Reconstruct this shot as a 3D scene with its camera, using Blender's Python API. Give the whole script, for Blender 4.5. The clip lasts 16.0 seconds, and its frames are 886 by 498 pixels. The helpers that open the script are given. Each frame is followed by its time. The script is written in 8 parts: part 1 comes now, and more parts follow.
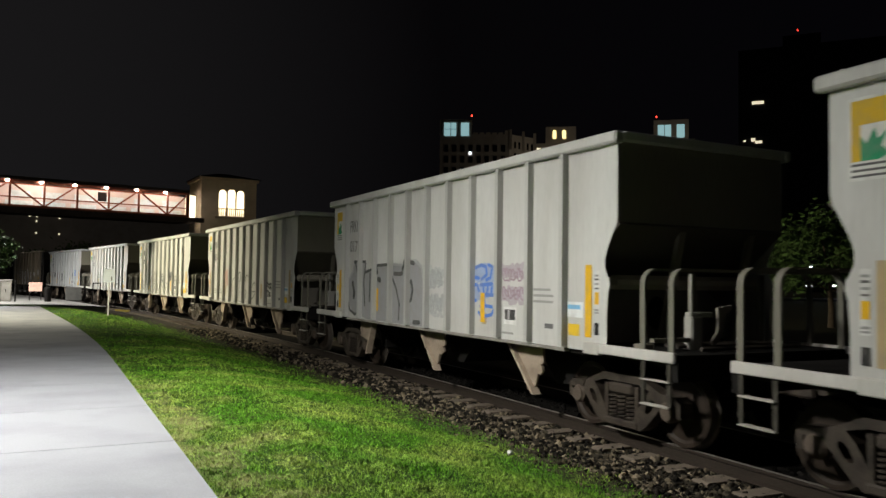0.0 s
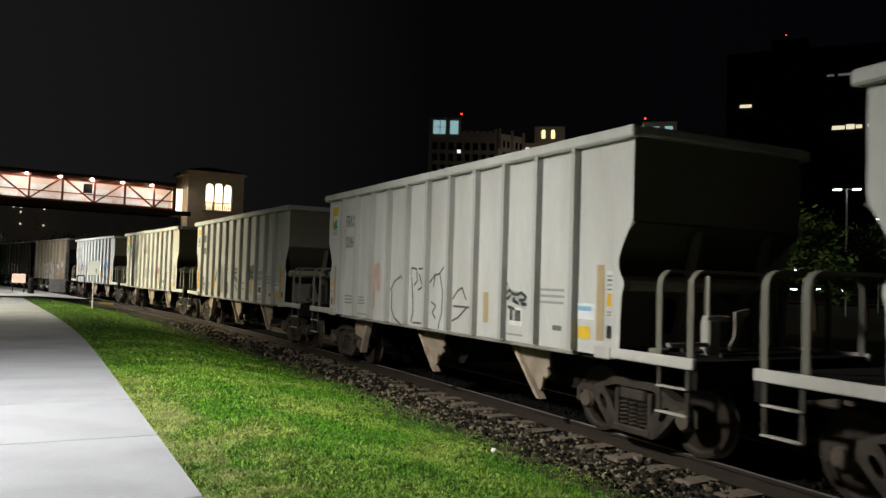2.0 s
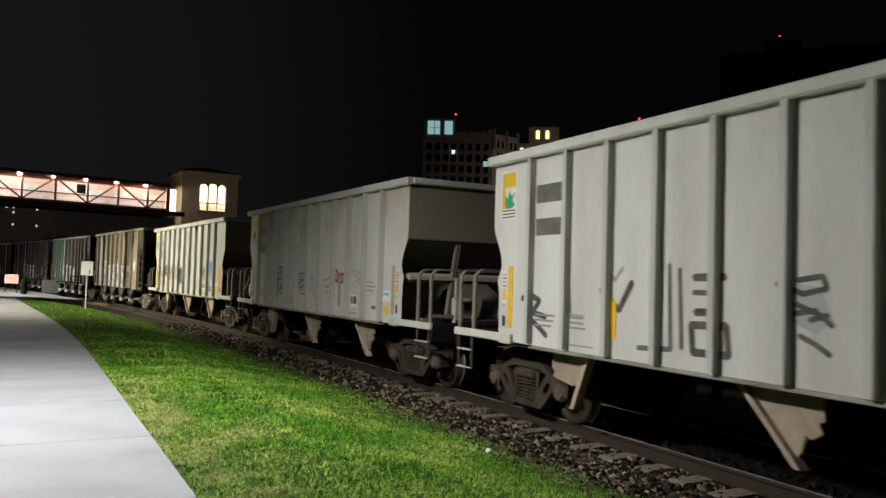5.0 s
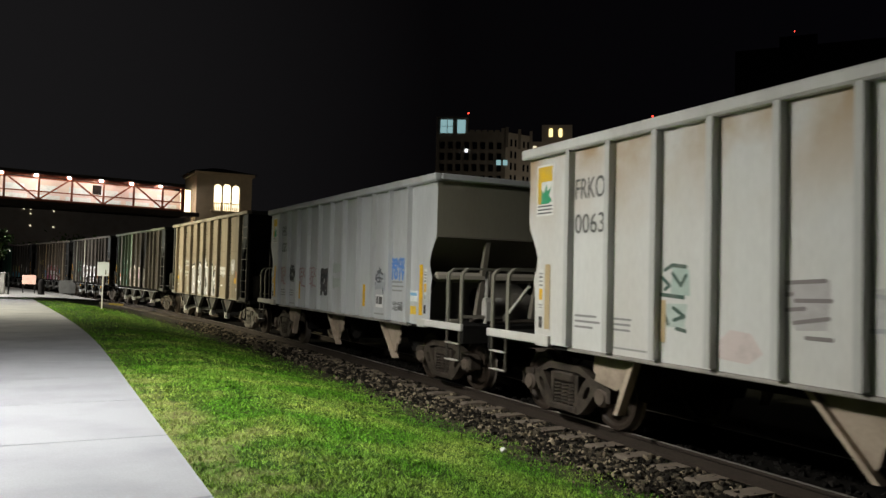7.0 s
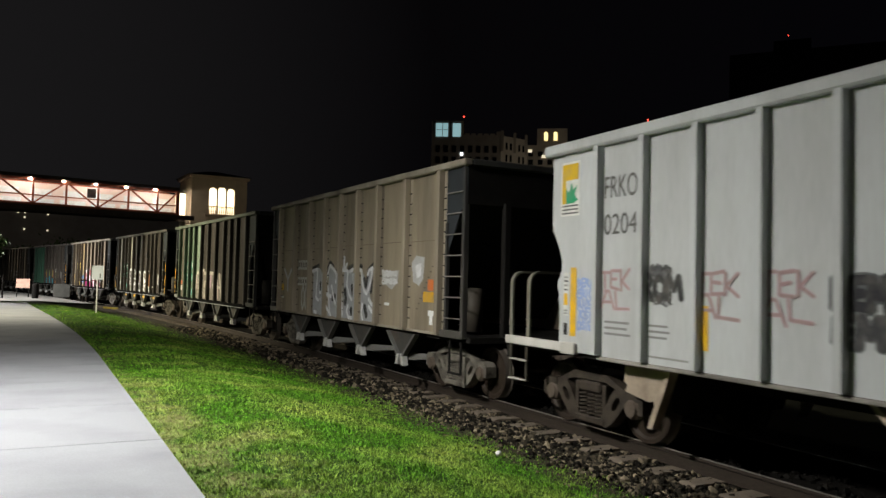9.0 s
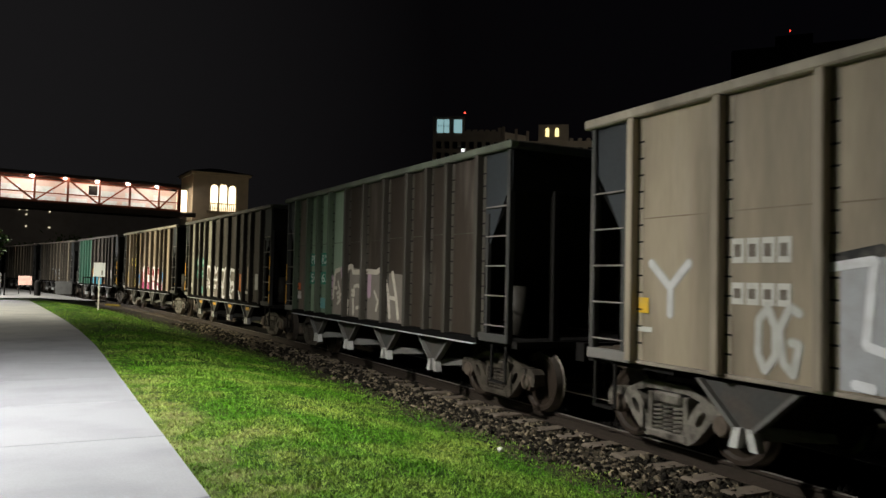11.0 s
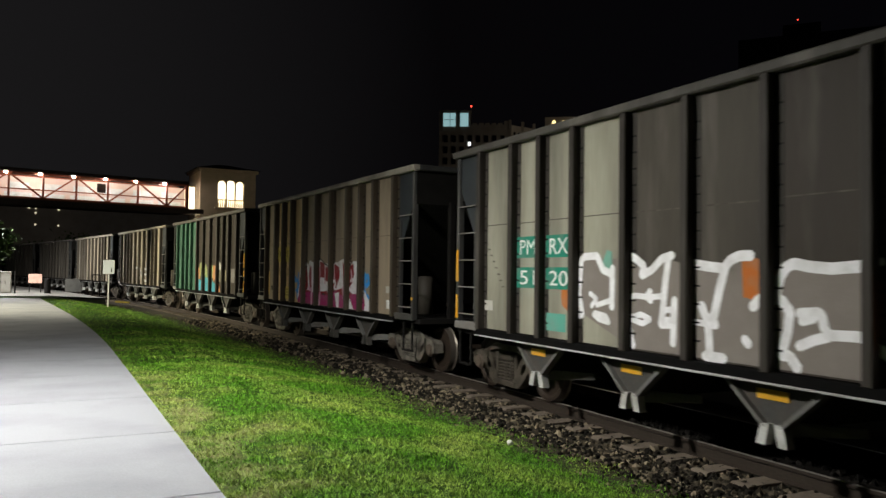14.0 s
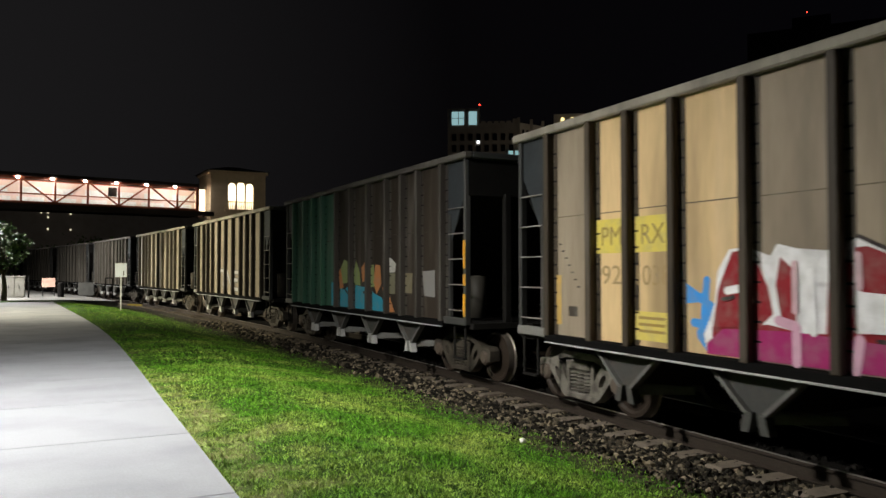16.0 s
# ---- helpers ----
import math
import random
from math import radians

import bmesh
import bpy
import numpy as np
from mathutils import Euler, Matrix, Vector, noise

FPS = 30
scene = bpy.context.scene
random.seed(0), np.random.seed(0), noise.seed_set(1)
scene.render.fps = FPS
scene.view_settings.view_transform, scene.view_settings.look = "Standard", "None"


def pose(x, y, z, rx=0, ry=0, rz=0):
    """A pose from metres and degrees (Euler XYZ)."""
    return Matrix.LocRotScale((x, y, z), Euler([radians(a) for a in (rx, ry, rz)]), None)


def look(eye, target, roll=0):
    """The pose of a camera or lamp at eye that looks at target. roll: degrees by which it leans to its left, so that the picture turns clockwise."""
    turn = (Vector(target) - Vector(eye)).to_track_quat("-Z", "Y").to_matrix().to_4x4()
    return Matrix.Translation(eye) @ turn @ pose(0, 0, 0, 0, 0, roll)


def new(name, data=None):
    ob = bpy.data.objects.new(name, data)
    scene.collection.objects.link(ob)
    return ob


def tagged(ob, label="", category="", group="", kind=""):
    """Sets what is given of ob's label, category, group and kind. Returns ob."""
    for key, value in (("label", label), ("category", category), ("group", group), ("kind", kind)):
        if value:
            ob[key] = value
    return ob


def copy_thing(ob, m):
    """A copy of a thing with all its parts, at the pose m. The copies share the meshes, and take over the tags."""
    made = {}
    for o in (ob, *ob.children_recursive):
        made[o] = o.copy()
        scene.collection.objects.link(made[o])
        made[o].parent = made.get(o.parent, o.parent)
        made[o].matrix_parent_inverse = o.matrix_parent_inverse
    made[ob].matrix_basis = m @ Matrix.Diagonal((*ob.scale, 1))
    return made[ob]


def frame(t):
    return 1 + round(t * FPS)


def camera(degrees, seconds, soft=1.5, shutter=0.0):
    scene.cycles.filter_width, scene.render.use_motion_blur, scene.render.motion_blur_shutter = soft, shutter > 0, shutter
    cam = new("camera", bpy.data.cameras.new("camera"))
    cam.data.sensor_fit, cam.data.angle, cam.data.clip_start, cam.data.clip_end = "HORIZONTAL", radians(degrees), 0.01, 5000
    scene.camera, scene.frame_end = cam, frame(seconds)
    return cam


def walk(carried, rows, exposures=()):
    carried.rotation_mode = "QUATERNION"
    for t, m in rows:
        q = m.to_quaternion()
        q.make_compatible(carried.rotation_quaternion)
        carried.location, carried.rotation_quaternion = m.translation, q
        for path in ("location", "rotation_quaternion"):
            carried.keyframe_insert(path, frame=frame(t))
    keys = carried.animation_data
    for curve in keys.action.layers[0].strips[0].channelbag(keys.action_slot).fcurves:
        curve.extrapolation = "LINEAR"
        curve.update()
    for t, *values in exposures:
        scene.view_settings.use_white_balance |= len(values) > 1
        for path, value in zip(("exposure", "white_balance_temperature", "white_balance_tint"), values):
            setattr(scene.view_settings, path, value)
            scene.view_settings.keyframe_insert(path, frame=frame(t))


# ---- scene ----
cam = camera(59.4, 16.0, soft=1.45, shutter=0.2)
EYE_Z = 1.744
CAM_ROWS = [(0.0, -26.98, 2.32, -0.84), (0.5, -27.07, 2.14, -0.55), (1.0, -27.47, 2.3, -0.45), (1.5, -27.72, 2.28, -1.04), (2.0, -27.95, 2.18, -1.73), (2.5, -28.06, 2.22, -1.8), (3.0, -28.16, 2.31, -1.85), (3.5, -28.42, 2.38, -1.89), (4.0, -28.57, 2.24, -1.82), (6.5, -27.57, 2.2, -1.41), (7.0, -27.36, 2.11, -1.43), (7.5, -27.41, 2.32, -1.38), (8.0, -27.5, 2.31, -1.26), (8.5, -27.57, 2.29, -1.23), (9.0, -27.7, 2.37, -1.4), (9.5, -27.85, 2.44, -1.54), (10.0, -27.81, 2.32, -1.45), (12.5, -27.43, 1.88, -1.18), (13.0, -27.55, 1.81, -1.17), (13.5, -27.59, 1.76, -0.95), (14.0, -27.01, 1.64, -0.71), (14.5, -26.65, 1.56, -0.46), (15.0, -26.41, 1.54, -0.26), (15.5, -26.42, 1.53, -0.15), (16.0, -26.24, 1.55, 0.05)]
walk(cam, [(t, pose(0, 0, EYE_Z, 90 + p, r, y)) for t, y, p, r in CAM_ROWS],
     exposures=[(0.0, 0.0), (9.0, 0.0), (9.5, 0.22), (10.0, 0.0), (12.3, 0.0), (12.6, 0.04), (13.0, 0.22), (13.5, 0.18), (14.0, 0.03), (14.5, 0.1), (15.0, 0.26), (15.5, -0.06), (16.0, 0.1)])

# ---- night sky and lamps ----
world = bpy.data.worlds.new("night_sky")
scene.world = world
world.use_nodes = True
wn, wl = world.node_tree.nodes, world.node_tree.links
bg = wn["Background"]
w_tc, w_ramp = wn.new("ShaderNodeTexCoord"), wn.new("ShaderNodeValToRGB")
# the glow of the town hangs over the left of the view and fades round to the right
w_dot = wn.new("ShaderNodeVectorMath")
w_dot.operation = "DOT_PRODUCT"
w_dot.inputs[1].default_value = (-0.42, 0.90, 0.1)
wl.new(w_tc.outputs["Generated"], w_dot.inputs[0])
wl.new(w_dot.outputs["Value"], w_ramp.inputs[0])
w_ramp.color_ramp.elements[0].position, w_ramp.color_ramp.elements[0].color = 0.10, (0.0012, 0.0011, 0.0017, 1)
w_ramp.color_ramp.elements[1].position, w_ramp.color_ramp.elements[1].color = 0.98, (0.0102, 0.0097, 0.0102, 1)
w_mid = w_ramp.color_ramp.elements.new(0.62)
w_mid.color = (0.0017, 0.0015, 0.0018, 1)
wl.new(w_ramp.outputs[0], bg.inputs["Color"])
bg.inputs["Strength"].default_value = 1.0


def lamp(name, kind, m, energy, color, size=0.3, spot=None, blend=0.6):
    d = bpy.data.lights.new(name, kind)
    d.energy, d.color = energy, color
    if kind == "AREA":
        d.shape, d.size = "DISK", size
    else:
        d.shadow_soft_size = size
    if kind == "SPOT":
        d.spot_size, d.spot_blend = radians(spot), blend
    ob = new(name, d)
    ob.matrix_world = m
    return ob


COOL, WARM = (1.0, 0.98, 0.92), (1.0, 0.94, 0.74)
lamp("path_lamp_light", "SPOT", look((-1.7, 9.8, 6.0), (-0.3, 9.5, 0)), 4850, COOL, 0.40, 165, 0.90)
lamp("flood_light", "SPOT", look((-14.0, 37.0, 7.6), (3.0, 37.0, 2.2)), 30000, (1.0, 0.92, 0.66), 0.15, 72, 0.9)
# a further lamp, added unseen, to even out the path between the others
lamp("path_lamp_light", "SPOT", look((-6.4, 30.5, 6.8), (-6.0, 30.5, 0)), 1900, WARM, 0.15, 160, 0.75)
lamp("crossing_lamp_light", "SPOT", look((-6.4, 54.0, 7.0), (-5.4, 54.5, 0)), 10500, COOL, 0.15, 160, 0.5)
# added lamp, unseen, standing in for street lighting at the apartment towers' foot
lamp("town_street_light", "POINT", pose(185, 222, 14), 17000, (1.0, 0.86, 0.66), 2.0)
# added lamp, unseen, to lift the far buildings under the footbridge
lamp("far_street_light", "POINT", pose(18, 300, 12), 4500, (1.0, 0.93, 0.86), 2.0)
# added lamp, unseen, beyond the track, to brighten the stair tower's front
lamp("station_street_light", "POINT", pose(19, 74, 8), 380, (1.0, 0.86, 0.62), 0.3)

# ---- track geometry: one arc, curving gently to the left as it goes away ----
CX, CY, R_SIDE, PHI0 = -294.83, 12.60, 301.13, -2.3978
R_TRACK = R_SIDE + 1.60
RAIL_Z = -0.28


def arc(s, lat=0.0, z=0.0):
    a = radians(PHI0) + s / R_SIDE
    return Vector((CX + (R_TRACK + lat) * math.cos(a), CY + (R_TRACK + lat) * math.sin(a), z))


def arc_pose(s, lat=0.0, z=0.0):
    p = arc(s, lat)
    return pose(p.x, p.y, z, 0, 0, PHI0 + math.degrees(s / R_SIDE))


def lat_s(x, y):
    d, e = x - CX, y - CY
    return math.hypot(d, e) - R_TRACK, (math.atan2(e, d) - radians(PHI0)) * R_SIDE


def smooth(a, b, v):
    v = min(1.0, max(0.0, (v - a) / (b - a)))
    return v * v * (3 - 2 * v)


# ---- materials ----
def material(name, color, rough=0.8, metal=0.0, var=0.25, scale=3.0, fine=40.0, bump=0.15, dark=None, by_object=False, stretch=(1, 1, 1), amount=0.5, islands=0.0, wash=0.0, spec=0.22, skew=1.0):
    """Colour broken by two scales of noise towards a darker tone, with a fine bump."""
    m = bpy.data.materials.new(name)
    m.use_nodes = True
    n, l = m.node_tree.nodes, m.node_tree.links
    b = n["Principled BSDF"]
    b.inputs["Roughness"].default_value, b.inputs["Metallic"].default_value = rough, metal
    b.inputs["Specular IOR Level"].default_value = spec
    tc, mp = n.new("ShaderNodeTexCoord"), n.new("ShaderNodeMapping")
    mp.inputs["Scale"].default_value = stretch
    l.new(tc.outputs["Object"], mp.inputs[0])
    info = n.new("ShaderNodeObjectInfo")
    shift = n.new("ShaderNodeVectorMath")
    shift.operation = "MULTIPLY_ADD"
    shift.inputs[1].default_value = (17.0, 31.0, 23.0)
    l.new(info.outputs["Random"], shift.inputs[0])
    l.new(mp.outputs[0], shift.inputs[2])
    big, small = n.new("ShaderNodeTexNoise"), n.new("ShaderNodeTexNoise")
    big.inputs["Scale"].default_value, big.inputs["Detail"].default_value = scale, 5
    small.inputs["Scale"].default_value, small.inputs["Detail"].default_value = fine, 3
    l.new(shift.outputs[0], big.inputs["Vector"])
    l.new(shift.outputs[0], small.inputs["Vector"])
    ramp = n.new("ShaderNodeValToRGB")
    ramp.color_ramp.elements[0].position, ramp.color_ramp.elements[1].position = 0.42, 0.72
    l.new(big.outputs["Fac"], ramp.inputs[0])
    mul = n.new("ShaderNodeMath")
    mul.operation = "MULTIPLY"
    mul.inputs[1].default_value = amount
    l.new(ramp.outputs[0], mul.inputs[0])
    mix = n.new("ShaderNodeMix")
    mix.data_type = "RGBA"
    l.new(mul.outputs[0], mix.inputs["Factor"])
    mix.inputs["A"].default_value = (*color, 1)
    if by_object:
        l.new(info.outputs["Color"], mix.inputs["A"])
    mix.inputs["B"].default_value = (*(dark or [c * 0.45 for c in color]), 1)
    col = mix.outputs["Result"]
    if wash:
        # pale washed-out runs over the paint
        pale, prmp, pm = n.new("ShaderNodeTexNoise"), n.new("ShaderNodeValToRGB"), n.new("ShaderNodeMix")
        pale.inputs["Scale"].default_value, pale.inputs["Detail"].default_value = scale * 1.7, 4
        moved = n.new("ShaderNodeVectorMath")
        moved.inputs[1].default_value = (5.3, 9.1, 2.7)
        l.new(shift.outputs[0], moved.inputs[0])
        l.new(moved.outputs[0], pale.inputs["Vector"])
        prmp.color_ramp.elements[0].position, prmp.color_ramp.elements[1].position = 0.55, 0.76
        l.new(pale.outputs["Fac"], prmp.inputs[0])
        pf = n.new("ShaderNodeMath")
        pf.operation = "MULTIPLY"
        pf.inputs[1].default_value = wash
        l.new(prmp.outputs[0], pf.inputs[0])
        pm.data_type = "RGBA"
        pm.inputs["B"].default_value = (0.42, 0.38, 0.34, 1)
        l.new(pf.outputs[0], pm.inputs["Factor"])
        l.new(col, pm.inputs["A"])
        col = pm.outputs["Result"]
    val = n.new("ShaderNodeMapRange")
    val.inputs["To Min"].default_value, val.inputs["To Max"].default_value = 1 - var, 1 + var
    l.new(small.outputs["Fac"], val.inputs["Value"])
    hsv = n.new("ShaderNodeHueSaturation")
    l.new(val.outputs[0], hsv.inputs["Value"])
    l.new(col, hsv.inputs["Color"])
    out = hsv.outputs[0]
    if islands:
        geo, rng_map, hs2, power = n.new("ShaderNodeNewGeometry"), n.new("ShaderNodeMapRange"), n.new("ShaderNodeHueSaturation"), n.new("ShaderNodeMath")
        power.operation, power.inputs[1].default_value = "POWER", skew
        rng_map.inputs["To Min"].default_value, rng_map.inputs["To Max"].default_value = 1 - islands, 1 + islands * skew
        l.new(geo.outputs["Random Per Island"], power.inputs[0])
        l.new(power.outputs[0], rng_map.inputs["Value"])
        l.new(rng_map.outputs[0], hs2.inputs["Value"])
        l.new(out, hs2.inputs["Color"])
        out = hs2.outputs[0]
    l.new(out, b.inputs["Base Color"])
    bp = n.new("ShaderNodeBump")
    bp.inputs["Strength"].default_value, bp.inputs["Distance"].default_value = bump, 0.02
    l.new(small.outputs["Fac"], bp.inputs["Height"])
    l.new(bp.outputs[0], b.inputs["Normal"])
    return m


def glowing(name, color, strength):
    m = bpy.data.materials.new(name)
    m.use_nodes = True
    b = m.node_tree.nodes["Principled BSDF"]
    b.inputs["Base Color"].default_value = (*color, 1)
    b.inputs["Emission Color"].default_value, b.inputs["Emission Strength"].default_value = (*color, 1), strength
    return m


M_PAINT = material("weathered_car_paint", (0.5, 0.5, 0.48), 0.6, 0, 0.10, 1.1, 22, 0.10, (0.16, 0.13, 0.10), True, (1, 1, 0.22), 0.32)
M_BROWN = material("grimy_car_paint", (0.2, 0.16, 0.12), 0.62, 0, 0.14, 1.3, 18, 0.12, (0.022, 0.017, 0.014), True, (1, 1, 0.18), 0.6, wash=0.15, spec=0.22)
M_MARK = material("painted_marking", (0.5, 0.5, 0.5), 0.7, 0, 0.12, 6, 60, 0.05, (0.25, 0.23, 0.2), True, (1, 1, 1), 0.35)
M_STEEL = material("grimy_truck_steel", (0.115, 0.09, 0.066), 0.6, 0.0, 0.4, 5, 45, 0.35, (0.016, 0.012, 0.009), True, amount=0.95, spec=0.3)
M_CAP = material("dusty_bearing_cap", (0.105, 0.082, 0.064), 0.7, 0, 0.3, 8, 45, 0.2, (0.06, 0.045, 0.035))
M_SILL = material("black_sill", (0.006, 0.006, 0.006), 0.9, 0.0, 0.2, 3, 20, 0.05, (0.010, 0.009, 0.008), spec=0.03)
# near-black; at car ends and undersides it also holds the shade
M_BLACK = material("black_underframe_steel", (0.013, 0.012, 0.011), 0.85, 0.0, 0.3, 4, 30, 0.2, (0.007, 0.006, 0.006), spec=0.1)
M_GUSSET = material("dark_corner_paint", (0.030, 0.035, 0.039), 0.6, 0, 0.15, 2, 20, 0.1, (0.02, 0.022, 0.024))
M_WHEEL = material("worn_wheel_steel", (0.030, 0.021, 0.015), 0.6, 0.1, 0.25, 6, 40, 0.1)
M_RIM = material("bright_wheel_rim", (0.15, 0.13, 0.11), 0.4, 0.5, 0.15, 6, 40, 0.05, (0.07, 0.055, 0.045))
M_CHUTE = material("dusty_hopper_steel", (0.32, 0.26, 0.20), 0.75, 0.05, 0.2, 3, 25, 0.15, (0.09, 0.065, 0.05), True)
M_RAIL = material("rusty_rail", (0.031, 0.023, 0.017), 0.8, 0.0, 0.35, 4, 50, 0.2, (0.018, 0.013, 0.010), False, (1, 0.3, 1))
M_RAILTOP = material("polished_rail_head", (0.34, 0.31, 0.28), 0.35, 0.45, 0.1, 4, 50, 0.02)
M_TIE = material("concrete_tie", (0.165, 0.135, 0.105), 0.9, 0, 0.25, 6, 70, 0.3, (0.07, 0.055, 0.042))
M_STONE = material("ballast_stone", (0.070, 0.058, 0.040), 0.9, 0, 0.35, 3.5, 30, 0.3, (0.022, 0.018, 0.013), islands=0.85, spec=0.15, skew=4.0)
# ballast between the rails, near-black to hold the shade under the train
M_SHADE_STONE = material("oil_blackened_ballast", (0.007, 0.006, 0.005), 0.8, 0, 0.35, 3.5, 30, 0.3, (0.006, 0.005, 0.004), islands=0.6, spec=0.12, skew=2.0)
M_CONC = material("broom_finished_concrete", (0.285, 0.293, 0.315), 0.85, 0, 0.10, 0.9, 45, 0.12, (0.20, 0.205, 0.23), amount=0.8)
M_STUCCO = material("cream_stucco", (0.62, 0.52, 0.38), 0.9, 0, 0.08, 1, 30, 0.1, (0.4, 0.33, 0.24))
M_ROOF = material("dark_roof", (0.05, 0.04, 0.035), 0.9)
M_REDSTEEL = material("red_painted_truss_steel", (0.30, 0.075, 0.035), 0.6, 0.1)
M_FACADE = material("tower_facade", (0.34, 0.31, 0.27), 0.9, 0, 0.1, 0.3, 5, 0.05, (0.24, 0.21, 0.18))
M_DARKFAC = material("dark_highrise_facade", (0.06, 0.06, 0.065), 0.7)
M_GLASS = material("dark_window_glass", (0.012, 0.013, 0.016), 0.15, spec=0.5)
M_WHITE = material("white_painted_metal", (0.72, 0.72, 0.70), 0.6, 0, 0.06, 3, 30, 0.05, (0.5, 0.48, 0.45))


# ---- mesh helpers ----
def link_mesh(name, bm, mat, parent=None, label="", smooth_faces=False):
    me = bpy.data.meshes.new(name)
    bmesh.ops.recalc_face_normals(bm, faces=bm.faces[:])
    bm.to_mesh(me)
    bm.free()
    if smooth_faces:
        for p in me.polygons:
            p.use_smooth = True
    if mat is not None:
        me.materials.append(mat)
    ob = new(name, me)
    if parent is not None:
        ob.parent = parent
    if label:
        ob["label"] = label
    return ob


def part(name, bm, mat, parent, label="", color=None, soft=False):
    ob = link_mesh(name, bm, mat, parent, label, soft)
    if color:
        ob.color = (*color, 1)
    return ob


def piece(name, data, parent, loc=(0, 0, 0), color=None, rz=0):
    ob = new(name, data)
    ob.parent = parent
    ob.matrix_basis = pose(*loc, 0, 0, rz)
    if color:
        ob.color = (*color, 1)
    return ob


def box(bm, x0, x1, y0, y1, z0, z1, b=0.0):
    """A box; b cuts its twelve edges with a small chamfer."""
    v = [bm.verts.new((x, y, z)) for x in (x0, x1) for y in (y0, y1) for z in (z0, z1)]
    f = [bm.faces.new([v[i] for i in q]) for q in ((0, 1, 3, 2), (4, 6, 7, 5), (0, 4, 5, 1), (2, 3, 7, 6), (0, 2, 6, 4), (1, 5, 7, 3))]
    if b:
        bmesh.ops.bevel(bm, geom=list({e for q in f for e in q.edges}), offset=b, segments=1, affect="EDGES")


def prism(bm, pts, axis, a0, a1):
    """A polygon in the two other axes (in x, y, z order), drawn out along one axis."""
    def at(p, a):
        return (a, *p) if axis == "x" else (p[0], a, p[1]) if axis == "y" else (*p, a)
    r0, r1 = [bm.verts.new(at(p, a0)) for p in pts], [bm.verts.new(at(p, a1)) for p in pts]
    bm.faces.new(r0)
    bm.faces.new(r1[::-1])
    for i in range(len(pts)):
        j = (i + 1) % len(pts)
        bm.faces.new((r0[i], r0[j], r1[j], r1[i]))


def rod(bm, pts, r, seg=8):
    """A round rod along a line of points."""
    pts = [Vector(p) for p in pts]
    rings = []
    for i, p in enumerate(pts):
        d = (pts[min(i + 1, len(pts) - 1)] - pts[max(i - 1, 0)]).normalized()
        a = d.orthogonal().normalized() if i == 0 else (a - d * a.dot(d)).normalized()
        c = d.cross(a)
        rings.append([bm.verts.new(p + r * (math.cos(k * math.tau / seg) * a + math.sin(k * math.tau / seg) * c)) for k in range(seg)])
    for q, w in zip(rings, rings[1:]):
        for k in range(seg):
            bm.faces.new((q[k], q[(k + 1) % seg], w[(k + 1) % seg], w[k]))
    bm.faces.new(rings[0][::-1])
    bm.faces.new(rings[-1])


def lathe(bm, profile, axis="x", seg=28, at=(0, 0, 0)):
    """Rows of (along, radius) turned about an axis through at."""
    rings = []
    for a, r in profile:
        ring = []
        for k in range(seg):
            c, s = r * math.cos(k * math.tau / seg), r * math.sin(k * math.tau / seg)
            p = (a, c, s) if axis == "x" else (c, a, s) if axis == "y" else (c, s, a)
            ring.append(bm.verts.new(Vector(p) + Vector(at)))
        rings.append(ring)
    for q, w in zip(rings, rings[1:]):
        for k in range(seg):
            bm.faces.new((q[k], q[(k + 1) % seg], w[(k + 1) % seg], w[k]))
    bm.faces.new(rings[0][::-1])
    bm.faces.new(rings[-1])


def thing(name, label, category, group="", m=None):
    ob = new(name)
    ob.empty_display_size = 0.2
    if m is not None:
        ob.matrix_world = m
    return tagged(ob, label, category, group)


def bmn():
    return bmesh.new()


# ---- ground ----
def ground_z(x, y):
    lat = lat_s(x, y)[0]
    z = -0.45 * smooth(-5.6, -2.0, lat) - 0.3 * smooth(1.95, 1.6, abs(lat))
    return z + 0.015 * noise.noise(Vector((x * 0.6, y * 0.6, 0))) * (1 if abs(lat) > 2.0 else 0)


def path_edge(y):
    """The lawn-side edge of the path: straight at first, then bending to the left."""
    return 1.22 + 0.02 * min(y, 16) / 16 - 1.35 * smooth(17, 62, y) * 1.55 if y > 17 else 1.22 + 0.02 * max(y, 0) / 16


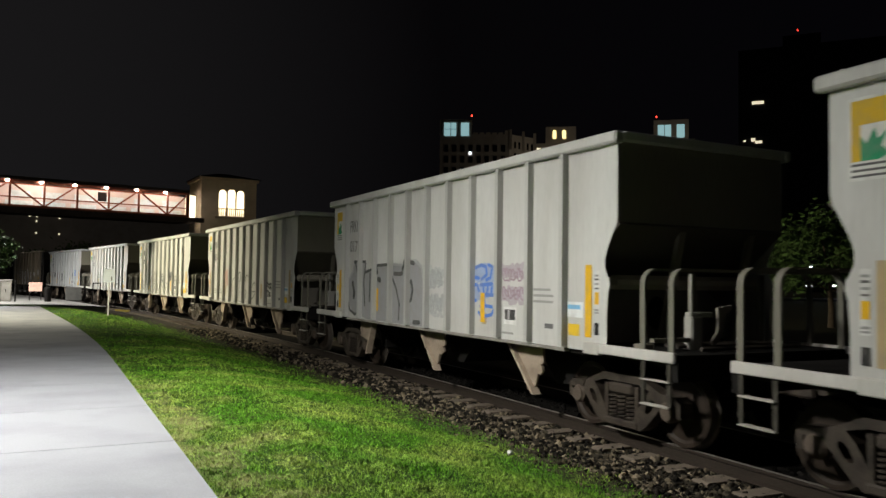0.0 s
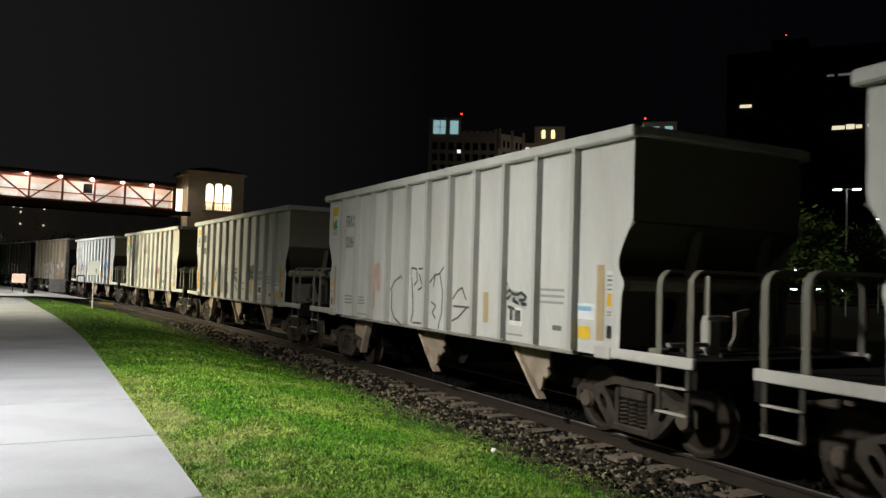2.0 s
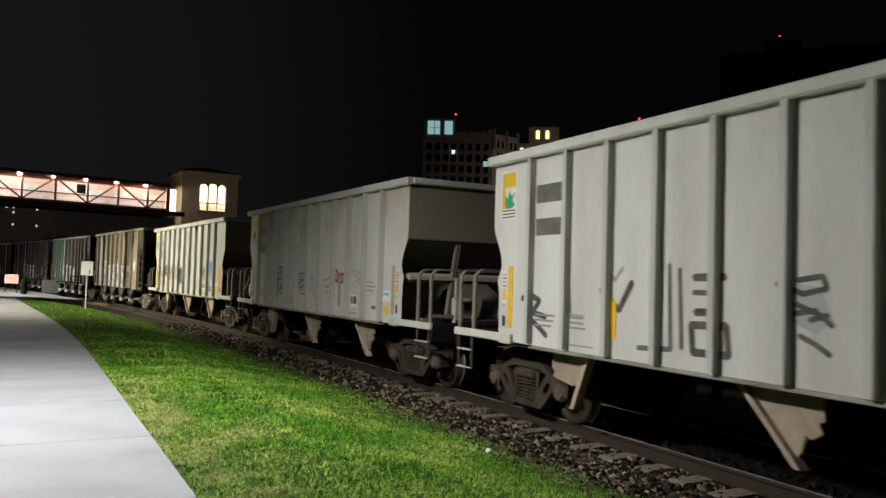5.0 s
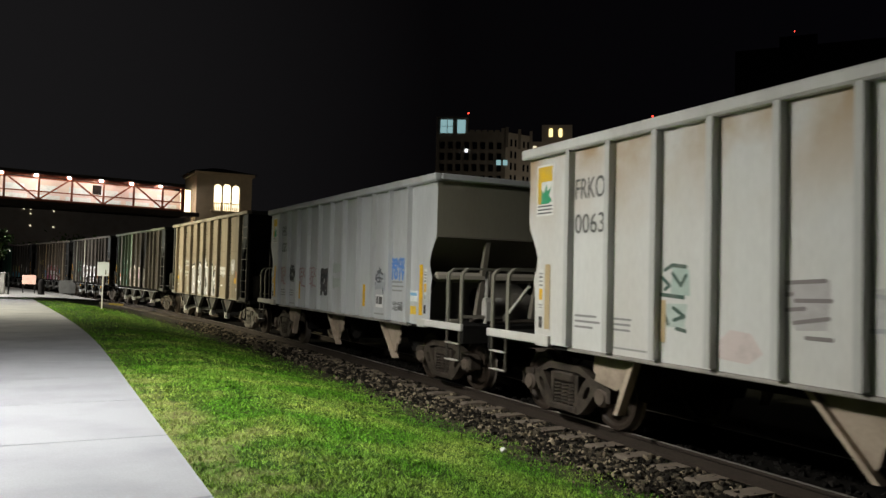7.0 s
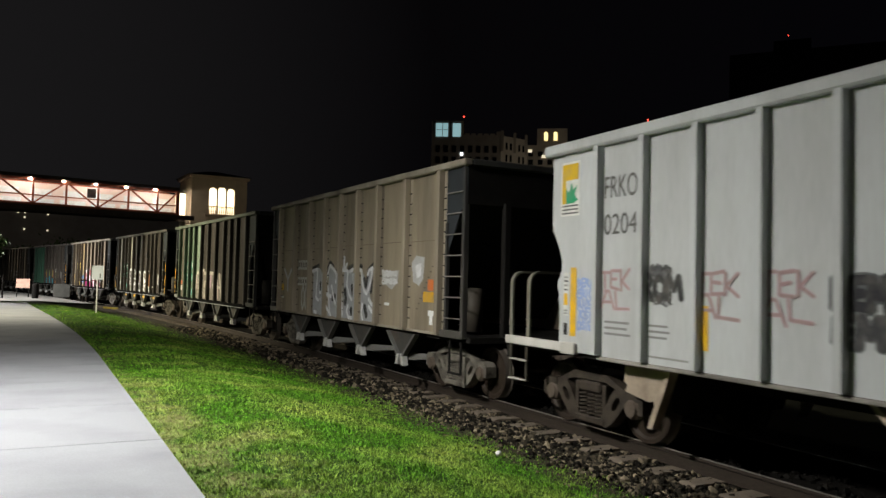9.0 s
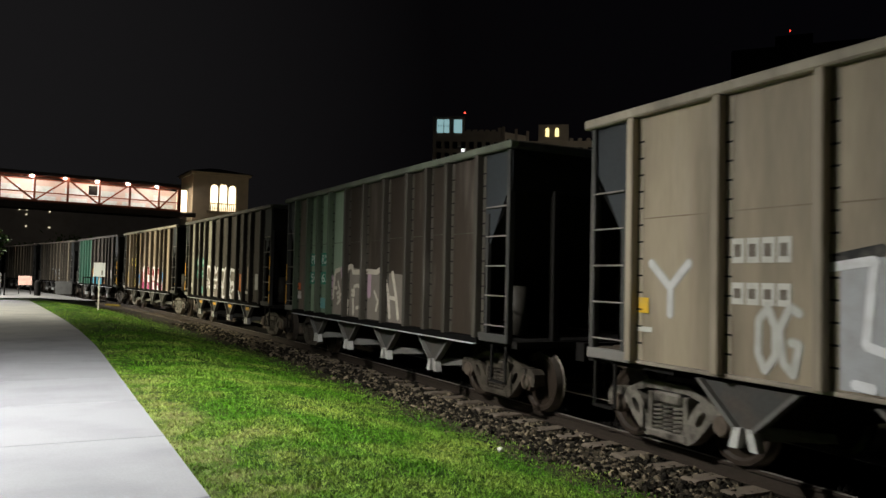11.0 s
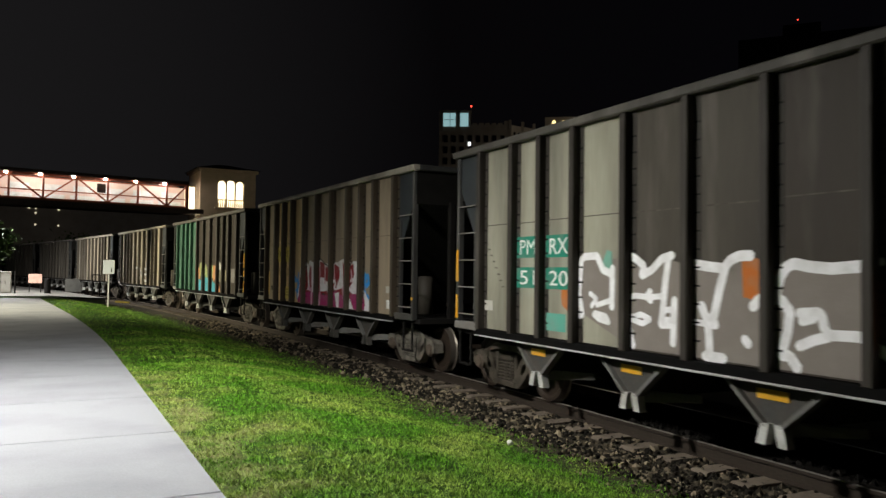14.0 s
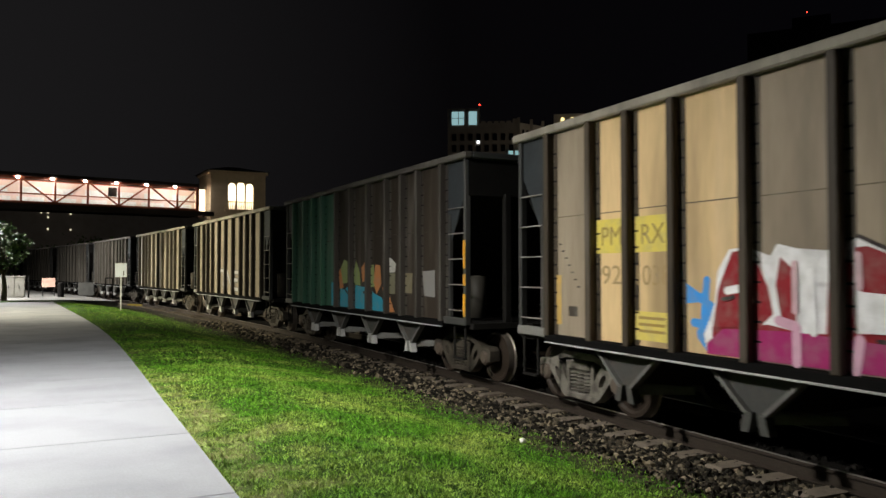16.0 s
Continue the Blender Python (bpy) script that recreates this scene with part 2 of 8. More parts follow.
def dry_edge(m, color, most):
    """Dry, trodden turf in patches along the edge of the path."""
    n, l = m.node_tree.nodes, m.node_tree.links
    b = n["Principled BSDF"]
    src = b.inputs["Base Color"].links[0].from_socket
    tc, sep, nz = n.new("ShaderNodeTexCoord"), n.new("ShaderNodeSeparateXYZ"), n.new("ShaderNodeTexNoise")
    l.new(tc.outputs["Object"], sep.inputs[0])
    l.new(tc.outputs["Object"], nz.inputs["Vector"])
    nz.inputs["Scale"].default_value, nz.inputs["Detail"].default_value = 1.5, 6
    mul, add, rm, mix = n.new("ShaderNodeMath"), n.new("ShaderNodeMath"), n.new("ShaderNodeMapRange"), n.new("ShaderNodeMix")
    mul.operation, mul.inputs[1].default_value = "MULTIPLY", -0.17
    near, far, fade, both = (n.new("ShaderNodeMath") for _ in range(4))
    near.operation, near.inputs[1].default_value = "MAXIMUM", 1.3
    far.operation, far.inputs[1].default_value = "MAXIMUM", 9.0
    fade.operation, fade.inputs[1].default_value, fade.inputs[2].default_value = "MULTIPLY_ADD", -0.022, 0.2
    l.new(sep.outputs["X"], near.inputs[0])
    l.new(sep.outputs["Y"], far.inputs[0])
    l.new(far.outputs[0], fade.inputs[0])
    l.new(near.outputs[0], mul.inputs[0])
    l.new(mul.outputs[0], both.inputs[0])
    l.new(fade.outputs[0], both.inputs[1])
    l.new(both.outputs[0], add.inputs[0])
    l.new(nz.outputs["Fac"], add.inputs[1])
    rm.inputs["From Min"].default_value, rm.inputs["From Max"].default_value, rm.inputs["To Max"].default_value = 0.14, 0.34, most
    l.new(add.outputs[0], rm.inputs["Value"])
    mix.data_type = "RGBA"
    mix.inputs["B"].default_value = (*color, 1)
    l.new(rm.outputs[0], mix.inputs["Factor"])
    l.new(src, mix.inputs["A"])
    l.new(mix.outputs["Result"], b.inputs["Base Color"])


def grass_material():
    m = material("mown_grass", (0.022, 0.062, 0.004), 0.9, 0, 0.5, 1.2, 55, 0.5, (0.062, 0.082, 0.013), False, (1, 1, 1), 0.6, spec=0.1)
    dry_edge(m, (0.17, 0.155, 0.065), 0.8)
    # bare soil along the foot of the ballast
    n, l = m.node_tree.nodes, m.node_tree.links
    tc, sub, flat, ln = n.new("ShaderNodeTexCoord"), n.new("ShaderNodeVectorMath"), n.new("ShaderNodeVectorMath"), n.new("ShaderNodeVectorMath")
    sub.operation, flat.operation, ln.operation = "SUBTRACT", "MULTIPLY", "LENGTH"
    sub.inputs[1].default_value, flat.inputs[1].default_value = (CX, CY, 0), (1, 1, 0)
    l.new(tc.outputs["Object"], sub.inputs[0])
    l.new(sub.outputs[0], flat.inputs[0])
    l.new(flat.outputs[0], ln.inputs[0])
    nz, add, rng_map = n.new("ShaderNodeTexNoise"), n.new("ShaderNodeMath"), n.new("ShaderNodeMapRange")
    nz.inputs["Scale"].default_value, nz.inputs["Detail"].default_value = 2.2, 5
    l.new(tc.outputs["Object"], nz.inputs["Vector"])
    add.operation = "ADD"
    l.new(ln.outputs["Value"], add.inputs[0])
    l.new(nz.outputs["Fac"], add.inputs[1])
    rng_map.inputs["From Min"].default_value, rng_map.inputs["From Max"].default_value = R_TRACK - 3.2 + 0.5, R_TRACK - 2.25 + 0.5
    l.new(add.outputs[0], rng_map.inputs["Value"])
    soil = n.new("ShaderNodeMix")
    soil.data_type = "RGBA"
    soil.inputs["B"].default_value = (0.050, 0.046, 0.027, 1)
    b = n["Principled BSDF"]
    src = b.inputs["Base Color"].links[0].from_socket
    l.new(src, soil.inputs["A"])
    l.new(rng_map.outputs[0], soil.inputs["Factor"])
    l.new(soil.outputs["Result"], b.inputs["Base Color"])
    return m


M_GRASS = grass_material()
M_BLADE = material("grass_blades", (0.098, 0.262, 0.013), 0.7, 0, 0.3, 0.9, 12, 0.0, (0.34, 0.42, 0.09), False, (1, 1, 1), 0.85, islands=0.62, spec=0.2, skew=1.4)
dry_edge(M_BLADE, (0.37, 0.38, 0.15), 0.6)


def axis_steps(near, far, fine):
    v = [near[0]]
    while v[-1] < near[1]:
        v.append(v[-1] + fine)
    up, dn, st = v[-1], v[0], fine
    hi, lo = [], []
    while up < far:
        st *= 1.5
        up, dn = up + st, dn - st
        hi.append(up)
        lo.append(dn)
    return lo[::-1] + v + hi


def build_ground():
    xs, ys = axis_steps((-8, 16), 2500, 0.5), axis_steps((-6, 90), 2500, 0.8)
    verts = [(x, y, ground_z(x, y) if abs(x) < 200 and abs(y) < 200 else -0.05) for y in ys for x in xs]
    w = len(xs)
    faces = [(j * w + i, j * w + i + 1, (j + 1) * w + i + 1, (j + 1) * w + i) for j in range(len(ys) - 1) for i in range(w - 1)]
    me = bpy.data.meshes.new("ground")
    me.from_pydata(verts, [], faces)
    for p in me.polygons:
        p.use_smooth = True
    me.materials.append(M_GRASS)
    return tagged(new("ground", me), "green mown lawn with drier yellowish patches", "ground", kind="structure")


ground = build_ground()


def build_path():
    root = tagged(new("pavement"), "pale grey broom-finished concrete path with tooled joints", "path", kind="structure")
    y = 8.52 - 2.43 * 6
    while y < 46:
        bm, n = bmn(), 4
        rows = []
        for i in range(n + 1):
            yy = y + 0.008 + (2.43 - 0.016) * i / n
            e = path_edge(yy)
            if i in (0, n):
                rows.append([(e - 3.2, yy, -0.1), (e - 3.2, yy, 0.03), (e, yy, 0.03), (e, yy, -0.1)])
            else:
                rows.append([(e - 3.2, yy, -0.1), (e - 3.2, yy, 0.04), (e, yy, 0.04), (e, yy, -0.1)])
            if i == 0 or i == n - 1:
                y2 = yy + 0.012 if i == 0 else y + 2.43 - 0.020
                e2 = path_edge(y2)
                rows.append([(e2 - 3.2, y2, -0.1), (e2 - 3.2, y2, 0.04), (e2, y2, 0.04), (e2, y2, -0.1)])
        vs = [[bm.verts.new(p) for p in r] for r in rows]
        for a, c in zip(vs, vs[1:]):
            for q in range(3):
                bm.faces.new((a[q], a[q + 1], c[q + 1], c[q]))
        bm.faces.new(vs[0])
        bm.faces.new(vs[-1][::-1])
        part("slab", bm, M_CONC, root)
        y += 2.43


# ---- track ----
def sweep(name, profile, s0, s1, step, mat, parent=None, label=""):
    """A cross-section of (lat, z) carried along the arc."""
    n = max(1, round((s1 - s0) / step))
    verts, faces, k = [], [], len(profile)
    for i in range(n + 1):
        s = s0 + (s1 - s0) * i / n
        verts += [tuple(arc(s, a, z)) for a, z in profile]
    for i in range(n):
        for j in range(k):
            a, b = i * k + j, i * k + (j + 1) % k
            faces.append((a, b, b + k, a + k))
    faces += [tuple(range(k))[::-1], tuple(n * k + j for j in range(k))]
    me = bpy.data.meshes.new(name)
    me.from_pydata(verts, [], faces)
    me.materials.append(mat)
    ob = new(name, me)
    ob.parent = parent
    if label:
        ob["label"] = label
    return ob


def build_track():
    root = tagged(new("railway_track"), "curving railway track with rusty rails on concrete ties", "track", kind="structure")
    for side in (-1, 1):
        c = side * 0.755
        z = RAIL_Z
        prof = [(c - 0.075, z - 0.172), (c + 0.075, z - 0.172), (c + 0.075, z - 0.160), (c + 0.012, z - 0.14), (c + 0.010, z - 0.045), (c + 0.036, z - 0.034),
                (c + 0.036, z - 0.008), (c + 0.028, z), (c - 0.028, z), (c - 0.036, z - 0.008), (c - 0.036, z - 0.034), (c - 0.010, z - 0.045), (c - 0.012, z - 0.14), (c - 0.075, z - 0.160)]
        rail = sweep("rail", prof, -60, 230, 1.5, M_RAIL, root, "rusty steel rail")
        sweep("rail_head", [(c - 0.024, z), (c + 0.024, z), (c + 0.024, z + 0.003), (c - 0.024, z + 0.003)], -60, 230, 1.5, M_RAILTOP, rail, "polished running surface")
    # ballast bed
    sweep("ballast_bed", [(-2.75, -0.62), (2.9, -0.62), (2.6, -0.50), (1.5, -0.475), (-1.5, -0.475), (-2.15, -0.50)], -60, 230, 2.0, M_STONE, root, "crushed grey stone ballast")
    bm = bmn()
    prism(bm, [(-1.30, -0.22), (1.30, -0.22), (1.30, -0.02), (1.27, 0.0), (-1.27, 0.0), (-1.30, -0.02)], "y", -0.125, 0.125)
    bmesh.ops.recalc_face_normals(bm, faces=bm.faces[:])
    tie = bpy.data.meshes.new("tie")
    bm.to_mesh(tie)
    bm.free()
    tie.materials.append(M_TIE)
    s = 5.88 - 0.61 * 16
    rng = random.Random(4)
    while s < 62:
        ob = new("tie", tie)
        ob.parent = root
        p = arc(s, rng.uniform(-0.03, 0.03))
        ob.matrix_basis = pose(p.x, p.y, RAIL_Z - 0.160 + rng.uniform(-0.012, 0.006), 0, 0, PHI0 + math.degrees(s / R_SIDE) + rng.uniform(-0.6, 0.6))
        s += 0.61
    bm = bmn()
    while s < 150:
        q = [arc(s + d, a, RAIL_Z - 0.17) for a, d in ((-1.3, -0.12), (1.3, -0.12), (1.3, 0.12), (-1.3, 0.12))]
        lo = [bm.verts.new(v - Vector((0, 0, 0.1))) for v in q]
        hi = [bm.verts.new(v) for v in q]
        bm.faces.new(hi)
        for i in range(4):
            bm.faces.new((lo[i], lo[(i + 1) % 4], hi[(i + 1) % 4], hi[i]))
        s += 0.61
    part("far_ties", bm, M_TIE, root)["kind"] = "stuff"
    return root


TRACK = build_track()


def scatter_stones(name, count, s0, s1, a0, a1, r0, r1, seed, parent, mat=None, lift=0.0):
    """Crushed stones, each a squashed, chipped little solid, half sunk in the bed."""
    rng = np.random.default_rng(seed)
    bm = bmn()
    bmesh.ops.create_icosphere(bm, subdivisions=1, radius=1.0)
    base = np.array([v.co[:] for v in bm.verts])
    tris = np.array([[v.index for v in f.verts] for f in bm.faces])
    bm.free()
    k = len(base)
    verts, faces = np.empty((count * k, 3)), np.empty((count * len(tris), 3), dtype=int)
    for i in range(count):
        a = a0 + (a1 - a0) * rng.random()
        s = s0 + (s1 - s0) * rng.random()
        r = r0 + (r1 - r0) * rng.random() ** 2
        if mat is None and -1.34 < a and abs((s - 5.88 + 0.305) % 0.61 - 0.305) < 0.135 and rng.random() < 0.45:
            a = -1.4 - 0.9 * rng.random()
        p = arc(s, a)
        q = base * (1 + 0.85 * (rng.random((k, 1)) - 0.5)) * (r * (0.5 + 0.85 * rng.random(3)))
        t, u = rng.random() * math.tau, (rng.random() - 0.5) * 1.6
        rz = np.array([[math.cos(t), -math.sin(t), 0], [math.sin(t), math.cos(t), 0], [0, 0, 1]])
        rx = np.array([[1, 0, 0], [0, math.cos(u), -math.sin(u)], [0, math.sin(u), math.cos(u)]])
        base_z = -0.490 - 0.03 * smooth(-1.5, -2.15, a)
        if a < -1.75:
            base_z = max(base_z, ground_z(p.x, p.y) - 0.01)
        z = base_z + lift + r * (0.1 + 0.5 * rng.random())
        verts[i * k:(i + 1) * k] = q @ rx.T @ rz.T + np.array([p.x, p.y, z])
        faces[i * len(tris):(i + 1) * len(tris)] = tris + i * k
    me = bpy.data.meshes.new(name)
    me.from_pydata(verts.tolist(), [], faces.tolist())
    me.materials.append(mat or M_STONE)
    ob = new(name, me)
    ob.parent = parent
    return tagged(ob, "ballast between the rails, the train's shade in its black colour" if mat else "loose crushed grey and brown stones", kind="stuff")


scatter_stones("ballast_stones", 9500, 1.5, 14, -2.1, -0.85, 0.015, 0.046, 1, TRACK)
scatter_stones("ballast_stones", 5000, 14, 34, -2.05, -0.85, 0.024, 0.06, 2, TRACK)
# bed and stones whose black colour paints in the shade below the cars
sweep("oily_bed", [(-0.68, -0.48), (0.68, -0.48), (0.66, -0.425), (-0.66, -0.425)], -12, 120, 2.0, M_SHADE_STONE, TRACK, "ballast between the rails, the train's shade in its black colour")
scatter_stones("oily_stones", 1600, 1.5, 22, -0.62, 0.62, 0.025, 0.05, 3, TRACK, M_SHADE_STONE, 0.055)
scatter_stones("ballast_stones", 1500, 1.5, 14, -2.8, -2.0, 0.008, 0.03, 4, TRACK)


def build_grass():
    """Short mown blades, thinning out towards the stones."""
    rng = np.random.default_rng(6)
    verts, n = [], 0
    zones = ((4.4, 9.5, 5600), (9.5, 15, 2900), (15, 24, 900), (24, 46, 220))
    pts = []
    for y0, y1, dens in zones:
        m = int((y1 - y0) * 7.4 * dens)
        xs, ys = -0.6 + 7.4 * rng.random(m), y0 + (y1 - y0) * rng.random(m)
        for x, y in zip(xs, ys):
            lat = lat_s(x, y)[0]
            if x < path_edge(y) - 0.03 or lat > -1.6:
                continue
            thin = smooth(-1.75, -3.15, lat + 0.35 * noise.noise(Vector((x * 2.1, y * 2.1, 9)))) * (0.74 + 0.35 * noise.noise(Vector((x * 1.3, y * 1.3, 4))) + 0.75 * noise.noise(Vector((x * 7, y * 7, 2))))
            if rng.random() > 0.03 + 0.97 * max(0.0, thin) ** 1.6:
                continue
            pts.append((x, y, ground_z(x, y), 1.0 if y < 12 else 1.4 if y < 24 else 1.8))
    p = np.array(pts)
    m = len(p)
    ang, lean = rng.random(m) * math.tau, 0.014 + 0.036 * rng.random(m)
    tuft = np.array([0.5 + 0.8 * max(0.0, 0.5 + 1.1 * noise.noise(Vector((x * 6.5, y * 6.5, 5)))) for x, y in p[:, :2].tolist()])
    hgt = (0.012 + 0.028 * rng.random(m)) * (0.7 + 0.3 * p[:, 3]) * tuft
    wid = (0.0034 + 0.0042 * rng.random(m)) * p[:, 3]
    dx, dy = np.cos(ang), np.sin(ang)
    la = ang + 1.2 + rng.random(m)
    v = np.empty((m, 3, 3))
    v[:, 0] = p[:, :3] + np.stack([dx * wid, dy * wid, -0.004 + 0 * wid], 1)
    v[:, 1] = p[:, :3] - np.stack([dx * wid, dy * wid, 0.004 + 0 * wid], 1)
    v[:, 2] = p[:, :3] + np.stack([np.cos(la) * lean, np.sin(la) * lean, hgt], 1)
    me = bpy.data.meshes.new("grass")
    me.from_pydata(v.reshape(-1, 3).tolist(), [], np.arange(m * 3).reshape(-1, 3).tolist())
    me.materials.append(M_BLADE)
    return tagged(new("grass", me), "short mown green grass blades with dry tips", "grass", kind="stuff")


build_grass()

# ---- freight cars ----
# Car space: y runs along the car away from the camera's end, x away from the path, z = 0 at the rail head.
HW = 1.50


def mesh_of(name, build, mat):
    bm = bmn()
    build(bm)
    bmesh.ops.recalc_face_normals(bm, faces=bm.faces[:])
    me = bpy.data.meshes.new(name)
    bm.to_mesh(me)
    bm.free()
    me.materials.append(mat)
    return me


def build_wheelset_mesh():
    bm = bmn()
    lathe(bm, [(-1.02, 0.07), (1.02, 0.07)], "x", 12)
    for d in (-1, 1):
        lathe(bm, [(d * 0.86, 0.09), (d * 0.86, 0.19), (d * 0.845, 0.36), (d * 0.87, 0.395), (d * 0.87, 0.445), (d * 0.76, 0.457), (d * 0.735, 0.482), (d * 0.725, 0.475), (d * 0.725, 0.38), (d * 0.77, 0.33), (d * 0.765, 0.18), (d * 0.70, 0.14), (d * 0.70, 0.08)], "x", 32)
    bmesh.ops.recalc_face_normals(bm, faces=bm.faces[:])
    me = bpy.data.meshes.new("wheelset")
    bm.to_mesh(me)
    bm.free()
    me.materials.append(M_WHEEL)
    me.materials.append(M_RIM)
    for p in me.polygons:
        if math.hypot(p.center.y, p.center.z) > 0.425:
            p.material_index = 1
    return me


ME_WHEELS = build_wheelset_mesh()


def ring_plate(bm, outer, inner, x0, x1):
    """A plate between two loops of as many points: a sheet with a hole through it."""
    loops = [[bm.verts.new((x, *q)) for q in loop] for x in (x0, x1) for loop in (outer, inner)]
    o0, i0, o1, i1 = loops
    n = len(outer)
    for k in range(n):
        m = (k + 1) % n
        bm.faces.new((o0[k], o0[m], i0[m], i0[k]))
        bm.faces.new((o1[k], i1[k], i1[m], o1[m]))
        bm.faces.new((o0[k], o1[k], o1[m], o0[m]))
        bm.faces.new((i0[k], i0[m], i1[m], i1[k]))


def frame_leg(bm, e, x0, x1):
    """One slanting leg of a truck side, from the journal down to the spring seat, with its oval hole."""
    outer = [(0.84, 0.63), (0.70, 0.68), (0.56, 0.68), (0.44, 0.56), (0.34, 0.40), (0.24, 0.24), (0.24, 0.14), (0.36, 0.13), (0.48, 0.20), (0.62, 0.34), (0.74, 0.47), (0.84, 0.54)]
    c = (0.555, 0.465)
    inner = []
    for y, z in outer:
        a = math.atan2(z - c[1], y - c[0])
        u, v = 0.115 * math.cos(a - 0.9), 0.055 * math.sin(a - 0.9)
        inner.append((c[0] + u * math.cos(0.9) - v * math.sin(0.9), c[1] + u * math.sin(0.9) + v * math.cos(0.9)))
    ring_plate(bm, [(e * y, z) for y, z in outer], [(e * y, z) for y, z in inner], x0, x1)


def side_frame(bm, x, d):
    """Cast three-piece truck side: pierced legs, top member, columns, spring seat and journal ends."""
    a, b = sorted((x - d * 0.09, x + d * 0.09))
    for e in (-1, 1):
        frame_leg(bm, e, a, b)
        prism(bm, [(e * y, z) for y, z in ((0.76, 0.66), (1.02, 0.65), (1.10, 0.58), (1.10, 0.40), (1.03, 0.40), (1.02, 0.55), (0.78, 0.56))], "x", a - 0.012, b + 0.012)
        y0, y1 = sorted((e * 0.26, e * 0.34))
        box(bm, a + 0.006, b - 0.006, y0, y1, 0.24, 0.68, 0.01)
    prism(bm, [(-0.72, 0.67), (-0.36, 0.82), (0.36, 0.82), (0.72, 0.67), (0.56, 0.66), (0.34, 0.72), (-0.34, 0.72), (-0.56, 0.66)], "x", a + 0.004, b - 0.004)
    box(bm, a - 0.02, b + 0.02, -0.34, 0.34, 0.135, 0.235, 0.02)


def build_truck(parent, y, tint=(0.052, 0.041, 0.031)):
    truck = new("truck")
    truck.parent = parent
    truck.matrix_basis = pose(0, y, 0)
    truck["label"] = "cast steel two-axle freight truck"
    for d in (-1, 1):
        bm = bmn()
        side_frame(bm, d * 1.02, d)
        part("side_frame", bm, M_STEEL, truck, color=tint)
        for yy in (-0.17, 0.0, 0.17):
            bm = bmn()
            turns = [(d * 1.03 + 0.08 * math.cos(a * math.tau / 8), yy + 0.08 * math.sin(a * math.tau / 8), 0.24 + 0.31 * a / 48) for a in range(49)]
            rod(bm, turns, 0.019, 5)
            part("spring", bm, M_STEEL, truck, color=tint)
        bm = bmn()
        a, b = sorted((d * 0.95, d * 1.13))
        box(bm, a, b, -0.24, 0.24, 0.555, 0.70, 0.03)
        part("bolster_end", bm, M_STEEL, truck, color=tint)
        for yy in (-0.89, 0.89):
            bm = bmn()
            lathe(bm, [(d * 0.93, 0.10), (d * 1.02, 0.135), (d * 1.11, 0.135), (d * 1.13, 0.11), (d * 1.15, 0.105), (d * 1.155, 0.04)], "x", 16, (0, yy, 0.457))
            part("bearing_cap", bm, M_CAP, truck)
    bm = bmn()
    prism(bm, [(-0.94, 0.62), (-0.5, 0.50), (0.5, 0.50), (0.94, 0.62), (0.94, 0.74), (-0.94, 0.74)], "y", -0.2, 0.2)
    part("bolster", bm, M_BLACK, truck)
    for yy in (-0.45, 0.45):
        bm = bmn()
        box(bm, -0.85, 0.85, yy - 0.05, yy + 0.05, 0.36, 0.48)
        part("brake_beam", bm, M_BLACK, truck)
    for yy in (-0.89, 0.89):
        w = new("wheelset", ME_WHEELS)
        w.parent = truck
        w.matrix_basis = pose(0, yy, 0.457)
    return truck


def coupler(parent, y, d):
    bm = bmn()
    a, b = sorted((y, y + d * 0.75))
    box(bm, -0.13, 0.13, a, b, 0.80, 1.02)
    k0, k1 = sorted((y + d * 0.62, y + d * 0.92))
    box(bm, -0.20, 0.14, k0, k1, 0.74, 1.06, 0.03)
    part("coupler", bm, M_STEEL, parent, color=(0.07, 0.055, 0.042))
    bm = bmn()
    rod(bm, [(0.3, y, 0.85), (0.32, y + d * 0.4, 0.55), (0.25, y + d * 0.8, 0.48), (0.1, y + d * 0.98, 0.62)], 0.025, 6)
    part("air_hose", bm, M_BLACK, parent)


A_TOP, A_SILL, A_HALF = 3.95, 1.12, 5.42
A_RIBS = [0.867 * k for k in range(-5, 6)]


def outline_a_end(y0, d):
    """End panel of the side sheet, with its wavy cut-out edge."""
    e = d * A_HALF
    edge = [(0.0, A_TOP - 0.12), (0.0, 2.86), (-0.03, 2.76), (-0.19, 2.48), (-0.245, 2.33), (-0.24, 2.22), (-0.20, 2.13), (-0.155, 2.07), (-0.145, 1.99), (-0.18, 1.90), (-0.20, 1.60), (-0.20, A_SILL)]
    return [(y0, A_TOP - 0.12)] + [(e + d * q, z) for q, z in edge] + [(y0, A_SILL)]


def panel_mesh(name, pts, x, t, mat):
    return mesh_of(name, lambda bm: prism(bm, pts, "x", x, x + t), mat)


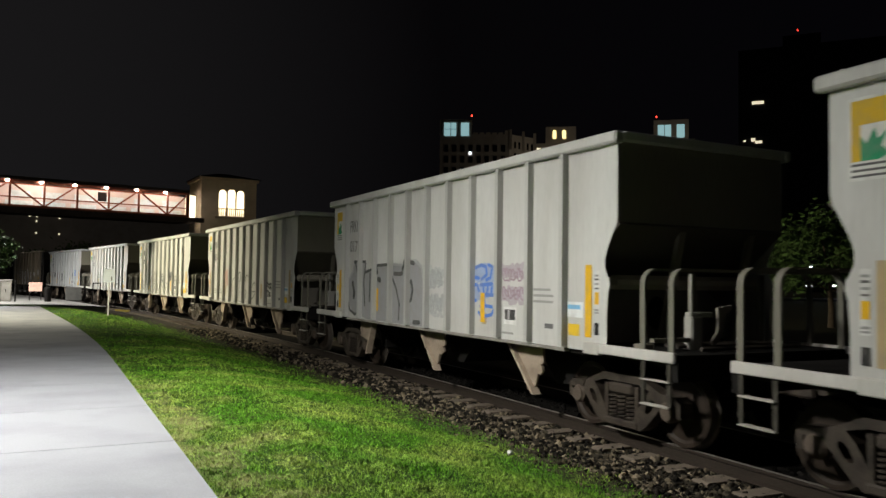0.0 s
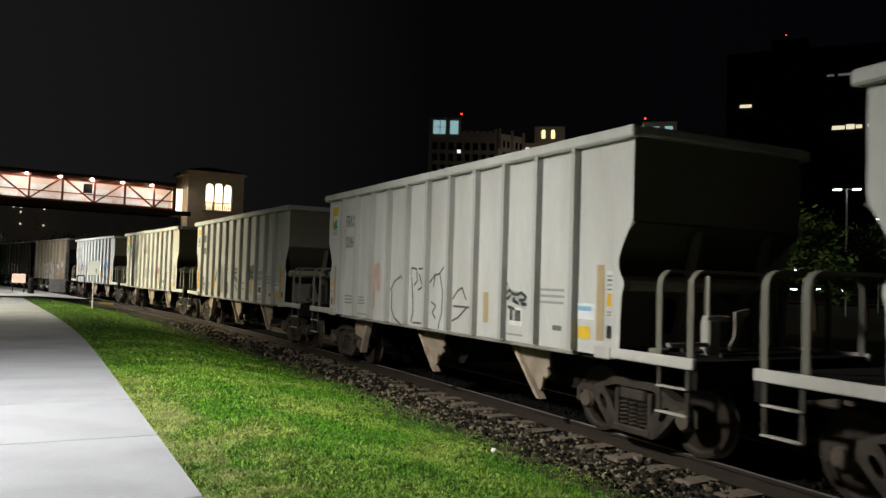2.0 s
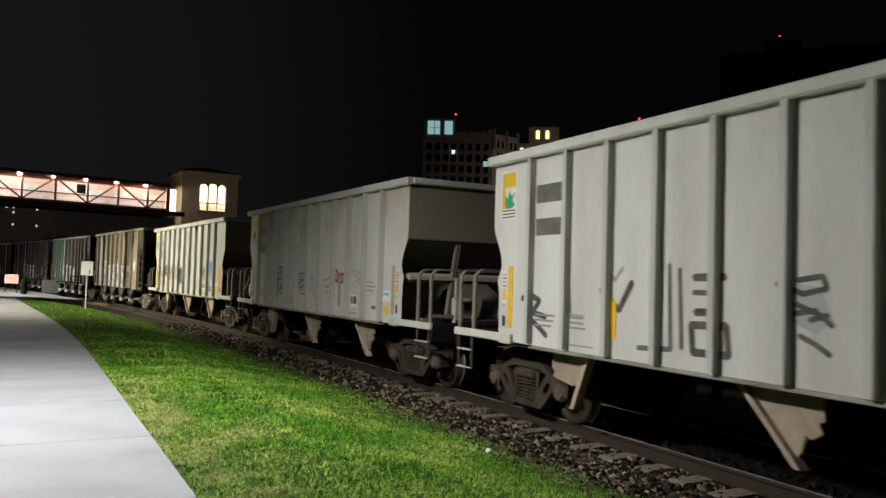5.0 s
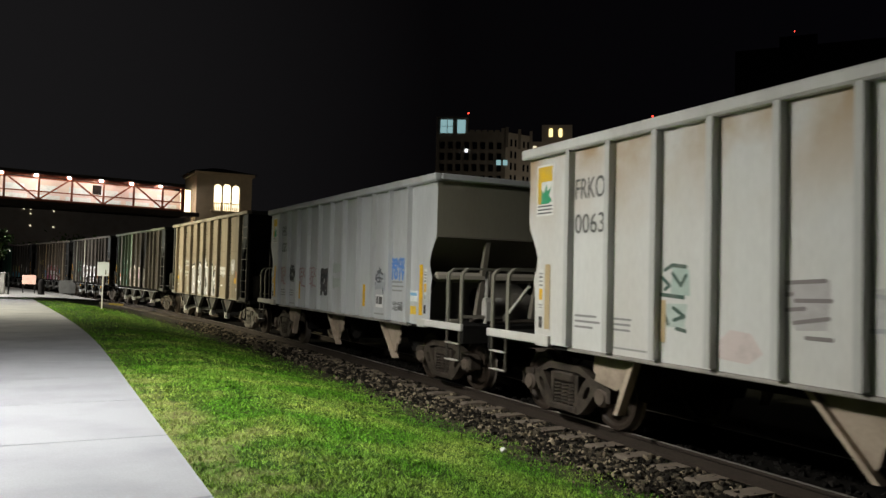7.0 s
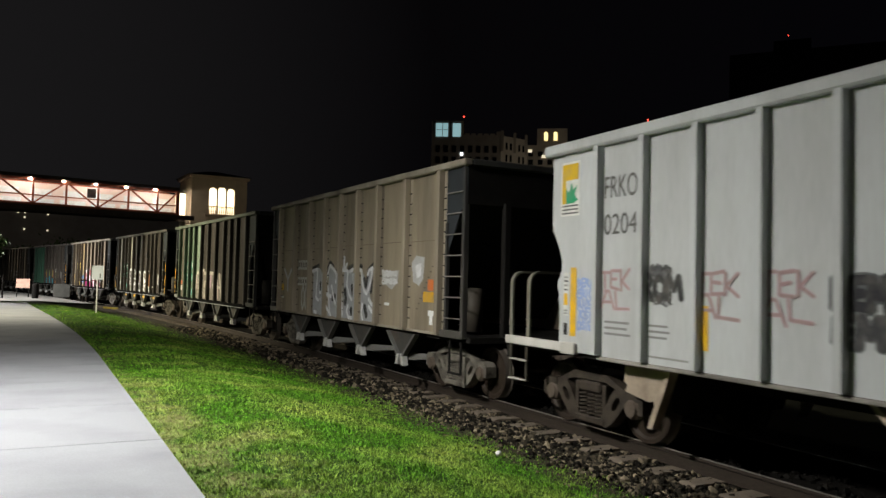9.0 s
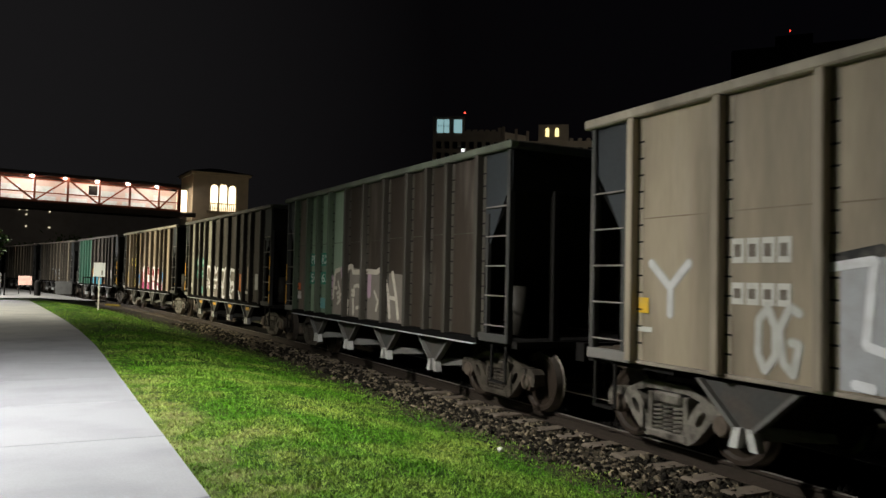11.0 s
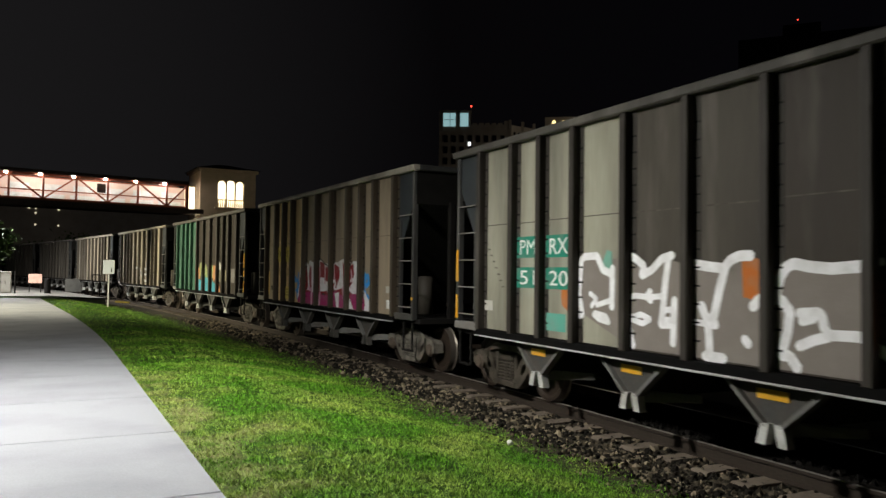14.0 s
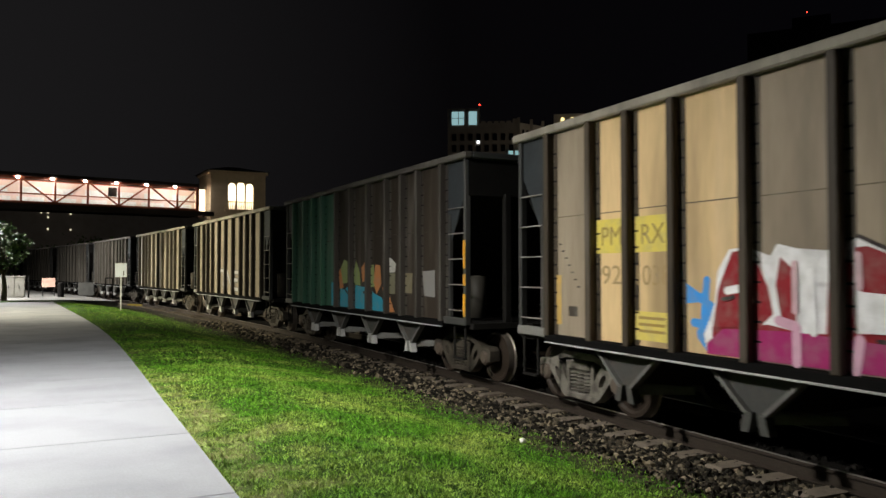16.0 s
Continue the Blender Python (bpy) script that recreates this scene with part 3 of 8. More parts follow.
def build_a_meshes():
    out = {}
    w = 0.867
    for side in (-1, 1):
        x = side * HW
        t = -side * 0.012
        out["panel", side] = panel_mesh("side_panel", [(0, A_SILL), (w, A_SILL), (w, A_TOP - 0.12), (0, A_TOP - 0.12)], x, t, M_PAINT)
        for d in (-1, 1):
            out["end_panel", side, d] = panel_mesh("end_side_panel", outline_a_end(d * 5 * w, d), x, t, M_PAINT)
        def rib(bm, side=side, x=x):
            a, b = sorted((x, x + side * 0.10))
            prism(bm, [(a if side > 0 else b, -0.050), (a if side > 0 else b, 0.050), (b if side > 0 else a, 0.044), (b if side > 0 else a, -0.044)], "z", A_SILL + 0.02, A_TOP - 0.13)
        out["rib", side] = mesh_of("rib", rib, M_PAINT)
        def chord(bm, side=side, x=x):
            a, b = sorted((x - side * 0.03, x + side * 0.115))
            h = A_HALF + 0.09
            box(bm, a, b, -h, h, A_TOP - 0.15, A_TOP, 0.025)
        out["chord", side] = mesh_of("top_chord", chord, M_PAINT)
        def sill(bm, side=side, x=x):
            a, b = sorted((x - side * 0.09, x + side * 0.03))
            box(bm, a, b, -4.35, 4.35, A_SILL - 0.05, A_SILL - 0.004, 0.01)
        out["sill", side] = mesh_of("side_sill", sill, M_BROWN)
    return out


A_MESH = build_a_meshes()
GREY_A = (0.54, 0.54, 0.515)


def hopper_chute_a(parent, y, d, color, run=0.74, back=0.16):
    """Outlet under the car: a sheet with a torn lip that runs down to a tip at y, flanged along its long edge."""
    for side in (-1, 1):
        x0, x1 = sorted((side * 1.22, side * 1.26))
        bm = bmn()
        prism(bm, [(y + d * q, z) for q, z in ((run, 1.08), (0.02 - back, 1.08), (-back, 0.82), (0.06 - back, 0.78), (0.02 - back, 0.70), (-0.08, 0.62), (-0.02, 0.66), (0.03, 0.48), (0.08, 0.42))], "x", x0, x1)
        part("chute_plate", bm, M_CHUTE, parent, color=color)
        bm = bmn()
        a, b = sorted((side * 1.21, side * 1.34))
        prism(bm, [(y + d * q, z) for q, z in ((run + 0.04, 1.08), (run - 0.04, 1.08), (-0.03, 0.33), (0.05, 0.33))], "x", a, b)
        part("chute_flange", bm, M_CHUTE, parent, color=tuple(min(1, c * 1.2) for c in color))
    # hopper bottom near-black: the shade under the car is in its colour
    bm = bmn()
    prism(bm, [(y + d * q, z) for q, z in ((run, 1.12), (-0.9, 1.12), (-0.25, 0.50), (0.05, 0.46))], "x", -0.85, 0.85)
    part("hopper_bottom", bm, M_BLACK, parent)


def ring_plate_y(bm, x0, x1, z0, z1, cx, cz, r, y0, y1):
    """An upright cross plate with a round hole through it."""
    n = 16
    ang = [k * math.tau / n for k in range(n)]
    def edge(a):
        c, q = math.cos(a), math.sin(a)
        t = min((((x1 if c > 0 else x0) - cx) / c) if abs(c) > 1e-6 else 9, (((z1 if q > 0 else z0) - cz) / q) if abs(q) > 1e-6 else 9)
        return cx + t * c, cz + t * q
    loops = []
    for y in (y0, y1):
        loops.append([bm.verts.new((edge(a)[0], y, edge(a)[1])) for a in ang])
        loops.append([bm.verts.new((cx + 0.8 * r * math.cos(a), y, cz + r * math.sin(a))) for a in ang])
    o0, i0, o1, i1 = loops
    for k in range(n):
        m = (k + 1) % n
        for q in ((o0[k], o0[m], i0[m], i0[k]), (o1[k], i1[k], i1[m], o1[m]), (o0[k], o1[k], o1[m], o0[m]), (i0[k], i0[m], i1[m], i1[k])):
            bm.faces.new(q)


def railing_a(parent, y, color):
    """A handrail hoop of flat bar that spans the platform from side to side."""
    bm = bmn()
    r, zt = 0.17, 2.19
    path = [(-1.485, 1.16)]
    for k in range(7):
        a = k / 6 * math.pi / 2
        path.append((-1.485 + r - r * math.cos(a), zt - r + r * math.sin(a)))
    path += [(-q[0], q[1]) for q in path[::-1]]
    rings = []
    for i, (x, z) in enumerate(path):
        u, v = path[max(i - 1, 0)], path[min(i + 1, len(path) - 1)]
        t = Vector((v[0] - u[0], v[1] - u[1])).normalized() * 0.016
        rings.append([bm.verts.new((x - e * t.y, y + w, z + e * t.x)) for e, w in ((-1, -0.042), (1, -0.042), (1, 0.042), (-1, 0.042))])
    for a, b in zip(rings, rings[1:]):
        for k in range(4):
            bm.faces.new((a[k], a[(k + 1) % 4], b[(k + 1) % 4], b[k]))
    bm.faces.new(rings[0])
    bm.faces.new(rings[-1][::-1])
    part("handrail", bm, M_PAINT, parent, color=color)


def end_steps(parent, y):
    """Stirrup steps hung below the platform, between the feet of the hoops."""
    for side in (-1, 1):
        x = side * 1.50
        for yy in (y - 0.22, y + 0.22):
            bm = bmn()
            box(bm, x - 0.012, x + 0.012, yy - 0.03, yy + 0.03, 0.58, 1.11)
            part("step_hanger", bm, M_STEEL, parent, color=(0.05, 0.045, 0.035))
        for z in (0.875, 0.585):
            bm = bmn()
            box(bm, x - 0.05, x + 0.035, y - 0.235, y + 0.235, z, z + 0.022, 0.005)
            part("step_tread", bm, M_CHUTE, parent, color=(0.46, 0.44, 0.40))


def build_car_a(color=GREY_A):
    car = thing("hopper_car", "", "hopper car")
    for side in (-1, 1):
        for k in range(10):
            piece("side_panel", A_MESH["panel", side], car, (0, A_RIBS[k], 0), color)
        for d in (-1, 1):
            piece("side_panel", A_MESH["end_panel", side, d], car, (0, 0, 0), color)
        # ribs darker than the panels, putting their shaded sides into the colour
        for y in A_RIBS:
            piece("rib", A_MESH["rib", side], car, (0, y, 0), tuple(c * 0.82 for c in color))
        piece("top_chord", A_MESH["chord", side], car, (0, 0, 0), color)
        piece("side_sill", A_MESH["sill", side], car, (0, 0, 0), (0.30, 0.28, 0.25))
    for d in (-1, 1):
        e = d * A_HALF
        # upright end sheet, top angle, slope sheet; both sheets coloured dark for their shade
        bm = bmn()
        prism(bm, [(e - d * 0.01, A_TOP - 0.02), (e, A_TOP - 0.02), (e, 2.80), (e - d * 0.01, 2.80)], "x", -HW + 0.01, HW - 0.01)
        part("end_sheet", bm, M_PAINT, car, "grimy end sheet, darkened in colour for its shade", color=(0.20, 0.19, 0.145))
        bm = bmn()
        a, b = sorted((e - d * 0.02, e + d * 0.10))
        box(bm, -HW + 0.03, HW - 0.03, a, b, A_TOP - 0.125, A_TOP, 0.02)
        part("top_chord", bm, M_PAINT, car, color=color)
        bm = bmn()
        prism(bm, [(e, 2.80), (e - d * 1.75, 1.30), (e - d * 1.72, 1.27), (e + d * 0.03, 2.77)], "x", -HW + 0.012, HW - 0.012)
        part("slope_sheet", bm, M_PAINT, car, "grimy slope sheet, coloured dark for the shade below it", color=(0.10, 0.09, 0.07))
        # platform, near-black to hold the shade under the slope sheet
        reach = 1.04 if d < 0 else 1.17
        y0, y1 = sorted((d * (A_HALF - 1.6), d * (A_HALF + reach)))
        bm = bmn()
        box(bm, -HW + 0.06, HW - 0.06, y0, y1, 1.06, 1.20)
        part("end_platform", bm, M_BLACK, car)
        for side in (-1, 1):
            bm = bmn()
            a, b = sorted((side * (HW - 0.02), side * (HW + 0.05)))
            q0, q1 = sorted((d * (A_HALF - 0.32), d * (A_HALF + reach)))
            box(bm, a, b, q0, q1, 1.11, 1.235, 0.012)
            part("platform_sill", bm, M_PAINT, car, color=(0.54, 0.525, 0.49))
            bm = bmn()
            q0, q1 = sorted((d * (A_HALF - 0.62), d * (A_HALF - 0.30)))
            box(bm, a - 0.01, b + 0.01, q0, q1, 1.085, 1.24, 0.012)
            part("jacking_pad", bm, M_PAINT, car, color=(0.50, 0.49, 0.45))
        bm = bmn()
        q0, q1 = sorted((d * (A_HALF + reach - 0.07), d * (A_HALF + reach + 0.02)))
        box(bm, -HW, HW, q0, q1, 0.90, 1.14)
        part("end_sill", bm, M_BLACK, car)
        for yy in (reach - 0.57, reach - 0.09):
            railing_a(car, d * (A_HALF + yy), (0.165, 0.16, 0.13))
        end_steps(car, d * (A_HALF + reach - 0.33))
        build_truck(car, d * 5.03)
        coupler(car, d * (A_HALF + 0.9), d)
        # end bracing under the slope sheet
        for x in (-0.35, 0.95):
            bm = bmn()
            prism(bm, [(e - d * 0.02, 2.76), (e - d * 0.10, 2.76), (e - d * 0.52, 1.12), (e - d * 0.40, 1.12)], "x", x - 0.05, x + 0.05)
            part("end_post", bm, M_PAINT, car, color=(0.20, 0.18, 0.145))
    # brake equipment and bulkheads on the platforms
    bm = bmn()
    lathe(bm, [(-0.62, 0.05), (-0.60, 0.13), (-0.50, 0.16), (0.50, 0.16), (0.60, 0.13), (0.62, 0.05)], "x", 20, (0.15, A_HALF - 0.75, 1.95))
    part("air_reservoir", bm, M_PAINT, car, "grey cylindrical air reservoir", color=(0.16, 0.15, 0.13), soft=True)
    for d in (-1, 1):
        e = d * A_HALF
        bm = bmn()
        a, b = sorted((e - d * 0.36, e - d * 0.18))
        box(bm, -1.40, 1.40, a, b, 1.94, 2.13, 0.06)
        part("bolster_beam", bm, M_PAINT, car, "dusty cross beam", color=(0.36, 0.33, 0.27))
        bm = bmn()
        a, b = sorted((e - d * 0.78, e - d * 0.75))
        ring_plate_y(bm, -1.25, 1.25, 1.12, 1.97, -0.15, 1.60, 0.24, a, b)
        part("bulkhead", bm, M_PAINT, car, "grey-brown bulkhead plate with an oval opening", color=(0.22, 0.205, 0.175))
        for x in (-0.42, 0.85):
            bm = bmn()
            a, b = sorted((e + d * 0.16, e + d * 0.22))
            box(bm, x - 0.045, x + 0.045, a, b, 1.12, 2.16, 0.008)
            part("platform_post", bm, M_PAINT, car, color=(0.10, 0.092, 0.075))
    bm = bmn()
    y = -A_HALF - 0.40
    box(bm, -0.70, -0.50, y - 0.07, y + 0.08, 1.12, 1.62, 0.02)
    box(bm, -0.70, -0.32, y - 0.05, y + 0.05, 1.60, 1.67, 0.01)
    rod(bm, [(-0.64, y, 1.66), (-0.64, y, 2.15)], 0.03, 6)
    part("brake_stand", bm, M_PAINT, car, "pale brake stand", color=(0.40, 0.39, 0.35))
    bm = bmn()
    prism(bm, [(-0.20, 1.72), (0.06, 1.76), (0.06, 1.70), (-0.06, 1.64), (-0.07, 1.50), (-0.16, 1.30), (-0.26, 1.24), (-0.28, 1.30), (-0.20, 1.40), (-0.18, 1.55)], "y", y - 0.02, y + 0.02)
    part("brake_lever", bm, M_PAINT, car, color=(0.26, 0.24, 0.20))
    bm = bmn()
    box(bm, -1.30, -0.70, y - 0.05, y + 0.02, 1.30, 1.35)
    box(bm, -1.32, -1.14, y + 0.12, y + 0.30, 1.12, 1.27, 0.01)
    part("brake_rigging", bm, M_PAINT, car, color=(0.22, 0.205, 0.165))
    for yy in (0.18, 0.36, 0.78):
        bm = bmn()
        rod(bm, [(-0.85, -A_HALF - yy, 1.24), (0.85, -A_HALF - yy, 1.24)], 0.03, 6)
        part("brake_pipe", bm, M_STEEL, car, color=(0.06, 0.05, 0.04))
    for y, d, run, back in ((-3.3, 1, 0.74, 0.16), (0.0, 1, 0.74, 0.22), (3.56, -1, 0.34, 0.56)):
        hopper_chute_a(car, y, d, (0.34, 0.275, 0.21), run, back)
    bm = bmn()
    box(bm, -0.35, 0.35, -6.2, 6.2, 0.80, 1.08)
    part("center_sill", bm, M_BLACK, car)
    bm = bmn()
    rng = random.Random(3)
    n, rows = 26, []
    for i in range(n + 1):
        y = -A_HALF + 0.3 + (2 * A_HALF - 0.6) * i / n
        rows.append([bm.verts.new((x, y, 3.15 + 0.35 * (1 - (x / 1.5) ** 2) + 0.15 * math.sin(i * 0.9) + rng.uniform(-0.05, 0.05))) for x in (-1.47, -0.9, -0.3, 0.3, 0.9, 1.47)])
    for a, b in zip(rows, rows[1:]):
        for q in range(5):
            bm.faces.new((a[q], a[q + 1], b[q + 1], b[q]))
    part("stone_load", bm, M_STONE, car, "crushed stone cargo")
    return car


B_TOP, B_SILL, B_HALF = 4.12, 1.10, 5.68
B_RIBS = [-4.78, -3.74, -2.97, -2.15, -1.07, 0.02, 1.08, 2.15, 2.98, 3.76, 4.78]


def build_b_meshes():
    out = {}
    for side in (-1, 1):
        x, t = side * HW, -side * 0.012
        for k in range(10):
            w = round(B_RIBS[k + 1] - B_RIBS[k], 3)
            if ("panel", side, w) not in out:
                out["panel", side, w] = panel_mesh("side_panel", [(0, B_SILL), (w, B_SILL), (w, B_TOP - 0.11), (0, B_TOP - 0.11)], x, t, M_BROWN)
        for d in (-1, 1):
            e = d * B_HALF
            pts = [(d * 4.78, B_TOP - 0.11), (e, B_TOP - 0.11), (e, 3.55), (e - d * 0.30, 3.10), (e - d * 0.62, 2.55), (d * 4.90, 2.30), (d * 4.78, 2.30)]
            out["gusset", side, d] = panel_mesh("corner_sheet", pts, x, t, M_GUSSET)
        def rib(bm, side=side, x=x):
            a, b = sorted((x, x + side * 0.125))
            box(bm, a, b, -0.055, 0.055, B_SILL - 0.02, B_TOP - 0.12, 0.012)
        out["rib", side] = mesh_of("rib", rib, M_BROWN)
        def post(bm, side=side, x=x):
            a, b = sorted((x - side * 0.06, x + side * 0.05))
            box(bm, a, b, -0.042, 0.042, B_SILL - 0.05, B_TOP - 0.12, 0.012)
        out["post", side] = mesh_of("corner_post", post, M_BROWN)
        def chord(bm, side=side, x=x):
            a, b = sorted((x - side * 0.05, x + side * 0.11))
            box(bm, a, b, -B_HALF - 0.08, B_HALF + 0.08, B_TOP - 0.12, B_TOP, 0.02)
        out["chord", side] = mesh_of("top_chord", chord, M_BROWN)
        def sill(bm, side=side, x=x):
            a, b = sorted((x - side * 0.06, x + side * 0.10))
            box(bm, a, b, -4.86, 4.86, B_SILL - 0.11, B_SILL - 0.01, 0.012)
        out["sill", side] = mesh_of("side_sill", sill, M_SILL)
        # narrow lip whose pale colour stands for the glint along the sill
        def lip(bm, side=side, x=x):
            a, b = sorted((x + side * 0.06, x + side * 0.135))
            box(bm, a, b, -4.82, 4.82, B_SILL - 0.128, B_SILL - 0.108, 0.004)
        out["lip", side] = mesh_of("sill_lip", lip, M_CHUTE)
        def corner_sill(bm, side=side, x=x):
            a, b = sorted((x - side * 0.06, x + side * 0.06))
            box(bm, a, b, -0.39, 0.44, B_SILL - 0.06, B_SILL + 0.07, 0.012)
        out["corner_sill", side] = mesh_of("corner_sill", corner_sill, M_PAINT)
        def rung(bm, side=side, x=x):
            rod(bm, [(x + side * 0.04, -0.30, 0), (x + side * 0.04, 0.30, 0)], 0.012, 6)
        out["rung", side] = mesh_of("ladder_rung", rung, M_BROWN)
        def stile(bm, side=side, x=x):
            a, b = sorted((x - side * 0.03, x + side * 0.03))
            box(bm, a, b, -0.035, 0.035, B_SILL - 0.05, 3.05)
        out["stile", side] = mesh_of("ladder_stile", stile, M_BROWN)
        def bolt(bm, side=side, x=x):
            a, b = sorted((x + side * 0.008, x + side * 0.018))
            box(bm, a, b, -0.042, 0.042, -0.011, 0.011)
        out["bolt", side] = mesh_of("rivet_clip", bolt, M_BLACK)
    out["flange"] = mesh_of("rib_flange", lambda bm: box(bm, -HW - 0.007, -HW - 0.0005, -0.145, -0.056, B_SILL, B_TOP - 0.13), M_BROWN)
    out["thin_sill"] = mesh_of("side_sill", lambda bm: box(bm, -HW - 0.03, -HW + 0.06, -4.86, 4.86, B_SILL - 0.05, B_SILL - 0.004, 0.008), M_BROWN)
    return out


B_MESH = build_b_meshes()


def hopper_outlet_b(parent, y, color, foot):
    for side in (-1, 1):
        bm = bmn()
        a, b = sorted((side * 1.40, side * 1.43))
        prism(bm, [(y - 0.62, 1.0), (y + 0.62, 1.0), (y + 0.09, 0.56), (y - 0.09, 0.56)], "x", a, b)
        part("outlet_sheet", bm, M_CHUTE, parent, color=color)
        for d in (-1, 1):
            bm = bmn()
            a, b = sorted((side * 1.39, side * 1.50))
            prism(bm, [(y + d * 0.67, 1.0), (y + d * 0.60, 1.0), (y + d * 0.06, 0.54), (y + d * 0.13, 0.54)], "x", a, b)
            part("outlet_flange", bm, M_CHUTE, parent, color=tuple(min(1, c * 2.4) for c in color))
            bm = bmn()
            prism(bm, [(y + d * 0.03, 0.57), (y + d * 0.13, 0.57), (y + d * 0.19, 0.36), (y + d * 0.08, 0.36)], "x", a, b)
            part("outlet_foot", bm, M_CHUTE, parent, color=foot)
        # sloped wing that reaches in under the car
        bm = bmn()
        v = [bm.verts.new(p) for p in ((side * 1.38, y - 0.12, 0.60), (side * 1.38, y - 0.10, 0.46), (side * 0.9, y - 0.62, 0.50), (side * 0.9, y - 0.60, 0.58))]
        bm.faces.new(v)
        w = [bm.verts.new(q.co + Vector((0, 0.012, 0.012))) for q in v]
        bm.faces.new(w[::-1])
        for i in range(4):
            bm.faces.new((v[i], v[(i + 1) % 4], w[(i + 1) % 4], w[i]))
        part("outlet_gate", bm, M_CHUTE, parent, color=tuple(min(1, c * 3.0) for c in color))
    # black bottom between the outlets, painting in the under-car shade
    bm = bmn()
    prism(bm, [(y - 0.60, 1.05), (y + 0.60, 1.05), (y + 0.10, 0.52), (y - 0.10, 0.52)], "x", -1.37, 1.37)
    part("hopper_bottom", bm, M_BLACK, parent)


def build_car_b(colors, rib_color, chord_color, ribs=None, chute=(0.052, 0.052, 0.049), foot=(0.50, 0.50, 0.48), truck_tint=(0.066, 0.056, 0.043), clips=13, bare=False, green_ribs=0.0):
    car = thing("hopper_car", "", "hopper car")
    ribs, plain_rib = ribs or B_RIBS, rib_color
    for side in (-1, 1):
        for k in range(len(ribs) - 1):
            w = round(ribs[k + 1] - ribs[k], 3)
            if ("panel", side, w) not in B_MESH:
                B_MESH["panel", side, w] = panel_mesh("side_panel", [(0, B_SILL), (w, B_SILL), (w, B_TOP - 0.11), (0, B_TOP - 0.11)], side * HW, -side * 0.012, M_BROWN)
            piece("side_panel", B_MESH["panel", side, w], car, (0, ribs[k], 0), colors[k])
        for d in (-1, 1):
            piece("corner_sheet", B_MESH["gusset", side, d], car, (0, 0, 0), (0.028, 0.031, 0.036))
            piece("corner_post", B_MESH["post", side], car, (0, d * (B_HALF - 0.05), 0), (0.045, 0.046, 0.045))
            for k in range(7 if bare and d < 0 else 5):
                piece("ladder_rung", B_MESH["rung", side], car, (0, d * 5.31, 1.38 + 0.365 * k if bare and d < 0 else 1.30 + 0.46 * k), (0.24, 0.22, 0.20))
            piece("corner_sill", B_MESH["corner_sill", side], car, (0, d * 5.26, 0), (0.17, 0.165, 0.155) if d > 0 else (0.05, 0.05, 0.047))
        rib_color = plain_rib
        for k, y in enumerate(ribs):
            if green_ribs and y > 1.5:
                rib_color = tuple(c * green_ribs for c in colors[min(k, len(colors) - 2)])
            piece("rib", B_MESH["rib", side], car, (0, y, 0), rib_color)
            if side < 0:
                piece("rib_flange", B_MESH["flange"], car, (0, y, 0), rib_color)
                for z in range(clips):
                    piece("rib_clip", B_MESH["bolt", side], car, (0, y - 0.100, 1.30 + 2.6 * z / clips))
        for d in (-1, 1):
            piece("ladder_stile", B_MESH["stile", side], car, (0, d * 5.02, 0), (0.045, 0.046, 0.045))
        piece("top_chord", B_MESH["chord", side], car, (0, 0, 0), chord_color)
        if bare and side < 0:
            piece("side_sill", B_MESH["thin_sill"], car, (0, 0, 0), chord_color)
            continue
        piece("side_sill", B_MESH["sill", side], car, (0, 0, 0))
        # lip kept pale to paint the sill's bright edge reflection
        piece("sill_lip", B_MESH["lip", side], car, (0, 0, 0), (0.44, 0.44, 0.44))
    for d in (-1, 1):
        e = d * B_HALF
        # end sheet near-black, with the shade of the car's end in it
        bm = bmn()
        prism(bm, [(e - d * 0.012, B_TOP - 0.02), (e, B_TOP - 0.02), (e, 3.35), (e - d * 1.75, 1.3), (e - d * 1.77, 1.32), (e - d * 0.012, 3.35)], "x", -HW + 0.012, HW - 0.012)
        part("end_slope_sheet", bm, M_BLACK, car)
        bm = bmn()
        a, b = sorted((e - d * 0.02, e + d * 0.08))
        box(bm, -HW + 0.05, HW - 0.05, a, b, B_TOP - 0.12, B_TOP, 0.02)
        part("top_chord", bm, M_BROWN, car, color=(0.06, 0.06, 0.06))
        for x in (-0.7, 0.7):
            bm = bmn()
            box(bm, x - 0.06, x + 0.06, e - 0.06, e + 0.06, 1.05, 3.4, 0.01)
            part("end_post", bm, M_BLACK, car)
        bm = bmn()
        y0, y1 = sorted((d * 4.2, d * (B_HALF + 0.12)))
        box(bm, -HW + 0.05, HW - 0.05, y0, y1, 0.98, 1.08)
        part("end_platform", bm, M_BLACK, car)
        # cylinder coloured near-black for the shade behind the corner
        bm = bmn()
        lathe(bm, [(-0.4, 0.05), (-0.38, 0.16), (0.38, 0.16), (0.4, 0.05)], "z", 16, (-0.95, d * (B_HALF - 0.62), 1.52))
        part("brake_cylinder", bm, M_PAINT, car, color=(0.03, 0.027, 0.022), soft=True)
        build_truck(car, d * 4.69, truck_tint)
        coupler(car, d * (B_HALF + 0.35), d)
        for side in (-1, 1):
            bm = bmn()
            x = side * 1.50
            for yy in (e - d * 0.1, e - d * 0.5):
                box(bm, x - 0.012, x + 0.012, yy - 0.025, yy + 0.025, 0.45, 1.0)
            box(bm, x - 0.04, x + 0.03, min(e - d * 0.1, e - d * 0.5), max(e - d * 0.1, e - d * 0.5), 0.43, 0.46)
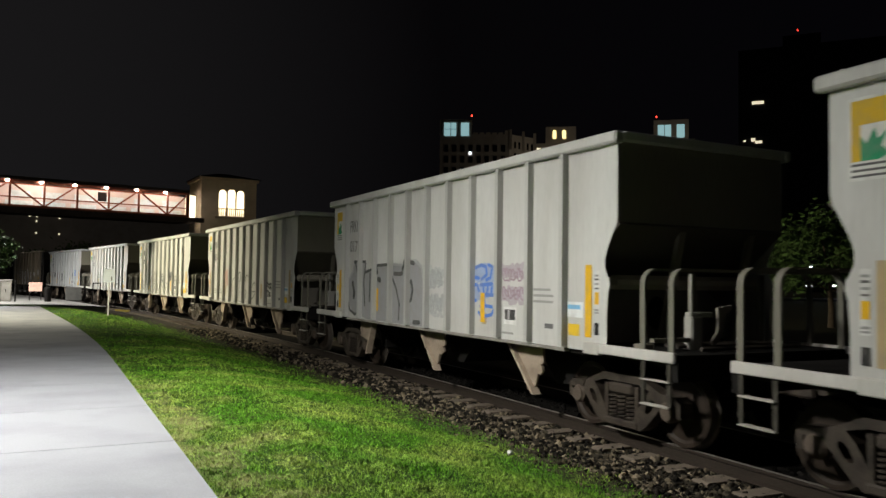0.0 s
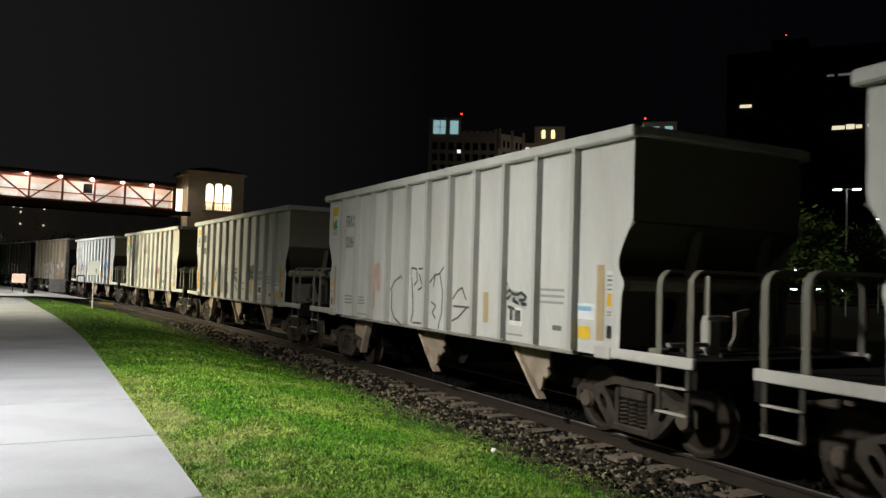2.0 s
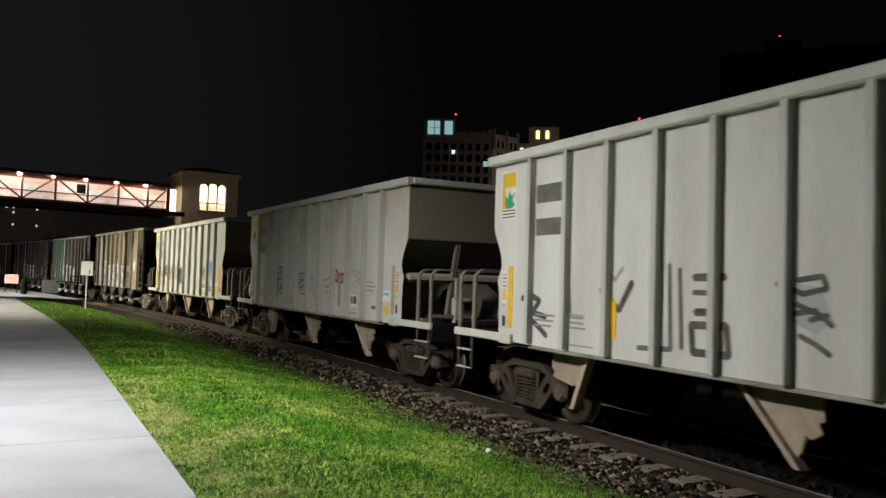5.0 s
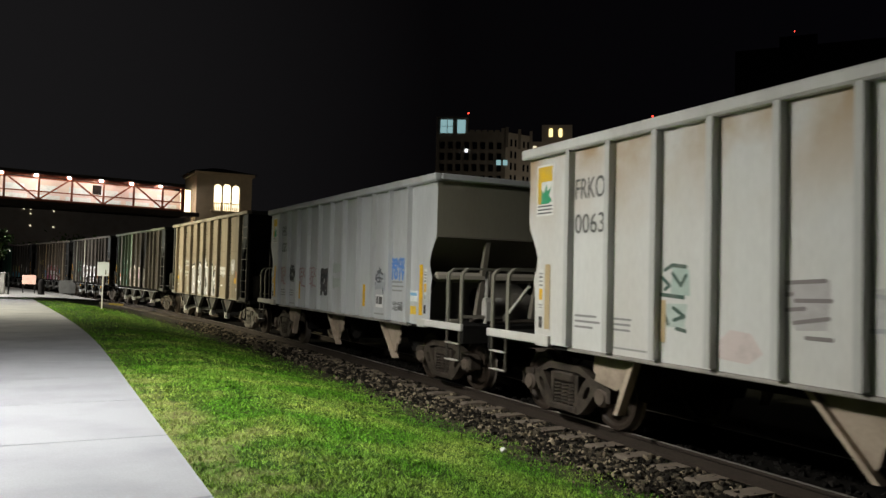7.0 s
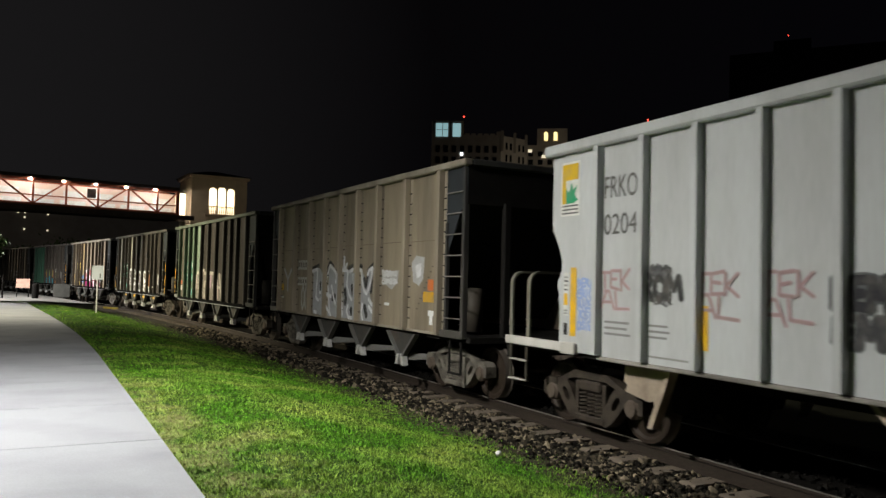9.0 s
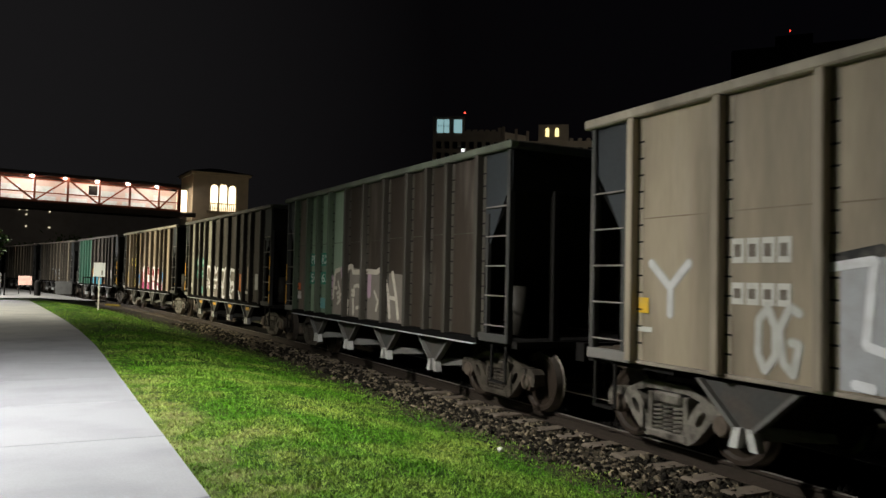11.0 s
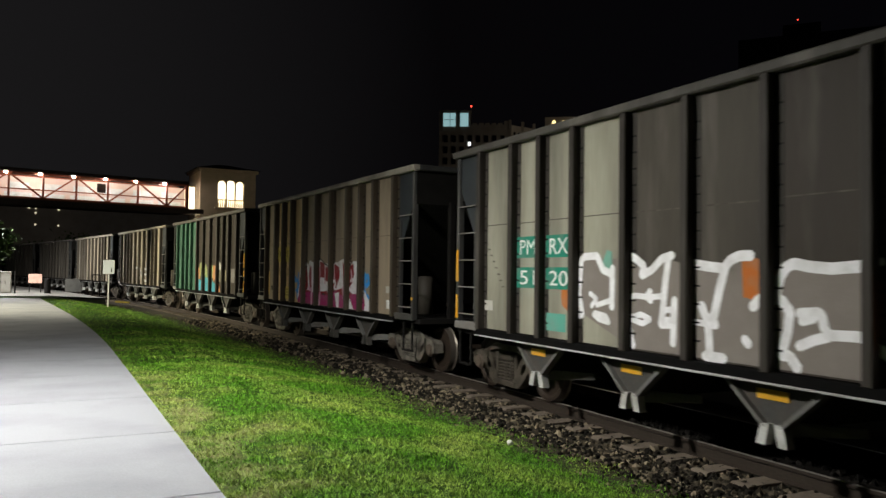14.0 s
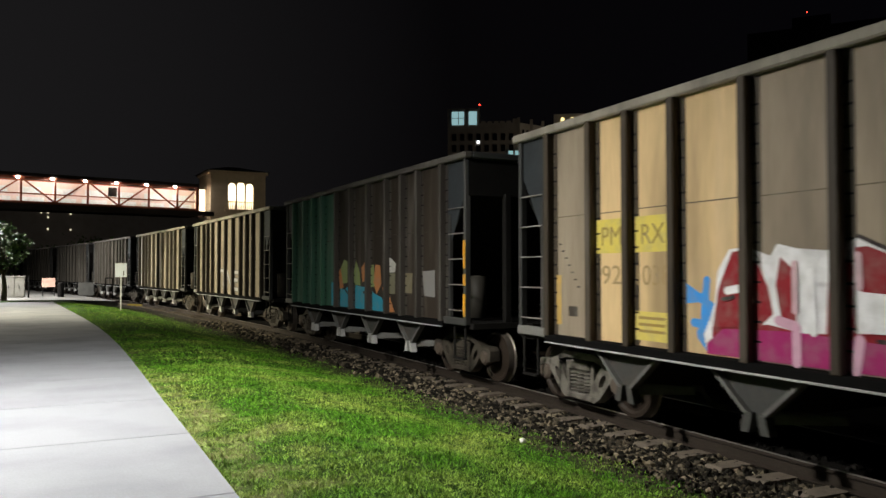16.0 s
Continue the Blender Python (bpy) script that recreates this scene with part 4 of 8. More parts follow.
            part("sill_step", bm, M_BLACK, car)
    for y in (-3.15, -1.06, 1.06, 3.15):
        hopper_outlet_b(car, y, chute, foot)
    bm = bmn()
    box(bm, -0.35, 0.35, -6.0, 6.0, 0.78, 1.06)
    part("center_sill", bm, M_BLACK, car)
    bm = bmn()
    rng = random.Random(5)
    n, rows = 26, []
    for i in range(n + 1):
        y = -B_HALF + 0.3 + (2 * B_HALF - 0.6) * i / n
        rows.append([bm.verts.new((x, y, 3.3 + 0.35 * (1 - (x / 1.5) ** 2) + 0.12 * math.sin(i * 0.8) + rng.uniform(-0.05, 0.05))) for x in (-1.47, -0.9, -0.3, 0.3, 0.9, 1.47)])
    for a, b in zip(rows, rows[1:]):
        for q in range(5):
            bm.faces.new((a[q], a[q + 1], b[q + 1], b[q]))
    part("stone_load", bm, M_STONE, car, "crushed stone cargo")
    return car

# ---- the train ----
BROWN, TAN = (0.036, 0.027, 0.020), (0.30, 0.25, 0.18)
GREEN, DKGREEN, YEL = (0.20, 0.285, 0.19), (0.05, 0.135, 0.09), (0.63, 0.45, 0.235)
TRAIN_A = [-0.71, 13.17, 27.02, 40.97, 54.85, 68.77]
TRAIN_B = [82.38, 95.55, 108.78, 121.93, 135.05, 148.2, 161.4, 174.6, 187.8, 201.0, 214.2, 227.4]
CARS = []
LABEL_A = "pale grey open-top stone hopper car with railed end platforms"
first_a = build_car_a()
for i, s in enumerate(TRAIN_A):
    c = first_a if i == 0 else copy_thing(first_a, pose(0, 0, 0))
    tagged(c, LABEL_A, "hopper car", "freight train")
    # the last is freshly washed, cooler and lighter
    if i > 4:
        for q in c.children:
            if q.name.split(".")[0] in ("side_panel", "rib", "top_chord"):
                q.color = (0.49, 0.505, 0.51, 1)
    CARS.append((c, s))
# one car has a bent brace hanging from its end sheet
bm = bmn()
rod(bm, [(0.25, -A_HALF - 0.10, 3.78), (0.22, -A_HALF - 0.16, 2.95), (0.05, -A_HALF - 0.46, 2.14)], 0.028, 6)
rod(bm, [(0.05, -A_HALF - 0.46, 2.16), (0.05, -A_HALF - 0.44, 1.18)], 0.03, 6)
rod(bm, [(0.05, -A_HALF - 0.46, 2.14), (0.05, -A_HALF - 0.74, 1.18)], 0.035, 6)
part("bent_brace", bm, M_PAINT, CARS[3][0], "bent pale brace", color=(0.40, 0.39, 0.34))
for q in list(CARS[3][0].children):
    if q.name.split(".")[0] in ("brake_stand", "brake_lever"):
        bpy.data.objects.remove(q)
bm = bmn()
rod(bm, [(-1.47, A_HALF + 0.58, 1.50), (-1.47, A_HALF + 0.02, 1.92)], 0.028, 6)
part("handrail_brace", bm, M_PAINT, CARS[4][0], "slanting pale handrail brace", color=(0.40, 0.39, 0.34))
# rust has run down the upper half of one car's panels
M_RUSTRUN = material("rust_stained_car_paint", (0.5, 0.49, 0.45), 0.6, 0, 0.10, 0.8, 22, 0.10, (0.40, 0.36, 0.30), True, (1, 1, 0.35), 0.4)


def rust_runs(m, color, z0, z1, most):
    """Rust that has run down from the top edge in broken patches."""
    n, l = m.node_tree.nodes, m.node_tree.links
    b = n["Principled BSDF"]
    src = b.inputs["Base Color"].links[0].from_socket
    tc, sep, nz, info, add = n.new("ShaderNodeTexCoord"), n.new("ShaderNodeSeparateXYZ"), n.new("ShaderNodeTexNoise"), n.new("ShaderNodeObjectInfo"), n.new("ShaderNodeVectorMath")
    l.new(tc.outputs["Object"], sep.inputs[0])
    l.new(tc.outputs["Object"], add.inputs[0])
    spread = n.new("ShaderNodeMath")
    spread.operation, spread.inputs[1].default_value = "MULTIPLY", 40.0
    l.new(info.outputs["Random"], spread.inputs[0])
    l.new(spread.outputs[0], add.inputs[1])
    l.new(add.outputs[0], nz.inputs["Vector"])
    nz.inputs["Scale"].default_value, nz.inputs["Detail"].default_value = 1.1, 5
    rise, ramp, mul, mix = n.new("ShaderNodeMapRange"), n.new("ShaderNodeMapRange"), n.new("ShaderNodeMath"), n.new("ShaderNodeMix")
    rise.inputs["From Min"].default_value, rise.inputs["From Max"].default_value = z0, z1
    ramp.inputs["From Min"].default_value, ramp.inputs["From Max"].default_value, ramp.inputs["To Max"].default_value = 0.42, 0.66, most
    l.new(sep.outputs["Z"], rise.inputs["Value"])
    l.new(nz.outputs["Fac"], ramp.inputs["Value"])
    mul.operation = "MULTIPLY"
    l.new(rise.outputs[0], mul.inputs[0])
    l.new(ramp.outputs[0], mul.inputs[1])
    mix.data_type = "RGBA"
    mix.inputs["B"].default_value = (*color, 1)
    l.new(mul.outputs[0], mix.inputs["Factor"])
    l.new(src, mix.inputs["A"])
    l.new(mix.outputs["Result"], b.inputs["Base Color"])


rust_runs(M_RUSTRUN, (0.35, 0.235, 0.115), 2.55, 3.75, 0.85)
for q in CARS[4][0].children:
    if q.name.startswith("side_panel") and q.matrix_basis.translation.y > -3 and q.bound_box[0][0] < 0:
        q.material_slots[0].link = "OBJECT"
        q.material_slots[0].material = M_RUSTRUN
WIDE_RIBS = [-4.83, -3.44, -2.09, -0.98, 0.06, 1.09, 2.2, 3.44, 4.82]
# dark rib colours on tan cars paint in the ribs' shaded sides
B_LOOK = [
    ([TAN] * 10, (0.34, 0.29, 0.22), (0.34, 0.30, 0.24), "tan ribbed open-top hopper car with silver graffiti"),
    ([BROWN] * 6 + [(0.23, 0.305, 0.22), GREEN, GREEN, (0.125, 0.10, 0.08)], (0.06, 0.054, 0.044), (0.12, 0.135, 0.105), "brown and green patchwork hopper car with pale graffiti"),
    ([(0.036, 0.028, 0.021)] * 4 + [(0.058, 0.05, 0.039)] * 2 + [(0.31, 0.30, 0.235)] * 4, (0.035, 0.03, 0.025), (0.075, 0.07, 0.062), "brown hopper car with white outlined graffiti"),
    ([(0.31, 0.248, 0.178)] * 6 + [YEL, YEL, YEL, (0.29, 0.235, 0.17)], (0.06, 0.046, 0.032), (0.32, 0.29, 0.24), "tan and yellow hopper car with red graffiti"),
    ([BROWN] * 6 + [DKGREEN] * 4, (0.06, 0.052, 0.045), (0.10, 0.09, 0.08), "dark brown and green hopper car with blue graffiti"),
    ([TAN] * 10, (0.07, 0.06, 0.046), (0.3, 0.27, 0.22), "tan ribbed open-top hopper car, rib shade in its dark rib colour"),
    ([TAN] * 7 + [(0.45, 0.42, 0.36)] * 3, (0.10, 0.086, 0.066), (0.3, 0.27, 0.22), "tan hopper car with paler end panels"),
    ([BROWN] * 10, (0.10, 0.09, 0.075), (0.12, 0.11, 0.1), "dark brown grimy hopper car"),
]
for i, s in enumerate(TRAIN_B):
    cols, rc, cc, lab = B_LOOK[min(i, len(B_LOOK) - 1)]
    c = build_car_b(cols, rc, cc, WIDE_RIBS if i == 0 else None, truck_tint=(0.17, 0.155, 0.13) if i in (0, 3) else (0.066, 0.056, 0.043), foot=(0.06, 0.06, 0.055) if i == 3 else (0.50, 0.50, 0.48), clips=13 if i < 5 else 6, bare=i == 0, green_ribs=0.9 if i == 4 else 0.35 if i == 1 else 0.0) if i < len(B_LOOK) else copy_thing(CARS[-1][0], pose(0, 0, 0))
    tagged(c, lab, "hopper car", "freight train")
    CARS.append((c, s))

build_path()


# ---- footbridge and its stair tower ----
def seg_box(bm, p, q, w, h, up=Vector((0, 0, 1))):
    """A bar of width w and height h from p to q."""
    p, q = Vector(p), Vector(q)
    d = (q - p).normalized()
    s = d.cross(up)
    s = s.normalized() if s.length > 1e-4 else Vector((1, 0, 0))
    u = s.cross(d)
    ring = [[bm.verts.new(c + s * a * w / 2 + u * b * h / 2) for a, b in ((-1, -1), (1, -1), (1, 1), (-1, 1))] for c in (p, q)]
    bm.faces.new(ring[0])
    bm.faces.new(ring[1][::-1])
    for i in range(4):
        bm.faces.new((ring[0][i], ring[0][(i + 1) % 4], ring[1][(i + 1) % 4], ring[1][i]))


def ray_point(az, dist):
    return Vector((dist * math.sin(radians(az)), dist * math.cos(radians(az)), 0))


BR = ray_point(8.69, 90.0)      # tower end of the near truss
BL = ray_point(-3.52, 85.5)
BZ0, BZ1 = EYE_Z + 0.0733 * 90, EYE_Z + 0.1015 * 90
BDIR = (BR - BL).normalized()
BACK = Vector((-BDIR.y, BDIR.x, 0))
M_BRIDGE_IN = material("pink_plaster_panel", (0.74, 0.58, 0.51), 0.8, 0, 0.05, 1, 8, 0.05, (0.66, 0.48, 0.41))
M_LAMPGLOW = glowing("lamp_lens_glow", (1.0, 0.97, 0.9), 70.0)
M_WINGLOW = glowing("lit_window_glow", (1.0, 0.86, 0.58), 2.2)


def build_bridge():
    root = tagged(new("footbridge"), "covered footbridge with red trusses and lit walkway", "footbridge")
    left = BL - BDIR * 25
    length = (BR - left).length
    for k, off in enumerate((0.0, 3.2)):
        a, b = left + BACK * off, BR + BACK * off
        for z, h in ((BZ1 - 0.05, 0.22), (BZ0 + 0.05, 0.25), (BZ0 + 0.92, 0.10)):
            bm = bmn()
            seg_box(bm, (a.x, a.y, z), (b.x, b.y, z), 0.2, h)
            part("chord" if h > 0.15 else "guard_rail", bm, M_REDSTEEL, root)
        pitch = 3.03
        at = [0.06] + [2.25 + pitch * i for i in range(int((length - 2.3) / pitch))]
        for i, d in enumerate(at):
            p = b - BDIR * d
            bm = bmn()
            w = 0.32 if i == 0 else 0.17
            seg_box(bm, (p.x, p.y, BZ0 - 0.1), (p.x, p.y, BZ1), w, w, BDIR)
            part("truss_post", bm, M_REDSTEEL, root)
            if i + 1 < len(at):
                q = b - BDIR * at[i + 1]
                z0, z1 = (BZ1 - 0.1, BZ0 + 0.1) if i % 2 == 0 else (BZ0 + 0.1, BZ1 - 0.1)
                bm = bmn()
                seg_box(bm, (p.x, p.y, z0), (q.x, q.y, z1), 0.14, 0.15)
                part("diagonal", bm, M_REDSTEEL, root)
    mid0, mid1 = left + BACK * 1.6, BR + BACK * 1.6
    bm = bmn()
    seg_box(bm, (mid0.x, mid0.y, BZ0 - 0.35), (mid1.x, mid1.y, BZ0 - 0.35), 3.4, 0.6)
    part("deck", bm, M_ROOF, root, "dark deck girder")
    bm = bmn()
    seg_box(bm, (mid0.x, mid0.y, BZ1 + 0.22), (mid1.x, mid1.y, BZ1 + 0.22), 4.0, 0.3)
    part("roof", bm, M_ROOF, root, "dark flat roof")
    w0, w1 = left + BACK * 3.0, BR + BACK * 3.0 + BDIR * 0.9
    bm = bmn()
    seg_box(bm, (w0.x, w0.y, BZ0 + 1.25), (w1.x, w1.y, BZ0 + 1.25), 0.05, 2.4)
    part("screen_panel", bm, M_BRIDGE_IN, root, "pale pinkish screen panels")
    for i in range(int(length / 3.03)):
        for z0, z1, mt, w in ((BZ0 + 1.12, BZ0 + 1.85, M_WHITE, 1.9), (BZ0 + 0.15, BZ0 + 0.85, M_WHITE, 2.5)):
            c = BR - BDIR * (0.95 + i * 3.03 if i else 0.95) + BACK * 2.93
            p, q = c - BDIR * w / 2, c + BDIR * w / 2
            bm = bmn()
            seg_box(bm, (p.x, p.y, (z0 + z1) / 2), (q.x, q.y, (z0 + z1) / 2), 0.03, z1 - z0)
            part("pane", bm, mt, root)
    c = BR - BDIR * 8.9 + BACK * 0.25
    bm = bmn()
    p, q = c - BDIR * 0.42, c + BDIR * 0.42
    seg_box(bm, (p.x, p.y, BZ0 + 1.55), (q.x, q.y, BZ0 + 1.55), 0.12, 0.95)
    part("notice_board", bm, M_ROOF, root, "dark hanging notice board")
    for off in (0.1, 3.1):
        c = BR + BDIR * 0.85 + BACK * off
        p, q = BR + BACK * off, c
        bm = bmn()
        seg_box(bm, (p.x, p.y, BZ0 - 0.3), (q.x + BDIR.x, q.y + BDIR.y, BZ0 - 0.3), 0.3, 0.5)
        part("bearing_beam", bm, M_ROOF, root)
    p, q = BR + BDIR * 0.12 + BACK * 1.2, BR + BDIR * 1.25 + BACK * 1.2
    bm = bmn()
    seg_box(bm, (p.x, p.y, BZ0 + 1.25), (q.x, q.y, BZ0 + 1.25), 0.05, 2.5)
    part("lit_doorway", bm, M_WINGLOW, root, "bright doorway into the tower")
    for d in (24.0, 46.0):
        c = BR - BDIR * d + BACK * 1.6
        bm = bmn()
        lathe(bm, [(-0.6, 0.55), (BZ0 - 0.65, 0.5)], "z", 20, (c.x, c.y, 0))
        part("pier", bm, M_CONC, root, "round concrete pier")
    n = int(length / 3.03)
    for i in range(n):
        p = BR - BDIR * (2.55 + i * 3.03) - BACK * 0.12
        bm = bmn()
        lathe(bm, [(-0.10, 0.08), (-0.05, 0.15), (0.04, 0.17), (0.08, 0.07)], "z", 14, (p.x, p.y, BZ1 - 0.06))
        part("ceiling_lamp", bm, M_LAMPGLOW, root, "bright white lamp")
    return root


build_bridge()
for i in range(0, 12, 2):
    p = BR - BDIR * (2.55 + i * 3.03) + BACK * 0.5
    lamp("bridge_lamp_light", "POINT", pose(p.x, p.y, BZ1 - 0.4), 430, (1.0, 0.90, 0.80), 0.5)


def arch_outline(w, h, n=8):
    pts = [(-w / 2, 0), (w / 2, 0), (w / 2, h - w / 2)]
    pts += [(w / 2 * math.cos(a), h - w / 2 + w / 2 * math.sin(a)) for a in [math.pi * k / n for k in range(1, n)]]
    return pts + [(-w / 2, h - w / 2)]


def build_tower():
    d = 91.0
    a0, a1 = ray_point(9.55, d), ray_point(13.34, d + 1.5)
    c = (a0 + a1) / 2
    w = (a1 - a0).length
    ang = math.degrees(math.atan2(a1.y - a0.y, a1.x - a0.x))
    root = thing("stair_tower", "cream stucco tower with lit triple-arched window and hip roof", "tower", m=pose(c.x, c.y, 0, 0, 0, ang))
    zt = EYE_Z + 0.1208 * d
    z0 = EYE_Z + 0.0862 * d
    z1 = EYE_Z + 0.1099 * d
    ww = 3.05
    mx = (11.63 - 11.445) / (13.34 - 9.55) * w
    # walls with the window opening left free
    for x0, x1, b0, b1 in ((-w / 2, mx - ww / 2, -0.5, zt), (mx + ww / 2, w / 2, -0.5, zt), (mx - ww / 2, mx + ww / 2, -0.5, z0 - 0.9), (mx - ww / 2, mx + ww / 2, z1 + 0.02, zt)):
        bm = bmn()
        box(bm, x0, x1, 0, 0.3, b0, b1)
        part("wall", bm, M_STUCCO, root)
    for q in ((-w / 2, -w / 2 + 0.3, 0.3, 6), (w / 2 - 0.3, w / 2, 0.3, 6), (-w / 2, w / 2, 6, 6.3)):
        bm = bmn()
        box(bm, *q, -0.5, zt)
        part("wall", bm, M_STUCCO, root)
    bm = bmn()
    box(bm, -w / 2 - 0.25, w / 2 + 0.25, -0.25, 6.5, zt, zt + 0.3)
    part("cornice", bm, M_STUCCO, root)
    bm = bmn()
    v = [bm.verts.new(p) for p in ((-w / 2 - 0.5, -0.5, zt + 0.3), (w / 2 + 0.5, -0.5, zt + 0.3), (w / 2 + 0.5, 6.8, zt + 0.3), (-w / 2 - 0.5, 6.8, zt + 0.3), (-0.6, 3.1, zt + 1.15), (0.6, 3.1, zt + 1.15))]
    for q in ((0, 1, 5, 4), (1, 2, 5), (2, 3, 4, 5), (3, 0, 4), (3, 2, 1, 0)):
        bm.faces.new([v[i] for i in q])
    part("roof", bm, M_ROOF, root, "dark hip roof")
    bm = bmn()
    box(bm, mx - ww / 2, mx + ww / 2, 0.6, 0.62, z0 - 0.9, z1 + 0.1)
    part("lit_interior", bm, M_WINGLOW, root, "bright warm interior behind the arches")
    # arcade: piers and spandrels round three arches
    aw = ww / 3
    for k in (-1, 0, 1):
        bm = bmn()
        cx, top = mx + k * aw, z1 + 0.02
        h = (z1 - z0) + (0.12 if k == 0 else 0)
        r = aw / 2 - 0.07
        zs = z0 + h - r - 0.05
        n = 8
        for side in (-1, 1):
            pts = [(cx + side * aw / 2, z0 - 0.9), (cx + side * r, z0 - 0.9)] + [(cx + side * r * math.cos(a), zs + r * math.sin(a)) for a in [math.pi / 2 * j / n for j in range(n + 1)]] + [(cx, top + 0.12), (cx + side * aw / 2, top + 0.12)]
            prism(bm, pts, "y", 0.08, 0.24)
        part("arch", bm, M_STUCCO, root)
    bm = bmn()
    box(bm, mx - ww / 2, mx + ww / 2, -0.1, 0.05, z0 - 0.08, z0 + 0.02)
    part("handrail", bm, M_STUCCO, root)
    for k in range(13):
        bm = bmn()
        x = mx - ww / 2 + ww * (k + 0.5) / 13
        lathe(bm, [(z0 - 0.9, 0.06), (z0 - 0.6, 0.08), (z0 - 0.35, 0.045), (z0 - 0.08, 0.06)], "z", 8, (x, -0.02, 0))
        part("baluster", bm, M_STUCCO, root)
    bm = bmn()
    box(bm, mx - ww / 2 - 0.3, mx + ww / 2 + 0.3, -0.35, 0.0, z0 - 1.15, z0 - 0.9)
    part("balcony_ledge", bm, M_STUCCO, root)
    return root


build_tower()


# ---- lettering, plates and graffiti on the cars ----
# Boxes are (y0, z0, y1, z1) in car space: y0 is the edge at the reader's left, z0 the upper edge.
def face_x(off):
    return -(HW + 0.002 + off)


def decal_rect(car, y0, z0, y1, z1, color, off=0.004, name="marking"):
    bm = bmn()
    x = face_x(off)
    box(bm, x - 0.0012, x, y1, y0, z1, z0)
    return part(name, bm, M_MARK, car, color=color)


def text_data(body):
    cu = bpy.data.curves.new("lettering", "FONT")
    cu.body, cu.extrude = body, 0.002
    ob = new("lettering", cu)
    bpy.context.view_layer.update()
    me = bpy.data.meshes.new_from_object(ob.evaluated_get(bpy.context.evaluated_depsgraph_get()))
    bpy.data.objects.remove(ob)
    return me


def decal_text(car, body, y0, z0, y1, z1, color, off=0.006):
    me = text_data(body)
    xs, ys = [v.co.x for v in me.vertices], [v.co.y for v in me.vertices]
    a, b, c, d = min(xs), max(xs), min(ys), max(ys)
    for v in me.vertices:
        u, w = (v.co.x - a) / (b - a), (v.co.y - c) / (d - c)
        v.co = Vector((face_x(off) - v.co.z * 0.5, y0 + (y1 - y0) * u, z1 + (z0 - z1) * w))
    me.flip_normals()
    me.materials.clear()
    me.materials.append(M_MARK)
    ob = new("lettering", me)
    ob.parent = car
    ob.color = (*color, 1)
    return tagged(ob, kind="stuff")


def strokes_part(car, lines, width, color, off, name="graffiti"):
    """Sprayed lines: ribbons with round ends, each a hair above the one before."""
    bm = bmn()
    x = face_x(off)
    k = 0
    for ln in lines:
        for i, (a, b) in enumerate(zip(ln, ln[1:])):
            d = Vector((b[0] - a[0], b[1] - a[1]))
            if d.length < 1e-6:
                continue
            n = Vector((-d.y, d.x)).normalized() * width / 2
            xx = x - 0.00004 * (k % 60)
            k += 1
            e = d.normalized() * width * 0.33
            q = [(a[0] + n.x, a[1] + n.y), (a[0] - e.x + n.x * 0.4, a[1] - e.y + n.y * 0.4), (a[0] - e.x - n.x * 0.4, a[1] - e.y - n.y * 0.4), (a[0] - n.x, a[1] - n.y),
                 (b[0] - n.x, b[1] - n.y), (b[0] + e.x - n.x * 0.4, b[1] + e.y - n.y * 0.4), (b[0] + e.x + n.x * 0.4, b[1] + e.y + n.y * 0.4), (b[0] + n.x, b[1] + n.y)]
            bm.faces.new([bm.verts.new((xx, p[0], p[1])) for p in q])
    return tagged(part(name, bm, M_MARK, car, color=color), kind="stuff")


def fill_part(car, outline, color, off):
    bm = bmn()
    bm.faces.new([bm.verts.new((face_x(off), y, z)) for y, z in outline])
    bmesh.ops.triangulate(bm, faces=bm.faces[:])
    return part("graffiti", bm, M_MARK, car, color=color)


